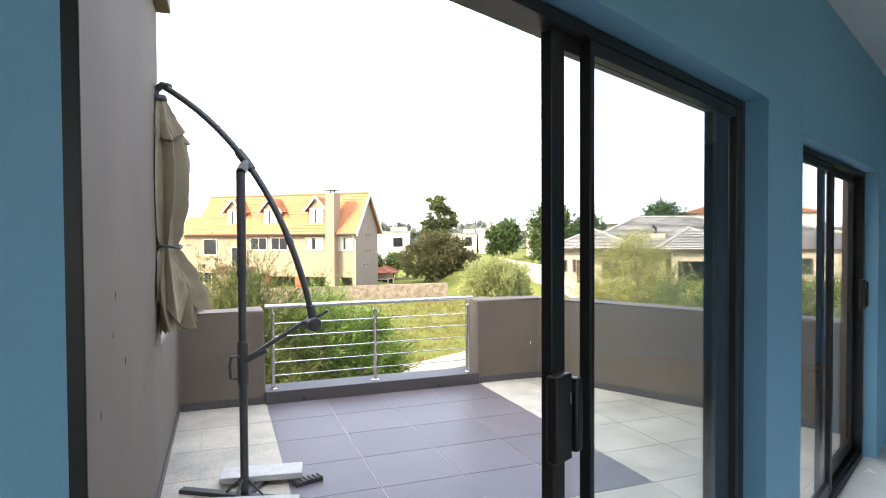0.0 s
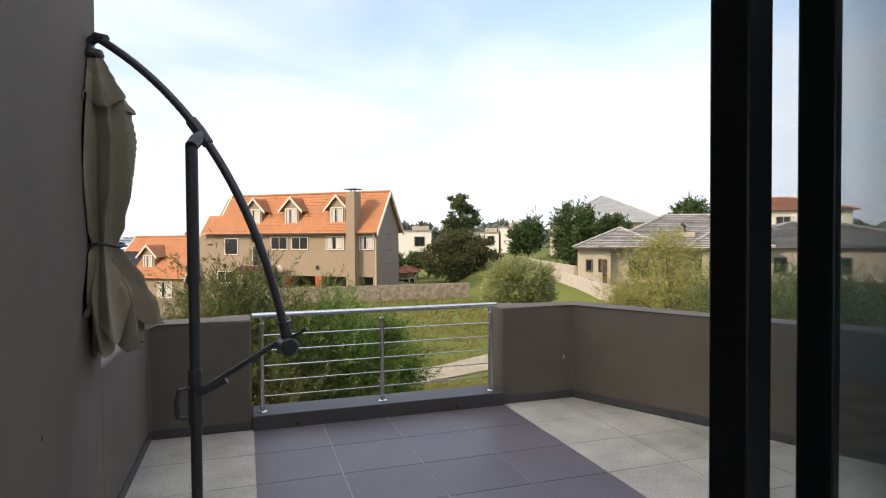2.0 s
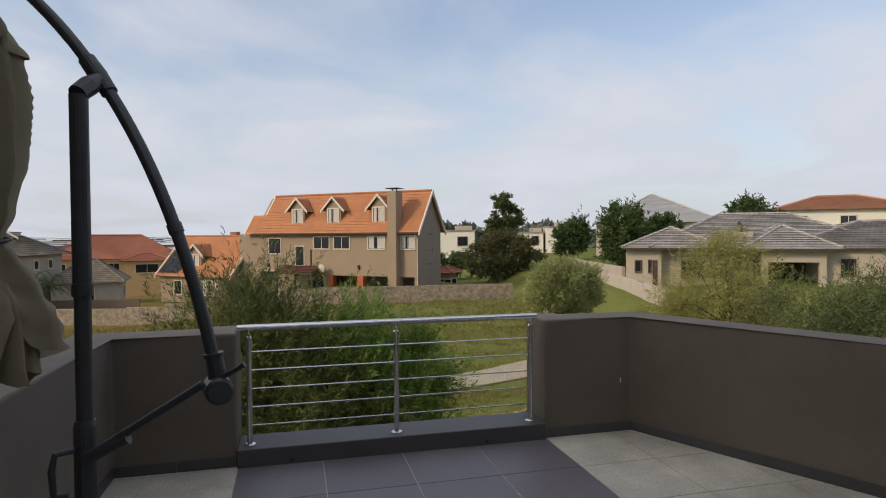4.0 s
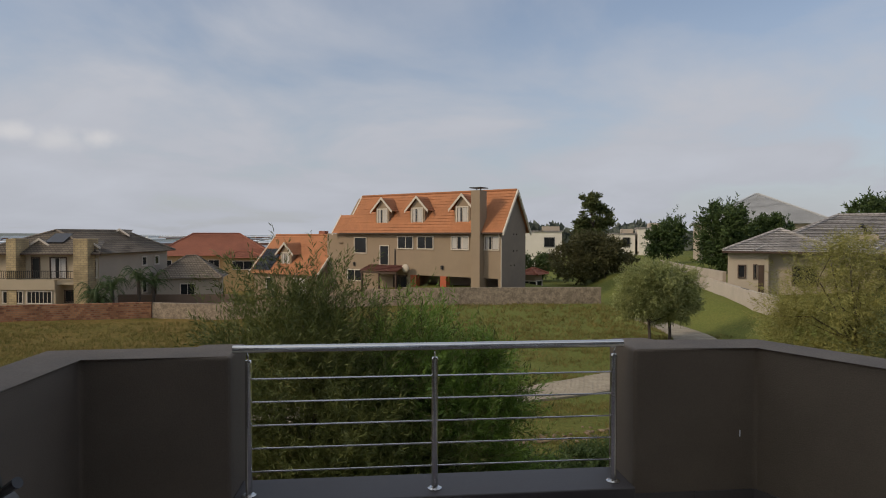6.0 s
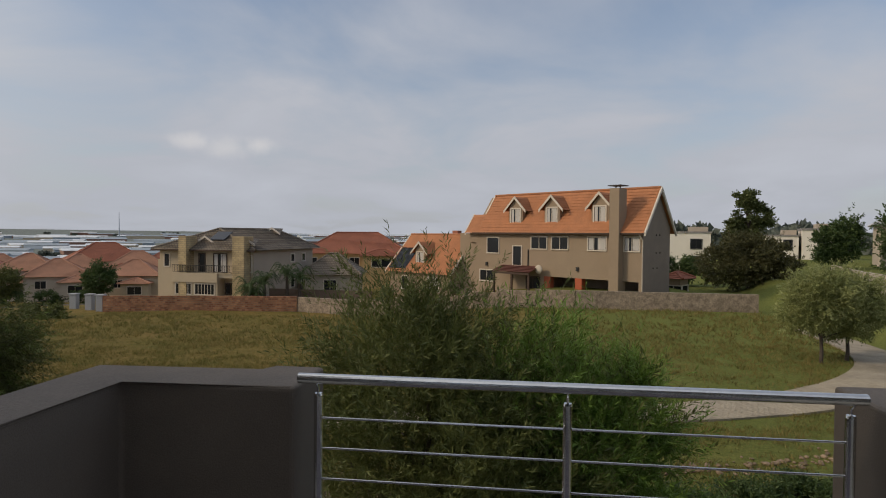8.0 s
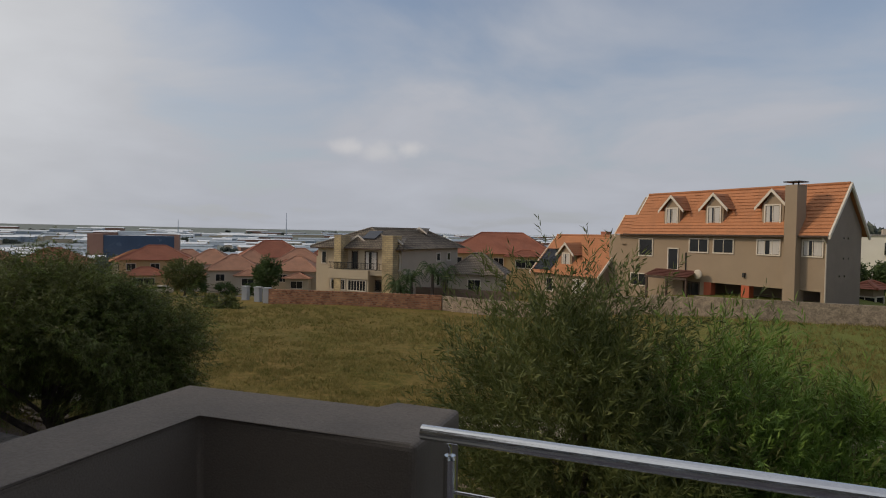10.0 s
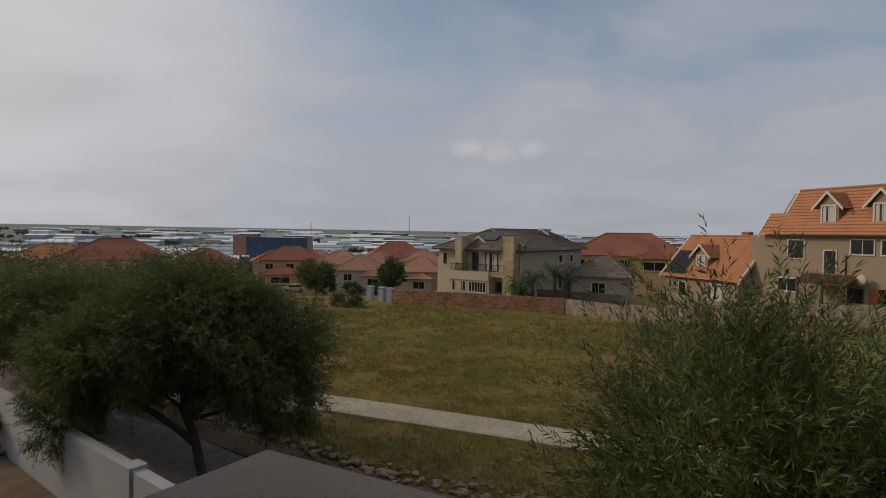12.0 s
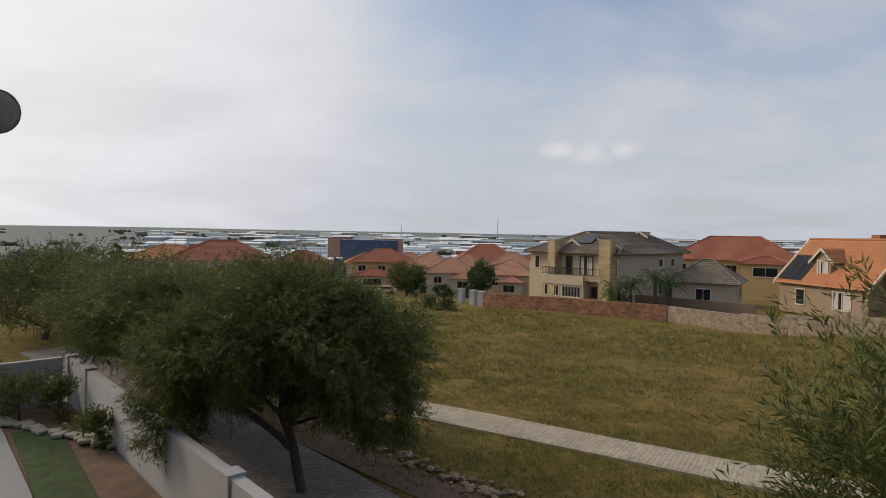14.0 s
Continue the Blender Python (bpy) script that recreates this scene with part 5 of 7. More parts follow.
    for x, gy, gz in ((5.6, 0.8, 0.55), (11.3, -0.2, 0.4), (8.8, 9.6, 1.62)):
        g = bmesh.new()
        v = [g.verts.new(c) for c in ((x - 1.1, gy, gz), (x + 1.1, gy, gz), (x, gy, gz + 0.7), (x, gy + 2.8, gz + 0.65))]
        g.faces.new((v[0], v[1], v[2])); g.faces.new((v[0], v[2], v[3])); g.faces.new((v[1], v[3], v[2]))
        part("gablet", g, ROOF_BROWN, h)
        for sg in (-1, 1):
            gable_board(h, (x + sg * 1.15, gy - 0.1, gz - 0.03), (x, gy - 0.1, gz + 0.71), thick=0.08, drop=0.14, axis="y")
    part("solar_panel", boxed(6.0, 7.9, 0.0, 1.9, 0, 0.06, pose(0, 1.0, 0.86, 27.9, 0, 0)), SOLAR, h, "blue solar panel on the roof")


stone_house()


def simple_house(x, y, rz, L, W, zb, ze, zr, roof, wall, label, wins=3, wing=None):
    h = thing("house", label, "house", (x, y, zb), rz, group="hip-roofed houses")
    a, e, t = -0.8, ze - zb, zr - zb
    part("wall", boxed(0, L, 0, W, a, e), wall, h)
    r = bmesh.new()
    hip_roof(r, 0, L, 0, W, e + 0.01, t)
    part("roof", r, roof, h)
    storeys = 2 if e > 4.2 else 1
    for s in range(storeys):
        z0 = e - 1.9 - s * 2.8
        for i in range(wins):
            c = L * (i + 0.5) / wins
            window(h, c - 0.75, c + 0.75, z0, z0 + 1.2, 0, panes=2, frame=TRIM_WHITE)
        window(h, W * 0.3 - 0.6, W * 0.3 + 0.6, z0, z0 + 1.2, 0, "left", 1)
        window(h, W * 0.6 - 0.6, W * 0.6 + 0.6, z0, z0 + 1.2, L, "right", 1)
    if wing:
        wx, ww, wd, wt = wing
        part("wing", boxed(wx, wx + ww, -wd, -0.002, a, wt), wall, h)
        r = bmesh.new()
        hip_roof(r, wx, wx + ww, -wd, 1.5, wt + 0.01, wt + min(ww, wd) * 0.33, 0.4)
        part("wing_roof", r, roof, h)
        window(h, wx + ww * 0.25, wx + ww * 0.75, wt - 1.7, wt - 0.5, -wd, panes=2)
    return h


HOUSES = [
    (-118, 52, 40, 13, 9, -8.0, -3.9, -1.3, ROOF_ORANGE, PL_CREAM, "cream house with an orange hipped roof behind trees", 3, (2, 5, 3, 2.6)),
    (-86.5, 45.5, 55, 14, 10, -8.2, -2.8, 0.1, ROOF_RED, PL_WHITE, "white double-storey house with a red hipped roof", 3, (4, 5, 3, 3.4)),
    (-93, 86, 42, 12, 9, -10.0, -4.2, -1.6, ROOF_RED, PL_YELLOW, "ochre double-storey house with a red hipped roof", 3, (1, 7, 4, 3.2)),
    (-75.5, 89, 38, 9, 8, -9.4, -5.6, -2.9, ROOF_SALMON, PL_WHITE, "white house with a salmon hipped roof", 2, (5, 4, 3, 3.0)),
    (-91, 117, 40, 15, 11, -10.5, -4.6, -0.7, ROOF_RED, PL_CREAM, "cream house with a tall red hipped roof", 4, None),
    (-69.5, 98, 36, 8, 7, -9.5, -6.5, -4.0, ROOF_RED, PL_WHITE, "white garage with a red hipped roof", 2, None),
    (-81, 101, 40, 9, 8, -10, -5.6, -2.6, ROOF_SALMON, PL_CREAM, "cream house with a faded salmon roof", 2, None),
    (-55, 104, 25, 9, 8, -9.0, -5.0, -2.4, ROOF_SALMON, PL_CREAM, "small cream house with a salmon roof", 2, None),
    (-62, 122, 35, 12, 9, -10, -4.0, -0.9, ROOF_ORANGE, PL_WHITE, "white house with an orange roof", 3, None),
    (-104, 131, 40, 13, 9, -12, -5.6, -2.6, ROOF_SALMON, PL_CREAM, "cream house with a salmon roof farther off", 3, None),
    (-116, 104, 50, 12, 9, -12, -6.0, -3.4, ROOF_ORANGE, PL_CREAM, "cream house with an orange roof farther off", 3, None),
    (-125, 122, 45, 12, 9, -13, -7.0, -4.2, ROOF_RED, PL_WHITE, "white house with a red roof farther off", 3, None),
    (-98, 70, 48, 11, 9, -9.5, -4.6, -2.0, ROOF_RED, PL_CREAM, "cream house with a red roof among the trees", 3, None),
    (-78, 112, 30, 10, 8, -10, -5.2, -2.2, ROOF_SALMON, PL_WHITE, "white house with a faded salmon roof", 2, (1, 4, 3, 3.0)),
    (-66, 112, 20, 9, 8, -9.6, -5.2, -2.6, ROOF_RED, PL_CREAM, "cream house with a low red roof", 2, None),
    (-49, 96, 12, 9, 8, -8.6, -4.4, -1.9, ROOF_SALMON, PL_CREAM, "cream house with a salmon roof behind the stone house", 2, None),
    (-84, 92, 30, 9, 8, -9.8, -4.9, -2.2, ROOF_SALMON, PL_WHITE, "white double-storey house with a salmon roof by the road", 2, (0.5, 4, 3, 3.0)),
    (-64, 92, 22, 8, 7, -9.2, -5.4, -2.9, ROOF_SALMON, PL_CREAM, "cream house with a stepped salmon roof", 2, (3, 4, 2.5, 2.7)),
    (-57, 114, 18, 12, 9, -9.4, -4.0, -1.2, ROOF_RED, PL_WHITE, "white house with a red roof behind salmon ones", 3, None),
    (-101, 104, 46, 10, 8, -11, -5.8, -2.9, ROOF_SALMON, PL_CREAM, "cream house with a weathered salmon roof", 3, None),
    (-86, 138, 30, 12, 9, -11, -4.8, -1.6, ROOF_RED, PL_WHITE, "white house with a dark red roof", 3, None),
    (-33.0, 97, 10, 17, 10, -7.0, -1.5, 1.9, ROOF_RED, PL_YELLOW, "ochre double-storey house with a broad red hipped roof", 5, (10, 6, 3, 5.2)),
    (-24.3, 74.0, 8, 6.6, 5.5, -6.8, -3.3, -0.85, ROOF_BROWN, PL_GREIGE, "garage with a grey-brown tiled roof", 1, None),
    (42, 76, -25, 15, 14.5, -2.0, 3.2, 7.3, ROOF_HAZED, PL_GREIGE, "tall house with a grey hipped roof paled for haze", 3, None),
    (54.0, 58.5, -35, 14, 10, -2.0, 4.2, 5.9, ROOF_SALMON, PL_BRIGHT, "white double-storey house with an orange roof", 3, None),
]
for spec in HOUSES:
    simple_house(*spec)


def east_house():
    """Single-storey house on the east slope: a small corner wing, the main hip, a carport hip and a long back range."""
    h = thing("house", "greige single-storey house with several grey tiled hipped roofs", "house", (24.7, 41.8, 0), -33)
    for nm, x0, x1, y0, y1, zt in (("wall", 0.3, 2.76, 0.0, 9.0, 0.6), ("wall", 2.762, 8.9, 0.8, 12.5, 0.6), ("wall", 8.902, 12.6, 2.6, 12.4, 0.6), ("wall", 12.602, 24.0, -1.9, 9.0, 0.58)):
        part(nm, boxed(x0, x1, y0, y1, -3.6, zt), PL_GREIGE, h)
    for nm, x0, x1, y0, y1, zr, ins in (("roof", 0.5, 6.5, 0.0, 9.0, 2.07, 2.9), ("roof", 2.4, 17.0, 0.0, 13.0, 3.12, 5.4), ("carport_roof", 8.3, 12.9, -2.6, 5.0, 2.12, 3.6), ("back_roof", 10.5, 25.0, -1.6, 11.2, 2.4, 6.4)):
        r = bmesh.new()
        hip_roof(r, x0, x1, y0, y1, 0.62, zr, 0.5, ins)
        part(nm, r, ROOF_GREY, h, "grey tiled hipped roof")
    for x0, x1, y0 in ((-0.02, 8.0, -0.52), (7.8, 13.4, -3.12), (13.4, 25.5, -2.12)):
        part("gutter", boxed(x0, x1, y0 - 0.08, y0, 0.5, 0.63), DARK_WOOD, h)
    part("carport_beam", boxed(8.9, 12.6, -2.6, -2.2, -0.26, 0.6), PL_GREIGE, h)
    for x in (8.9, 12.2):
        part("carport_post", boxed(x, x + 0.39, -2.6, -2.2, -3.6, -0.261), PL_GREIGE, h)
    part("garage_door", boxed(9.1, 12.5, 2.5, 2.59, -3.2, -0.3), DARK_WOOD, h)
    window(h, 0.97, 1.36, -1.15, -0.36, 0, panes=1, frame=DARK_WOOD, fw=0.06)
    window(h, 1.9, 2.05, -1.2, -0.3, 0, panes=1, frame=DARK_WOOD, fw=0.05)
    part("door", boxed(2.16, 2.5, -0.04, 0.02, -2.6, -0.3), DARK_WOOD, h, "dark wooden side door standing ajar")
    window(h, 4.2, 5.6, -1.6, -0.4, 0.8, panes=2, frame=DARK_WOOD, fw=0.06)
    window(h, 13.6, 14.3, -1.1, -0.1, -1.9, panes=2, frame=DARK_WOOD, fw=0.06)
    window(h, 16.5, 18.2, -1.1, -0.1, -1.9, panes=2, frame=DARK_WOOD, fw=0.06)
    vent = bmesh.new()
    tube(vent, [(8.4, 2.6, 1.5), (8.4, 2.6, 2.15), (8.15, 2.4, 2.4)], [0.1, 0.1, 0.14], 10)
    part("roof_cowl", vent, IRON, h, "black chimney cowl")
    part("chimney", boxed(7.8, 9.0, 1.6, 2.5, 0.6, 1.75), PL_GREIGE, h)


east_house()


def garden_gate():
    g = thing("garden_gate", "small black iron gate at the house's low wall", "gate", (23.2, 36.9, -2.9), 73)
    part("gate_rail", tubed([(-0.7, 0, 1.35), (0.7, 0, 1.35)], 0.035, 8), IRON, g)
    part("gate_rail", tubed([(-0.7, 0, 0.2), (0.7, 0, 0.2)], 0.03, 8), IRON, g)
    for i in range(8):
        x = -0.7 + i * 0.2
        part("gate_bar", tubed([(x, 0, -0.2), (x, 0, 1.35)], 0.02, 6), IRON, g)


garden_gate()


def flat_house(x, y, rz, L, W, zb, zt, label, boxes=()):
    h = thing("house", label, "house", (x, y, zb), rz, group="flat-roofed houses")
    part("wall", boxed(0, L, 0, W, -1, zt - zb), PL_BRIGHT, h)
    part("parapet", boxed(-0.15, L + 0.15, -0.15, W + 0.15, zt - zb + 0.001, zt - zb + 0.25), ROOF_GREY, h)
    for k in range(2):
        window(h, L * 0.55, L * 0.8, 0.6 + k * 2.7, 2.1 + k * 2.7, 0, panes=2, frame=IRON)
        window(h, W * 0.2, W * 0.6, 0.6 + k * 2.7, 2.1 + k * 2.7, L, "right", panes=2, frame=IRON)
    part("roof_room", boxed(L * 0.5, L * 0.95, W * 0.2, W * 0.8, zt - zb + 0.251, zt - zb + 1.0), PL_GREIGE, h)


flat_house(25.5, 104, -14, 6.5, 9, -3.5, 2.3, "white flat-roofed modern house")
flat_house(41, 105, -20, 4.5, 8, -3.5, 1.9, "white modern house with a flat roof")
flat_house(45.5, 103, -20, 4, 8, -3.5, 2.9, "white modern house block with a flat roof")
simple_house(15.8, 62.9, -39, 1.2, 1.8, -4.4, -2.3, -1.75, ROOF_RED, PL_TAN, "small tan outbuilding with a red roof", 1)


def car(x, y, rz, colour):
    c = thing("car", "pale parked car beside the road", "car", (x, y, ground_z(x, y) + 0.1), rz)
    b = bmesh.new()
    prof = [(-2.1, 0.3), (-2.1, 0.8), (-1.2, 0.92), (-0.6, 1.42), (0.9, 1.45), (1.6, 0.95), (2.1, 0.85), (2.1, 0.3)]
    a, d = [b.verts.new((px, -0.85, pz)) for px, pz in prof], [b.verts.new((px, 0.85, pz)) for px, pz in prof]
    b.faces.new(a); b.faces.new(d[::-1])
    for i in range(8):
        b.faces.new((a[i], a[(i + 1) % 8], d[(i + 1) % 8], d[i]))
    bmesh.ops.recalc_face_normals(b, faces=b.faces[:])
    bmesh.ops.bevel(b, geom=b.edges[:], offset=0.08, segments=2, affect="EDGES")
    part("body", b, colour, c)
    for sx in (-1.3, 1.3):
        for sy in (-0.86, 0.72):
            part("wheel", tubed([(sx, sy, 0.32), (sx, sy + 0.14, 0.32)], 0.32, 14), IRON, c)
    part("side_window", boxed(-0.8, 1.1, -0.9, 0.9, 0.98, 1.3), WIN_GLASS, c)


car(-88, 77.5, 35, PL_WHITE)
car(-80, 83, 35, PL_WHITE)

# ---- industrial plain and town in the distance ----
WH_WHITE = mat("white_sheet_metal_roof", (0.72, 0.75, 0.78), 0.5, 0.06, 0.05, 0.0)
WH_GREY = mat("blue_grey_sheet_metal", (0.3, 0.35, 0.4), 0.6, 0.08, 0.05, 0.0)
WH_BRICK = mat("rust_brown_cladding", (0.26, 0.14, 0.1), 0.8, 0.1, 0.1, 0.0)


def warehouse(x, y, rz, L, W, H, roof, wall):
    z = ground_z(x, y)
    w = thing("warehouse", "long low industrial warehouse on the plain", "warehouse", (x, y, z), rz, group="warehouses on the plain")
    part("wall", boxed(-L / 2, L / 2, -W / 2, W / 2, -6, H), wall, w)
    b = bmesh.new()
    v = [b.verts.new(c) for c in ((-L / 2 - 1, -W / 2 - 1, H + 0.05), (L / 2 + 1, -W / 2 - 1, H + 0.05), (L / 2 + 1, 0, H + 2.2), (-L / 2 - 1, 0, H + 2.2), (-L / 2 - 1, W / 2 + 1, H + 0.05), (L / 2 + 1, W / 2 + 1, H + 0.05))]
    b.faces.new((v[0], v[1], v[2], v[3])); b.faces.new((v[3], v[2], v[5], v[4])); b.faces.new((v[0], v[3], v[4])); b.faces.new((v[1], v[5], v[2]))
    part("roof", b, roof, w)


def town():
    rng = random.Random(21)
    for i in range(380):
        d = 260 + 1900 * rng.random() ** 1.4
        an = radians(rng.uniform(-68, -8))
        if d < 420 and an > radians(-30):
            continue
        x, y = d * math.sin(an), d * math.cos(an)
        warehouse(x, y, rng.uniform(-15, 15) + 35, rng.uniform(12, 55) * (0.6 + d / 1500), rng.uniform(12, 34), rng.uniform(3.5, 8), rng.choice((WH_WHITE, WH_WHITE, WH_GREY, WH_GREY)), rng.choice((WH_WHITE, WH_GREY, PL_CREAM, WH_BRICK)))


town()
off = thing("office_block", "dark blue-glass office block with rust brown ends", "building", (-221, 208, -14), 42)
part("glass_front", boxed(-14, 14, -6, 6, -4, 12.5), mat("blue_curtain_glazing", (0.03, 0.055, 0.1), 0.25, 0.1, 0.2, 0.0), off)
part("end_block", boxed(-20, -14.01, -6.5, 6.5, -4, 13.2), WH_BRICK, off)
part("end_block", boxed(14.01, 16, -6.5, 6.5, -4, 13.2), WH_BRICK, off)


def mast(x, y, h):
    m = thing("radio_mast", "thin steel radio mast on the skyline", "mast", (x, y, ground_z(x, y)))
    part("lattice", tubed([(0, 0, 0), (0, 0, h)], [1.4, 0.5], 6), WH_GREY, m)


mast(-900, 1270, 62)
mast(-1120, 1140, 40)

# ---- trees ----
def leaf_mesh(name, twigs, material, parent, leaf, width, per, rng, droop=0.25, label="", along=0.75):
    """Leaves set along short twigs. twigs: rows of start point and direction (n x 6)."""
    tw = np.asarray(twigs)
    n = len(tw) * per
    start = np.repeat(tw[:, :3], per, axis=0)
    direc = np.repeat(tw[:, 3:], per, axis=0)
    k = np.tile((np.arange(per) + 0.5) / per, len(tw))[:, None]
    base = start + direc * k
    dn = direc / np.linalg.norm(direc, axis=1, keepdims=True)
    side = rng.normal(size=(n, 3))
    side -= dn * (side * dn).sum(1, keepdims=True)
    side /= np.linalg.norm(side, axis=1, keepdims=True)
    d = dn * along + side * 0.65
    d[:, 2] -= droop * rng.random(n)
    d /= np.linalg.norm(d, axis=1, keepdims=True)
    w = np.cross(d, rng.normal(size=(n, 3)))
    w /= np.linalg.norm(w, axis=1, keepdims=True) + 1e-9
    L = leaf * rng.uniform(0.65, 1.3, (n, 1))
    W = width * rng.uniform(0.7, 1.3, (n, 1))
    v = np.stack([base, base + d * L * 0.45 + w * W, base + d * L, base + d * L * 0.45 - w * W], axis=1).reshape(-1, 3)
    me = bpy.data.meshes.new(name)
    me.vertices.add(n * 4)
    me.vertices.foreach_set("co", v.astype(np.float32).ravel())
    me.loops.add(n * 4)
    me.loops.foreach_set("vertex_index", np.arange(n * 4, dtype=np.int32))
    me.polygons.add(n)
    me.polygons.foreach_set("loop_start", np.arange(0, n * 4, 4, dtype=np.int32))
    me.update(calc_edges=True)
    me.materials.append(material)
    ob = new(name, me)
    ob.parent = parent
    if label:
        tagged(ob, label)
    return ob


def crown_twigs(blobs, count, twig, rng, shell=0.5, up=0.5, clump=0.35):
    """Twig starts gathered in clumps inside several ellipsoids, denser to the outside, with gaps between clumps."""
    vol = np.array([(b[3] * b[4] * b[5]) ** 0.75 for b in blobs])
    out, centres = [], []
    for b, share in zip(blobs, vol / vol.sum()):
        c, r = np.array(b[:3]), np.array(b[3:6])
        m = max(6, int(count * share / 26))
        u = rng.normal(size=(m, 3))
        u /= np.linalg.norm(u, axis=1, keepdims=True)
        rad = (shell + (1 - shell) * rng.random((m, 1)) ** 0.7) * rng.uniform(0.82, 1.12, (m, 1))
        cl = c + u * rad * r
        centres.append(cl)
        q = np.repeat(cl, 26, axis=0)
        uu = np.repeat(u, 26, axis=0)
        q = q + rng.normal(size=q.shape) * clump * np.minimum(r, r.mean()) * 0.42
        d = uu * 0.8 + rng.normal(size=q.shape) * 0.55
        d[:, 2] += up
        d /= np.linalg.norm(d, axis=1, keepdims=True)
        out.append(np.hstack([q, d * twig * rng.uniform(0.6, 1.35, (len(q), 1))]))
    return np.vstack(out), np.vstack(centres)


def tree(name, label, at, blobs, count, leaf, width, per, material, trunks, seed, category="tree", twig=0.45, shell=0.45, up=0.5, droop=0.25, limbs=16, clump=0.35, group="", crown2=None, along=0.75):
    rng = np.random.default_rng(seed)
    t = thing(name, label, category, at, 0, group)
    tw, cen = crown_twigs(blobs, count, twig, rng, shell, up, clump)
    wood = bmesh.new()
    heads = []
    for pts, r0, r1 in trunks:
        n = 9
        P = [Vector(p) for p in pts]
        line = []
        for i in range(n + 1):
            f = i / n * (len(P) - 1)
            k = min(int(f), len(P) - 2)
            q = P[k].lerp(P[k + 1], f - k)
            q += Vector((noise.noise(q * 1.3 + Vector((seed, 0, 0))), noise.noise(q * 1.3 + Vector((0, seed, 5))), 0)) * r0 * 0.8 * (i > 0)
            line.append(q)
        tube(wood, line, [(r0 + (r1 - r0) * i / n) * (1.35 if i == 0 else 1) for i in range(n + 1)], 9)
        heads.append(line)
    idx = rng.permutation(len(cen))[:limbs]
    for j, i in enumerate(idx):
        c = Vector(cen[i])
        line = min(heads, key=lambda h: (h[-1] - c).length)
        s = line[int(rng.integers(len(line) // 2, len(line)))]
        mid = s.lerp(c, 0.5) + Vector(rng.normal(size=3) * 0.12 * (c - s).length) + Vector((0, 0, 0.06 * (c - s).length))
        r = trunks[0][2] * 0.75
        tube(wood, [s, s.lerp(mid, 0.6), mid, mid.lerp(c, 0.6), c], [r, r * 0.75, r * 0.55, r * 0.35, r * 0.15], 6)
    part("trunk", wood, BARK, t, smooth=True)
    leaf_mesh("crown", tw, material, t, leaf, width, per, rng, droop, along=along)
    if crown2:
        m2, frac = crown2
        k = rng.random(len(tw)) < frac
        leaf_mesh("crown", tw[k] + np.concatenate([rng.normal(size=(k.sum(), 3)) * 0.08, np.zeros((k.sum(), 3))], axis=1), m2, t, leaf, width, per, rng, droop, along=along)
    return t


# large bush below the railing
tree("olive_bush", "large bushy narrow-leaved tree below the balcony railing", (0.9, 10.2, -3.8),
     [(-0.6, 0.4, 3.25, 1.2, 1.3, 1.5), (0.1, 0.0, 2.1, 1.5, 1.2, 1.6), (-0.4, 0.5, 4.0, 0.85, 0.8, 0.6), (0.7, 0.6, 2.4, 1.1, 1.1, 1.3), (0.2, 0.2, 1.2, 1.7, 1.3, 1.0)],
     9800, 0.095, 0.0065, 20, LEAF_OLIVE, [([(0, 0.2, -0.2), (-0.2, 0.3, 1.2), (-0.5, 0.4, 2.8)], 0.14, 0.05), ([(0.2, 0.2, -0.2), (0.5, 0.4, 1.4), (0.9, 0.6, 2.8)], 0.1, 0.04)], 3, twig=0.42, shell=0.35, up=0.55, droop=0.15, limbs=40, clump=0.42, along=0.95)
tree("olive_bush", "fresh green narrow-leaved bush beside a larger one", (2.15, 11.1, -3.8),
     [(-0.3, 0.0, 3.3, 0.95, 0.95, 0.95), (0.35, 0.1, 2.8, 0.9, 0.9, 1.15), (0.85, 0.0, 3.55, 0.35, 0.35, 0.65), (0.1, 0.0, 1.9, 1.3, 1.1, 1.3)],
     4400, 0.1, 0.007, 18, LEAF_BRIGHT, [([(0, 0, -0.2), (0.1, 0.1, 1.4), (0.2, 0.0, 3.0)], 0.1, 0.03)], 8, twig=0.42, shell=0.35, up=0.65, droop=0.15, limbs=24, clump=0.45, along=0.95, crown2=(LEAF_OLIVE, 0.2))
LEAF_TOP = mat_leaf("young_yellow_green_leaves", (0.085, 0.125, 0.022), (0.19, 0.25, 0.06))
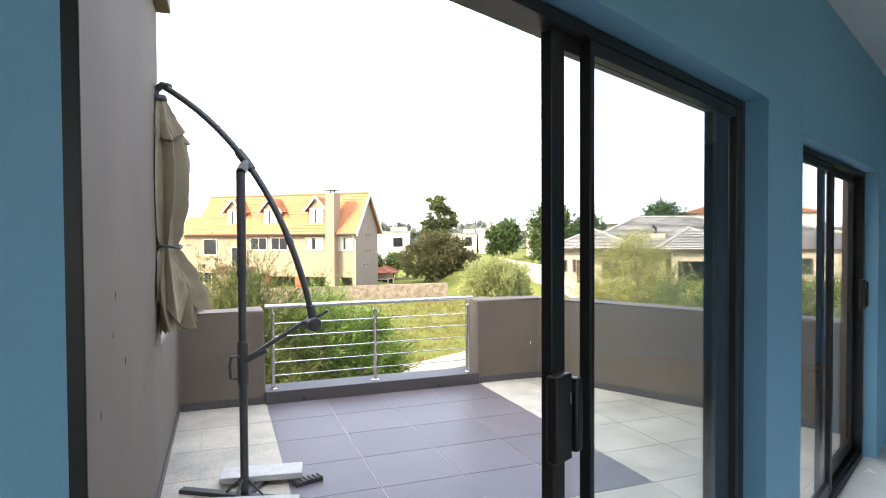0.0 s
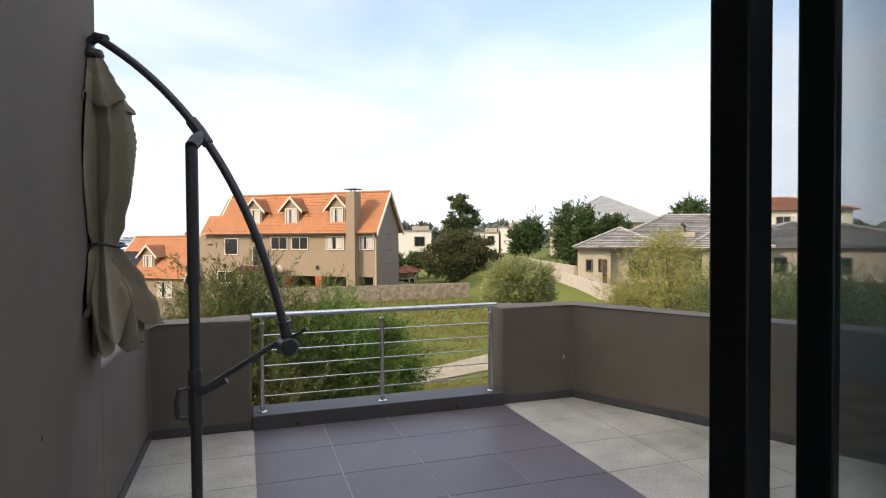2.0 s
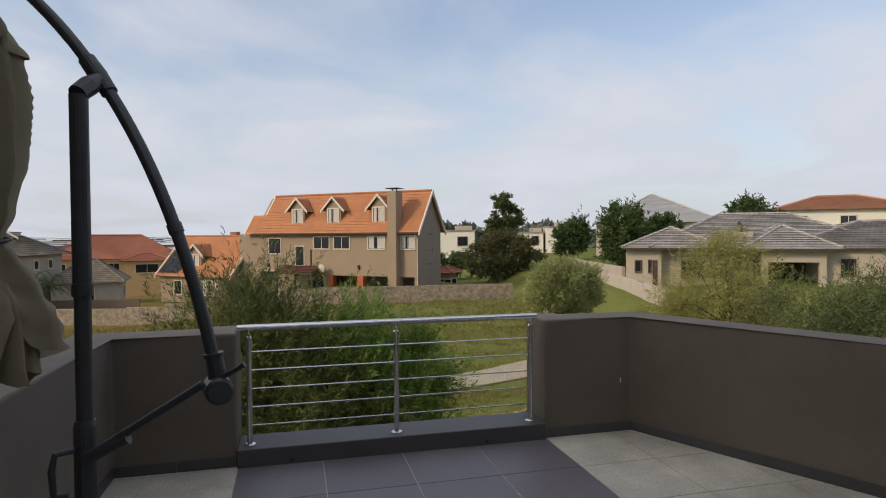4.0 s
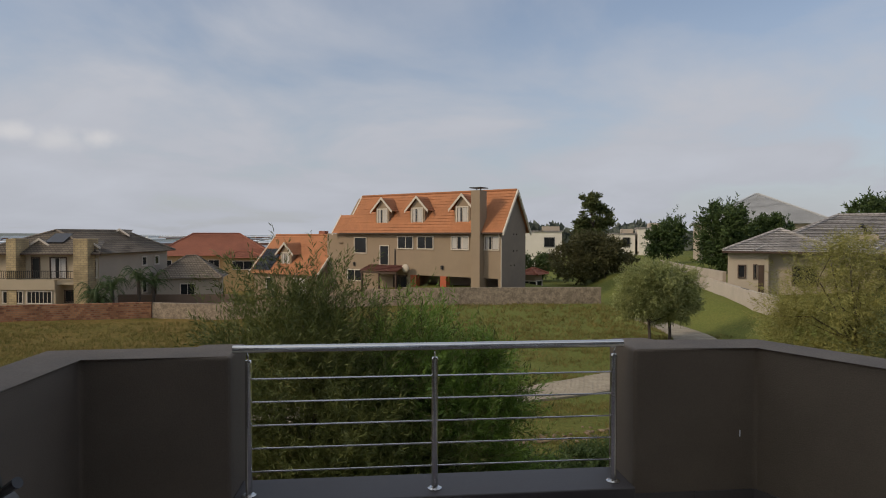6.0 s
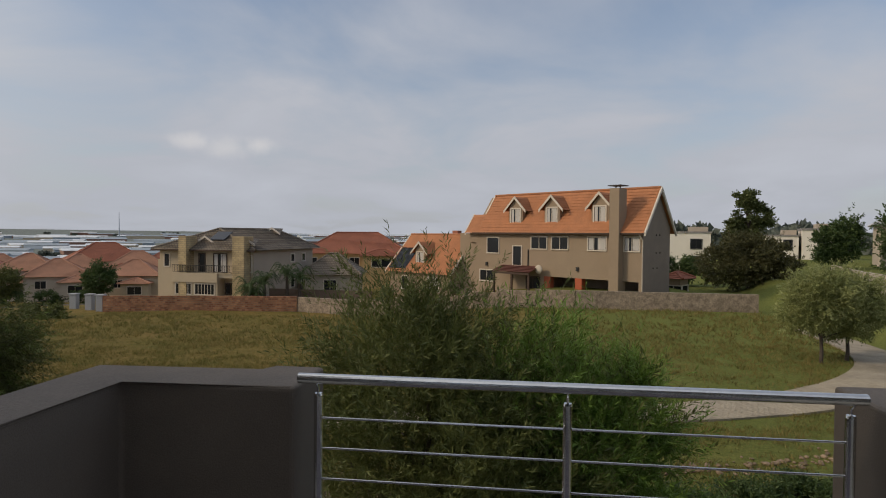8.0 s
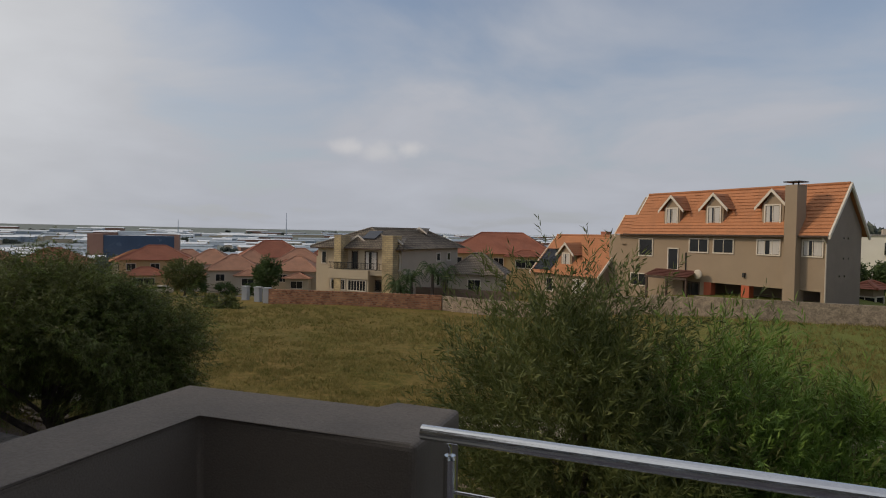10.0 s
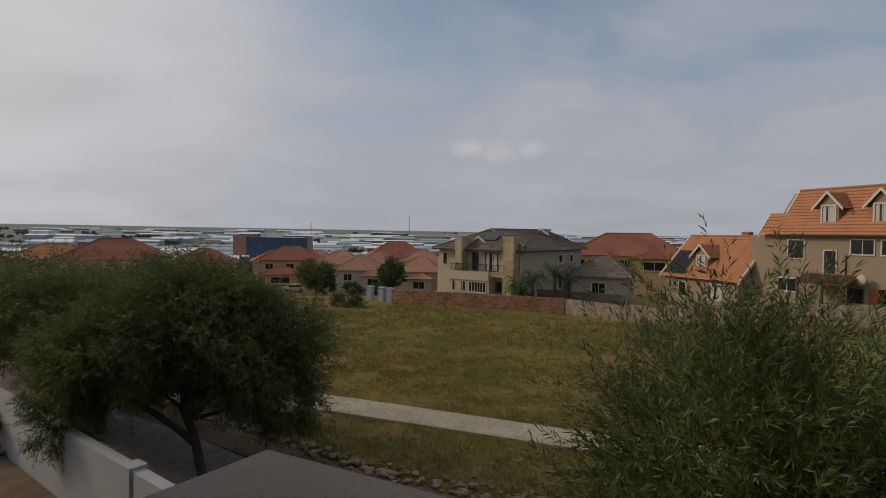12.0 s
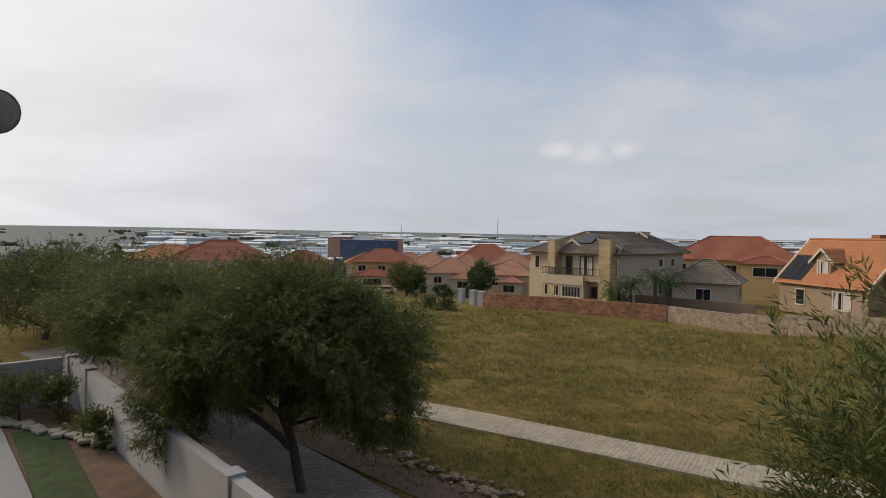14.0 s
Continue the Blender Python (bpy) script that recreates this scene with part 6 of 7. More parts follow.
# shade trees along the boundary wall
tree("shade_tree", "spreading grey-green shade tree leaning beside the boundary wall", (-10.0, 13.2, -3.85),
     [(-0.4, -0.2, 3.3, 1.9, 1.9, 1.1), (0.6, 1.0, 2.9, 1.35, 1.35, 1.1), (0.75, 1.3, 1.8, 0.85, 0.85, 0.8), (0.6, 0.4, 2.3, 0.9, 0.9, 0.6), (-1.3, -1.4, 2.8, 1.3, 1.2, 1.0), (-1.75, -1.9, 1.7, 0.6, 0.6, 0.75), (-0.5, -0.2, 4.1, 1.3, 1.3, 0.7), (-1.4, 0.9, 3.3, 1.7, 1.7, 1.1), (-2.6, -0.6, 2.7, 1.3, 1.3, 0.9), (0.1, 0.3, 3.7, 1.2, 1.2, 0.7)],
     23000, 0.1, 0.0072, 18, LEAF_TREE, [([(0.1, 0, -0.2), (-0.12, -0.1, 0.9), (-0.3, -0.3, 1.7), (0.3, 0.3, 2.6)], 0.11, 0.06), ([(-0.15, -0.15, 1.0), (-0.9, -0.9, 1.9), (-1.4, -1.5, 2.5)], 0.075, 0.045), ([(-0.25, -0.25, 1.5), (-0.7, 0.2, 2.3), (-1.2, 0.6, 3.0)], 0.07, 0.04)], 4, twig=0.36, shell=0.3, up=0.0, droop=0.8, limbs=40, clump=0.34, group="shade trees along the wall", crown2=(LEAF_TOP, 0.2))
tree("shade_tree", "spreading grey-green shade tree behind the boundary wall", (-14.8, 13.5, -3.85),
     [(-0.8, 0.8, 2.9, 2.6, 2.3, 1.35), (-3.0, 0.4, 2.9, 2.2, 2.0, 1.3), (1.0, 0.8, 2.5, 1.7, 1.6, 1.0), (-1.5, -0.6, 3.3, 1.9, 1.6, 0.8), (-4.8, 0.2, 2.7, 2.0, 2.0, 1.3), (2.3, 0.2, 2.9, 1.6, 1.5, 1.0), (0.4, -0.4, 2.2, 1.3, 1.2, 0.8)],
     26000, 0.11, 0.0085, 15, LEAF_TREE, [([(0, 0, -0.2), (0.05, 0.2, 1.0), (-0.1, 0.5, 2.2)], 0.14, 0.08), ([(0.0, 0.2, 1.0), (0.9, 0.4, 1.6), (1.5, 0.6, 2.3)], 0.08, 0.05)], 6, twig=0.38, shell=0.3, up=0.0, droop=0.8, limbs=30, clump=0.34, group="shade trees along the wall", crown2=(LEAF_TOP, 0.2))
tree("shade_tree", "dense dark shade tree at the corner of the yard", (-22.0, 15.5, -4.0),
     [(0, 0, 3.0, 2.8, 2.6, 1.6), (-2.6, 0.5, 2.9, 2.4, 2.2, 1.5), (1.8, 0.2, 2.7, 1.8, 1.8, 1.2)],
     8500, 0.12, 0.014, 11, LEAF_TREE, [([(0, 0, -0.2), (0.1, 0.2, 1.0), (0, 0.3, 2.2)], 0.16, 0.09)], 7, twig=0.45, shell=0.35, up=0.05, droop=0.6, limbs=18, clump=0.5, group="shade trees along the wall")
tree("shade_tree", "dense dark tree beyond the yard", (-33.0, 15.0, -4.4),
     [(0, 0, 3.1, 3.5, 3.0, 1.6), (-4, 2, 3.2, 3.2, 3.0, 1.6), (2.8, 3, 2.7, 2.4, 2.4, 1.4)],
     5000, 0.16, 0.024, 9, LEAF_TREE, [([(0, 0, -0.2), (0.1, 0.2, 1.0), (0, 0.3, 2.2)], 0.18, 0.1)], 17, twig=0.5, shell=0.4, up=0.1, limbs=12, clump=0.5)
# round tree pair beside the path
for (x, y, s, sd) in ((14.6, 31.5, 0.74, 9), (16.0, 32.2, 0.72, 10)):
    tree("round_tree", "round-headed silvery green tree beside the footpath", (x, y, ground_z(x, y)),
         [(0.2 * s, 0, 3.7 * s, 1.75 * s, 1.75 * s, 1.65 * s), (-0.6 * s, 0, 2.7 * s, 1.3 * s, 1.2 * s, 1.1 * s), (1.0 * s, 0.2, 2.6 * s, 1.3 * s, 1.1 * s, 1.1 * s)],
         4200, 0.12, 0.017, 13, LEAF_PALE, [([(0.1, 0, -0.2), (0.12, 0, 1.0), (0.1, 0, 2.4 * s)], 0.085, 0.05)], sd, twig=0.4, shell=0.45, up=0.4, limbs=12, clump=0.35, group="round trees by the path")
# willow and bushes on the east slope
tree("willow", "airy yellowing willow on the slope", (16.6, 20.6, ground_z(16.6, 20.6)),
     [(-0.3, 0.3, 3.4, 1.7, 1.7, 1.4), (-1.2, 1.0, 2.1, 1.2, 1.2, 1.3), (0.7, -0.5, 2.4, 1.3, 1.3, 1.3), (-0.1, 0.2, 4.6, 0.9, 0.9, 0.8), (-0.3, 0.2, 1.2, 1.7, 1.7, 0.9)],
     5600, 0.13, 0.009, 15, LEAF_YELLOW, [([(0, 0, -0.2), (0.1, 0, 1.2), (0, 0, 2.6)], 0.1, 0.05)], 12, twig=0.5, shell=0.3, up=0.3, droop=0.7, limbs=24, clump=0.5)
tree("shrub", "dense green shrub beyond the parapet", (13.4, 14.0, -3.6),
     [(0, 0, 2.6, 1.5, 1.5, 1.3), (1.3, -1.0, 2.7, 1.5, 1.5, 1.3), (0.2, -0.3, 1.2, 1.8, 1.8, 1.2)],
     4200, 0.1, 0.011, 12, LEAF_SHRUB, [([(0, 0, -0.2), (0.1, 0, 1.0), (0.2, 0, 2.4)], 0.1, 0.05)], 13, category="shrub", twig=0.4, shell=0.4, up=0.5, limbs=14, clump=0.5)
tree("shrub", "green shrub on the slope beside the house", (16.4, 14.2, -3.2),
     [(0, 0, 2.4, 1.6, 1.5, 1.3), (1.6, -1.4, 2.3, 1.7, 1.6, 1.3)],
     3000, 0.11, 0.012, 11, LEAF_SHRUB, [([(0, 0, -0.2), (0.1, 0, 1.0), (0.2, 0, 2.2)], 0.1, 0.05)], 14, category="shrub", twig=0.4, shell=0.4, up=0.5, limbs=10, clump=0.5)


for px, py, s_, sd in ((4.6, 15.4, 1.0, 61), (5.9, 15.9, 0.9, 62), (7.2, 16.6, 0.8, 63), (3.4, 14.9, 0.9, 64)):
    tree("ground_cover", "low dark green planting below the footpath", (px, py, ground_z(px, py)),
         [(0, 0, 0.25 * s_, 0.95 * s_, 0.75 * s_, 0.32 * s_), (0.6 * s_, 0.2, 0.2 * s_, 0.7 * s_, 0.6 * s_, 0.26 * s_)],
         900, 0.09, 0.014, 8, LEAF_DARK, [([(0, 0, -0.1), (0.03, 0, 0.12), (0, 0, 0.25)], 0.03, 0.015)], sd, category="shrub", twig=0.22, shell=0.2, up=0.6, limbs=8, clump=0.5, group="planting below the footpath")


def far_tree(name, label, x, y, zb, blobs, count, material, seed, leaf=0.3, width=0.062, trunk=2.5, shell=0.45, up=0.3, clump=0.38):
    return tree(name, label, (x, y, zb), blobs, int(count * 1.7), leaf, width, 8, material, [([(0, 0, -0.4), (0.05, 0, trunk * 0.5), (0, 0, trunk)], 0.2, 0.1)], seed, twig=0.55, shell=shell, up=up, limbs=10, clump=clump)


far_tree("tall_tree", "tall open-crowned tree in separate leaf tiers", 25.3, 69.5, -3.8, [(-0.2, 0, 5.6, 1.9, 1.6, 0.9), (0.2, 0, 7.0, 1.3, 1.2, 0.8), (1.9, 0, 7.6, 0.75, 0.7, 0.75), (-1.5, 0, 6.6, 0.8, 0.7, 0.45), (-0.6, 0, 8.3, 0.8, 0.8, 0.6), (-0.7, 0, 9.5, 0.55, 0.6, 0.4), (0.4, 0, 9.6, 0.7, 0.6, 0.3), (0.9, 0, 8.6, 0.5, 0.5, 0.3)], 900, LEAF_SHRUB, 31, 0.28, 0.07, trunk=9.0, clump=0.42, shell=0.3)
far_tree("bushy_tree", "broad dark brownish bushy tree under a taller one", 24.4, 66.5, -3.8, [(0.0, 0, 3.0, 3.2, 2.6, 2.3), (-2.4, 0, 2.4, 2.0, 2.0, 1.9), (2.8, 0, 2.2, 1.8, 1.8, 1.8), (1.0, 0, 4.3, 2.0, 1.8, 1.1), (-1.4, 0, 4.4, 1.6, 1.6, 1.1)], 2300, mat_leaf("brownish_green_leaves", (0.05, 0.055, 0.022), (0.14, 0.135, 0.06)), 30, 0.26, 0.055, trunk=3.0, clump=0.42)
far_tree("evergreen_tree", "dark round evergreen tree", 36.6, 74.0, -3.2, [(0, 0, 4.6, 2.3, 2.3, 2.3), (0.6, 0, 6.0, 1.3, 1.3, 1.1), (-1.2, 0, 4.0, 1.4, 1.4, 1.6)], 1000, LEAF_DARK, 32, trunk=3.5)
far_tree("evergreen_tree", "dark round evergreen tree over the garden wall", 32.8, 55.6, -2.4, [(0, 0, 4.4, 2.0, 2.0, 2.4), (0.4, 0, 5.8, 1.2, 1.2, 1.1), (0.2, 0, 2.4, 1.6, 1.6, 1.6)], 1200, LEAF_DARK, 33, trunk=3.0)
far_tree("evergreen_tree", "lower dark evergreen beside a taller one", 37.5, 57.5, -2.2, [(0, 0, 3.6, 1.8, 1.8, 1.6), (1.8, 0, 4.2, 1.5, 1.5, 1.4)], 800, LEAF_DARK, 34, trunk=2.5)
far_tree("evergreen_tree", "dark evergreen behind the grey roof", 41.0, 47.4, -2.0, [(0, 0, 4.6, 2.0, 2.0, 1.8), (1.8, -1, 3.9, 1.2, 1.2, 1.0)], 800, LEAF_DARK, 35, trunk=3.0)
far_tree("shrub", "bushes in front of the white houses", 18.5, 72.0, -3.8, [(0, 0, 1.8, 2.2, 1.6, 1.6), (2.5, 1.0, 1.6, 1.8, 1.6, 1.5)], 600, LEAF_DARK, 36, trunk=1.2)
far_tree("round_tree", "round grey-green tree beside the road", -72.7, 81.0, -9.0, [(0, 0, 3.3, 3.0, 3.0, 2.3)], 900, LEAF_TREE, 37, trunk=2.0, shell=0.6)
far_tree("round_tree", "dark reddish garden tree by the salmon roofs", -60.0, 85.3, -8.8, [(0, 0, 3.4, 2.0, 2.0, 2.4)], 700, LEAF_DARK, 38, trunk=2.0)
far_tree("shrub", "low green scrub in the field", -36.5, 48.0, -5.5, [(0, 0, 0.45, 1.7, 1.0, 0.5), (1.2, 0.4, 0.4, 1.2, 0.8, 0.4)], 300, LEAF_TREE, 39, 0.25, 0.05, 0.3)
far_tree("conifer", "slim dark conifer by the warehouse", -101, 44, -8.5, [(0, 0, 3.5, 0.9, 0.9, 3.0), (0, 0, 6.4, 0.5, 0.5, 1.6)], 400, LEAF_DARK, 40, trunk=3)
far_tree("shrub", "garden hedge by the road", -66.5, 83.5, -9.2, [(0, 0, 1.0, 1.6, 1.2, 1.0), (4, 2, 0.9, 1.4, 1.2, 0.9), (-4, -2, 1.0, 1.4, 1.2, 0.9)], 500, LEAF_DARK, 41, trunk=0.6)


def palm(x, y, h, seed):
    rng = random.Random(seed)
    z = ground_z(x, y)
    p = thing("palm", "young feathery palm in front of the cream house", "palm", (x, y, z), rng.uniform(0, 360), group="palms by the cream house")
    part("trunk", tubed([(0, 0, -0.3), (0.05, 0, h * 0.5), (0, 0, h)], [0.2, 0.17, 0.15], 9), BARK, p)
    for i in range(26):
        an = 2 * math.pi * i / 13 + rng.uniform(-0.15, 0.15)
        rise, reach = rng.uniform(0.2, 2.2), rng.uniform(1.3, 2.0)
        bm = bmesh.new()
        pts = []
        for k in range(9):
            t = k / 8
            pts.append(Vector((math.cos(an) * reach * t, math.sin(an) * reach * t, h + rise * math.sin(t * 2.4) * 0.8 - 0.9 * t * t)))
        tube(bm, pts, [0.02] * 8 + [0.006], 4)
        sd = Vector((-math.sin(an), math.cos(an), 0))
        for k in range(1, 9):
            for sg in (-1, 1):
                for q in (0, 0.5):
                    b = pts[k - 1].lerp(pts[k], q)
                    e = b + sd * sg * 0.42 * (1 - 0.5 * k / 8) + (pts[k] - pts[k - 1]).normalized() * 0.2 - Vector((0, 0, 0.16))
                    w = (pts[k] - pts[k - 1]).normalized() * 0.035
                    bm.faces.new([bm.verts.new(v) for v in (b - w, b + w, e)])
        part("frond", bm, LEAF_DARK, p)


for x, y, h, sd in ((-26.0, 62.8, 1.4, 1), (-24.6, 63.4, 2.0, 2), (-22.6, 64.6, 2.8, 3), (-21.6, 65.6, 2.4, 4), (-25.2, 62.2, 0.9, 5)):
    palm(x, y, h, sd)


def yard_plant(x, y, s, seed, label, material=LEAF_TREE):
    tree("yard_shrub", label, (x, y, -3.66), [(0, 0, 0.8 * s, 0.55 * s, 0.55 * s, 0.6 * s)], 220, 0.12, 0.02, 8, material, [([(0, 0, -0.1), (0.03, 0, 0.4 * s), (0, 0, 0.9 * s)], 0.03, 0.012)], seed, category="shrub", twig=0.35, shell=0.2, up=0.8, limbs=8, clump=0.6)


yard_plant(-19.0, 10.6, 1.0, 51, "thin leafy shrub by the yard wall")
yard_plant(-18.2, 11.3, 0.7, 52, "low leafy shrub by the yard wall")
yard_plant(-15.4, 11.3, 0.45, 53, "small withered shrub in bare soil", LEAF_OLIVE)
yard_plant(-19.8, 9.6, 1.7, 54, "tall thin shrub by the yard wall")


PATH_STONE = mat("dusty_edging_stone", (0.3, 0.28, 0.25), 0.9, 0.2, 5.0, 0.4)


def edging_stones():
    rng = random.Random(3)
    for i in range(14):
        k = i / 13
        x, y = -19.3 + 4.2 * k, 10.15 + 1.2 * k + rng.uniform(-0.15, 0.15)
        s = thing("edging_stone", "flat pale edging stone beside the lawn", "stone", (x, y, -3.62), rng.uniform(0, 180), group="lawn edging stones")
        part("stone_body", boxed(-0.22, 0.22, -0.14, 0.14, 0, 0.1, pose(0, 0, 0, rng.uniform(-4, 4), rng.uniform(-4, 4), 0), 0.03), PATH_STONE, s)


edging_stones()


def far_woods():
    """Dark tree clumps scattered over the plain, one joined mass."""
    rng = np.random.default_rng(77)
    bl = []
    for i in range(260):
        d, an = 150 + 2300 * rng.random() ** 1.3, math.radians(rng.uniform(-84, 60))
        x, y = d * math.sin(an), d * math.cos(an)
        if d < 400 and an > -0.5 and an < 0.2:
            continue
        for k in range(3):
            bl.append((x + rng.normal() * 8, y + rng.normal() * 8, ground_z(x, y) + rng.uniform(1.0, 2.6), rng.uniform(3, 7), rng.uniform(3, 7), rng.uniform(1.5, 3.0)))
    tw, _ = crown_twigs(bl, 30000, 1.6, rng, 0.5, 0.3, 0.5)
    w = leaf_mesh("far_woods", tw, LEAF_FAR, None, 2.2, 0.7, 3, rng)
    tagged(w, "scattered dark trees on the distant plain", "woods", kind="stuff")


far_woods()

# ---- tiles: each a piece of its floor ----
def tile_floor(name, bed, outline, x0, y0, size, gap, pick, ang=0.0, origin=(0, 0), z=0.0, thick=0.012):
    """Square tiles clipped to an outline; pick(x, y) gives the material of the tile centred there."""
    ca, sa = math.cos(radians(ang)), math.sin(radians(ang))
    shared = {}
    xs = [p[0] for p in outline]
    ys = [p[1] for p in outline]
    R = int((max(max(xs) - min(xs), max(ys) - min(ys)) * 1.6) / size) + 2
    for i in range(-R, R):
        for j in range(-R, R):
            u0, v0 = x0 + i * size, y0 + j * size
            cs = [(u0 + gap, v0 + gap), (u0 + size - gap, v0 + gap), (u0 + size - gap, v0 + size - gap), (u0 + gap, v0 + size - gap)]
            cs = [(origin[0] + u * ca - v * sa, origin[1] + u * sa + v * ca) for u, v in cs]
            cl = clip_poly(cs, outline)
            if not cl:
                continue
            cx, cy = sum(p[0] for p in cs) / 4, sum(p[1] for p in cs) / 4
            m_ = pick(cx, cy)
            whole = len(cl) == 4 and all(math.dist(a, b) < 1e-4 for a, b in zip(sorted(cl), sorted(cs)))
            key = (m_.name, ang)
            if whole and key in shared:
                me = shared[key]
            else:
                bm = prism(bmesh.new(), [(p[0] - cx, p[1] - cy) for p in cl], z - thick, z)
                me = bpy.data.meshes.new("tile")
                bm.to_mesh(me)
                bm.free()
                me.materials.append(m_)
                if whole:
                    shared[key] = me
            ob = new("tile", me)
            ob.parent = bed
            ob.location = (cx, cy, 0)


far_c = RC + PR * 3.16
BAL = [(LX, at_door(-1.1, 0.11)[1] + 0.02), at_door(-1.1, 0.11), at_door(4.55, 0.11), (far_c.x, far_c.y), (RC.x, RC.y), (LX, FY)]
tile_floor("balcony", bpy.data.objects["balcony_slab"], BAL, 0.61, FY - 0.038, 0.585, 0.0035, lambda x, y: TILE_DARK if 0.61 < x < 2.95 and y > 3.27 else TILE_LIGHT)
ROOM = [(-1.6, -2.2), (5.5, -1.5), at_door(5.0, -0.004), at_door(-1.25, -0.004), (-1.6, -0.3)]
tile_floor("room", bpy.data.objects["floor_indoor"], ROOM, 0, 0, 0.5, 0.002, lambda x, y: FLOOR_IN, 26.5, (DP.x, DP.y))


def skirting(parent, a, b, nx, ny, h=0.075, L=0.5):
    d = Vector((b[0] - a[0], b[1] - a[1]))
    n = max(1, round(d.length / L))
    ang = math.degrees(math.atan2(d.y, d.x))
    for i in range(n):
        p = Vector(a) + d * (i / n)
        ob = part("skirting_tile", boxed(0.002, d.length / n - 0.002, 0.0, 0.011, 0.001, h), TILE_SKIRT, parent)
        ob.matrix_basis = pose(p.x, p.y, 0, 0, 0, ang)


sk = structure("baseboard", boxed(LX + 0.001, LX + 0.006, 1.2, FY - 0.01, 0.0, 0.07), TILE_SKIRT, "row of dark skirting tiles at the foot of the walls", "skirting")
skirting(sk, (LX + 0.012, 1.2), (LX + 0.012, FY - 0.002), 1, 0)
skirting(sk, (0.598, FY - 0.001), (LX + 0.014, FY - 0.001), 0, -1)
skirting(sk, (RC.x, FY - 0.001), (2.952, FY - 0.001), 0, -1)
skirting(sk, (far_c.x, far_c.y), (RC.x, RC.y), -1, 0)


# ---- grass tufts and pavers ----
def line_clear(x, y, name, extra):
    """How far points stand outside a paved ribbon."""
    fine, ws, _ = RIBBONS[name]
    P = np.array([(p.x, p.y) for p in fine])
    d = np.sqrt((x[:, None] - P[None, :, 0]) ** 2 + (y[:, None] - P[None, :, 1]) ** 2)
    return (d - np.array(ws)[None, :] / 2).min(1) > extra


def grass_tufts():
    """Dry grass in tufts over the near field, blade by blade, one joined mass."""
    rng = np.random.default_rng(5)
    xs, ys, hs = [], [], []
    for n, x0, x1, y0, y1, h in ((34000, -16, 13, 14.6, 25, 0.075), (20000, -24, 20, 25, 36, 0.1), (14000, -34, 19, 36, 53, 0.15)):
        x, y = rng.uniform(x0, x1, n), rng.uniform(y0, y1, n)
        keep = np.array([noise.noise((a * 0.7, b * 0.7, 1.0)) + noise.noise((a * 0.17, b * 0.17, 4.0)) * 0.8 + r > -0.1 for a, b, r in zip(x, y, rng.normal(size=n) * 0.3)])
        x, y = x[keep], y[keep]
        for nm, e in (("footpath", 0.02), ("paved_strip", 0.15)):
            k = line_clear(x, y, nm, e)
            x, y = x[k], y[k]
        xs.append(x); ys.append(y); hs.append(np.full(len(x), h))
    x, y, h = np.concatenate(xs), np.concatenate(ys), np.concatenate(hs)
    z = np.array([ground_z(a, b) + noise.noise((a * 0.13, b * 0.13, 0)) * 0.12 + noise.noise((a * 0.5, b * 0.5, 3)) * 0.02 for a, b in zip(x, y)])
    per = 5
    n = len(x) * per
    base = np.repeat(np.stack([x, y, z - 0.03], 1), per, 0) + np.concatenate([rng.normal(size=(n, 2)) * 0.045, np.zeros((n, 1))], 1)
    hh = np.repeat(h, per)[:, None] * rng.uniform(0.5, 1.7, (n, 1))
    an = rng.uniform(0, 2 * math.pi, n)
    w = np.stack([np.cos(an), np.sin(an), np.zeros(n)], 1) * hh * 0.13
    tip = base + np.concatenate([rng.normal(size=(n, 2)) * hh * 0.55, hh + 0.03], 1)
    v = np.stack([base - w, base + w, tip], 1).reshape(-1, 3)
    me = bpy.data.meshes.new("grass_tufts")
    me.vertices.add(n * 3)
    me.vertices.foreach_set("co", v.astype(np.float32).ravel())
    me.loops.add(n * 3)
    me.loops.foreach_set("vertex_index", np.arange(n * 3, dtype=np.int32))
    me.polygons.add(n)
    me.polygons.foreach_set("loop_start", np.arange(0, n * 3, 3, dtype=np.int32))
    me.update(calc_edges=True)
    me.materials.append(GRASS_BLADE)
    tagged(new("grass_tufts", me), "dry brown and green grass tufts over the field", "grass", kind="stuff")


grass_tufts()


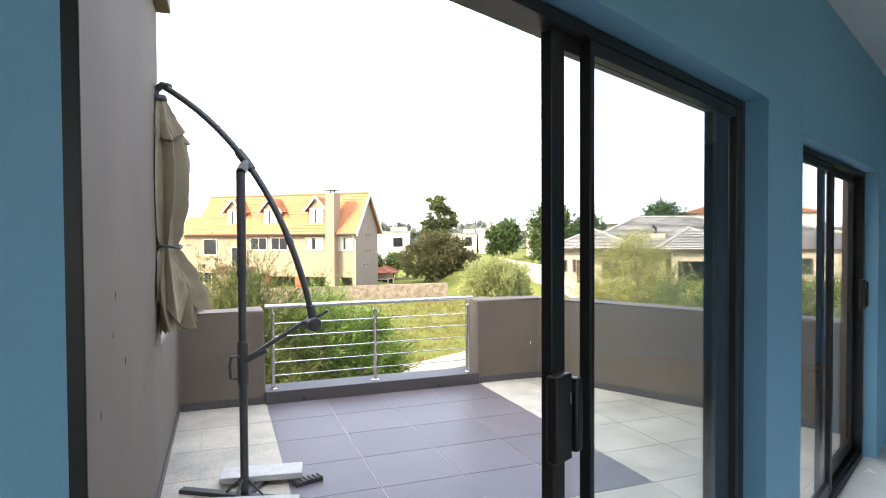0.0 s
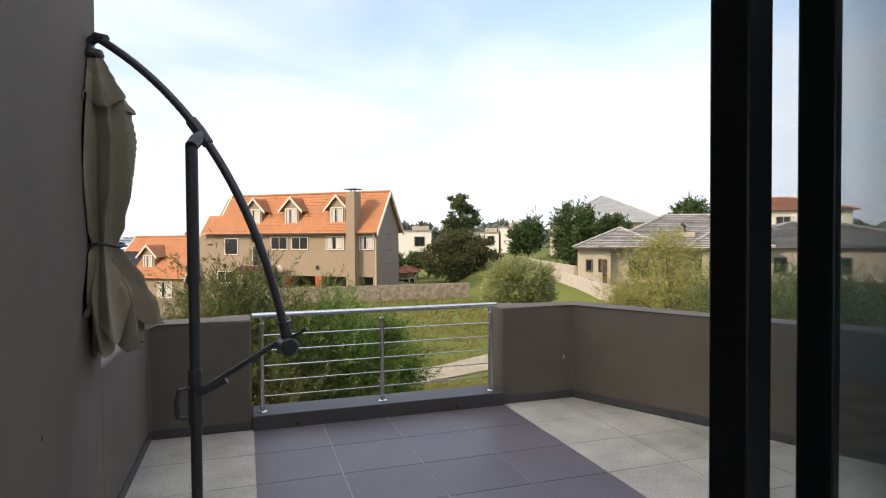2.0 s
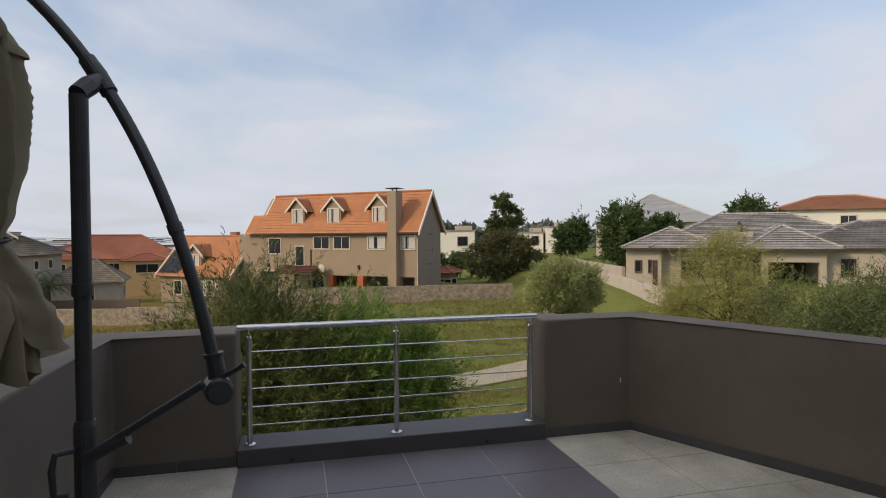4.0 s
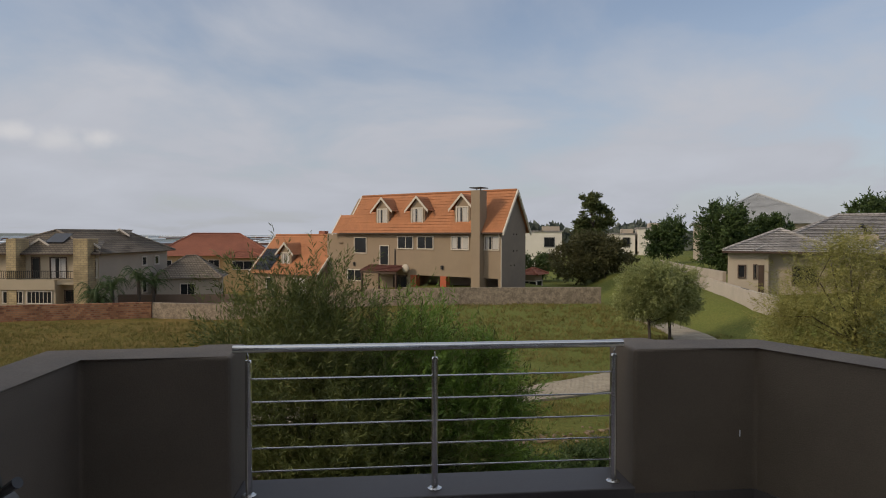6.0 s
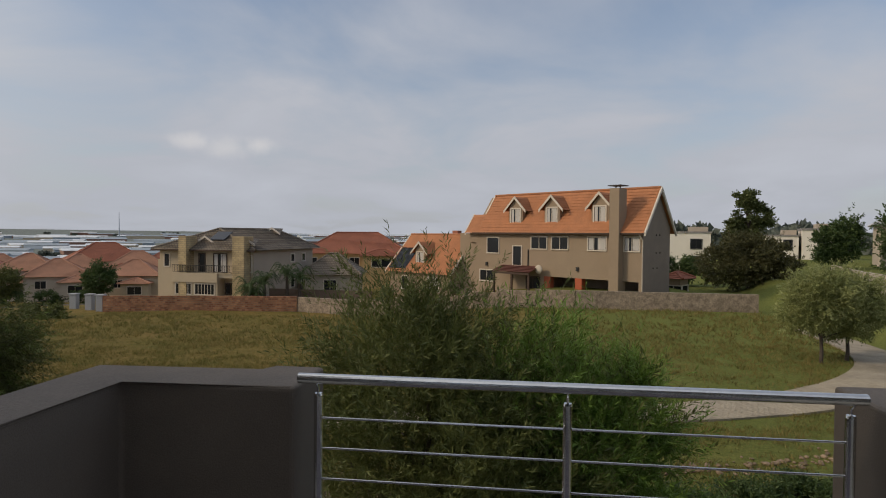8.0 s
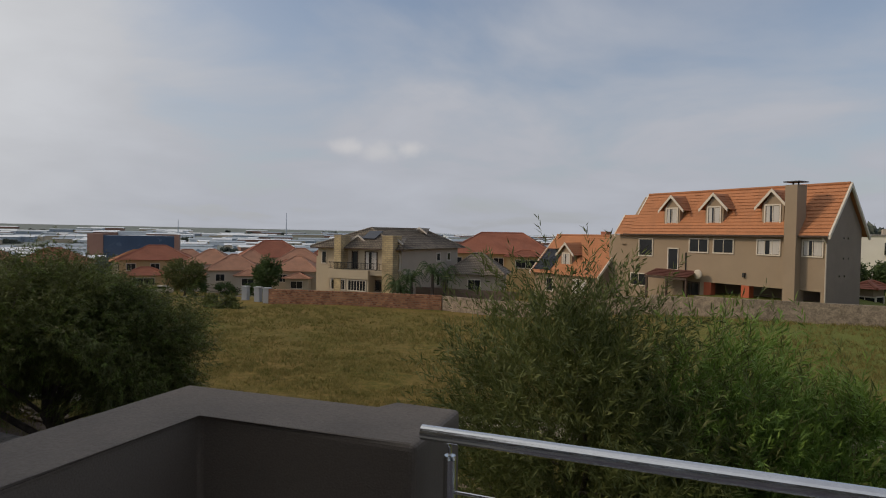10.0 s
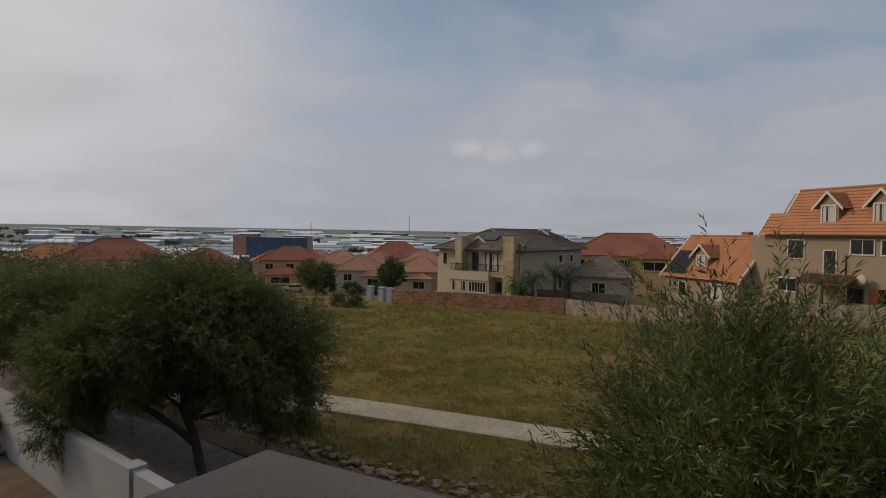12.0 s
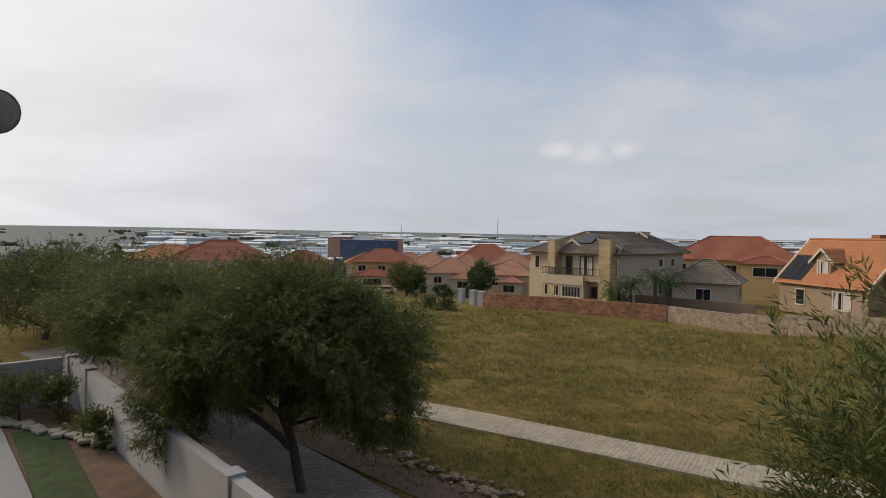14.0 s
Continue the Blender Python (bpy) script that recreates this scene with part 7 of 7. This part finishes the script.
def pavers(name, material, x_lo, x_hi, own_lo, own_hi, long=0.22, wide=0.11, gap=0.007):
    """Pavers in running bond along a ribbon: those of one stretch singly, the rest joined."""
    fine, ws, lift = RIBBONS[name]
    road = bpy.data.objects[name]
    rng = random.Random(name)
    a, b = long / 2 - gap / 2, wide / 2 - gap / 2
    corners = [(-a, -b), (a, -b), (a, b), (-a, b)]
    unit = bpy.data.meshes.new("paver")
    shape = [(x, y, 0.0) for x, y in corners] + [(x * 0.97, y * 0.95, 0.007) for x, y in corners]
    faces = [(4, 5, 6, 7)] + [(i, (i + 1) % 4, 4 + (i + 1) % 4, 4 + i) for i in range(4)]
    unit.from_pydata(shape, [], faces)
    unit.materials.append(material)
    verts, quads = [], []
    run, row, singles = 0.0, 0, 0
    for i in range(len(fine) - 1):
        p, q = fine[i], fine[i + 1]
        L = (q - p).length
        d = (q - p) / L
        side = Vector((-d.y, d.x))
        ang = math.atan2(side.y, side.x)
        while run < L:
            c = p + d * run
            w = ws[i] + (ws[i + 1] - ws[i]) * run / L
            run += wide
            row += 1
            if not x_lo < c.x < x_hi:
                continue
            n = int(w / long)
            for k in range(n):
                o = (k - (n - 1) / 2 + (0.25 if row % 2 else -0.25)) * long
                m = c + side * o
                z = ground_z(m.x, m.y) + noise.noise((m.x * 0.13, m.y * 0.13, 0)) * 0.12 + lift + 0.03 + rng.uniform(-0.003, 0.004)
                M = Matrix.Translation((m.x, m.y, z)) @ Euler((rng.gauss(0, 0.012), rng.gauss(0, 0.012), ang)).to_matrix().to_4x4()
                if own_lo < c.x < own_hi and singles < 300:
                    ob = new("paver", unit)
                    ob.parent = road
                    ob.matrix_basis = M
                    singles += 1
                else:
                    s = len(verts)
                    verts += [M @ Vector(t) for t in shape]
                    quads += [tuple(s + t for t in f) for f in faces]
        run -= L
    me = bpy.data.meshes.new("paving")
    me.from_pydata(verts, [], quads)
    me.materials.append(material)
    ob = new("paving", me)
    ob.parent = road
    tagged(ob, "weathered pavers in running bond", "", kind="stuff")


pavers("footpath", PAVER_PALE, -20, 15, -8.6, -3.2)
pavers("paved_strip", PAVER_DULL, -22, -4.0, -11.6, -7.8)
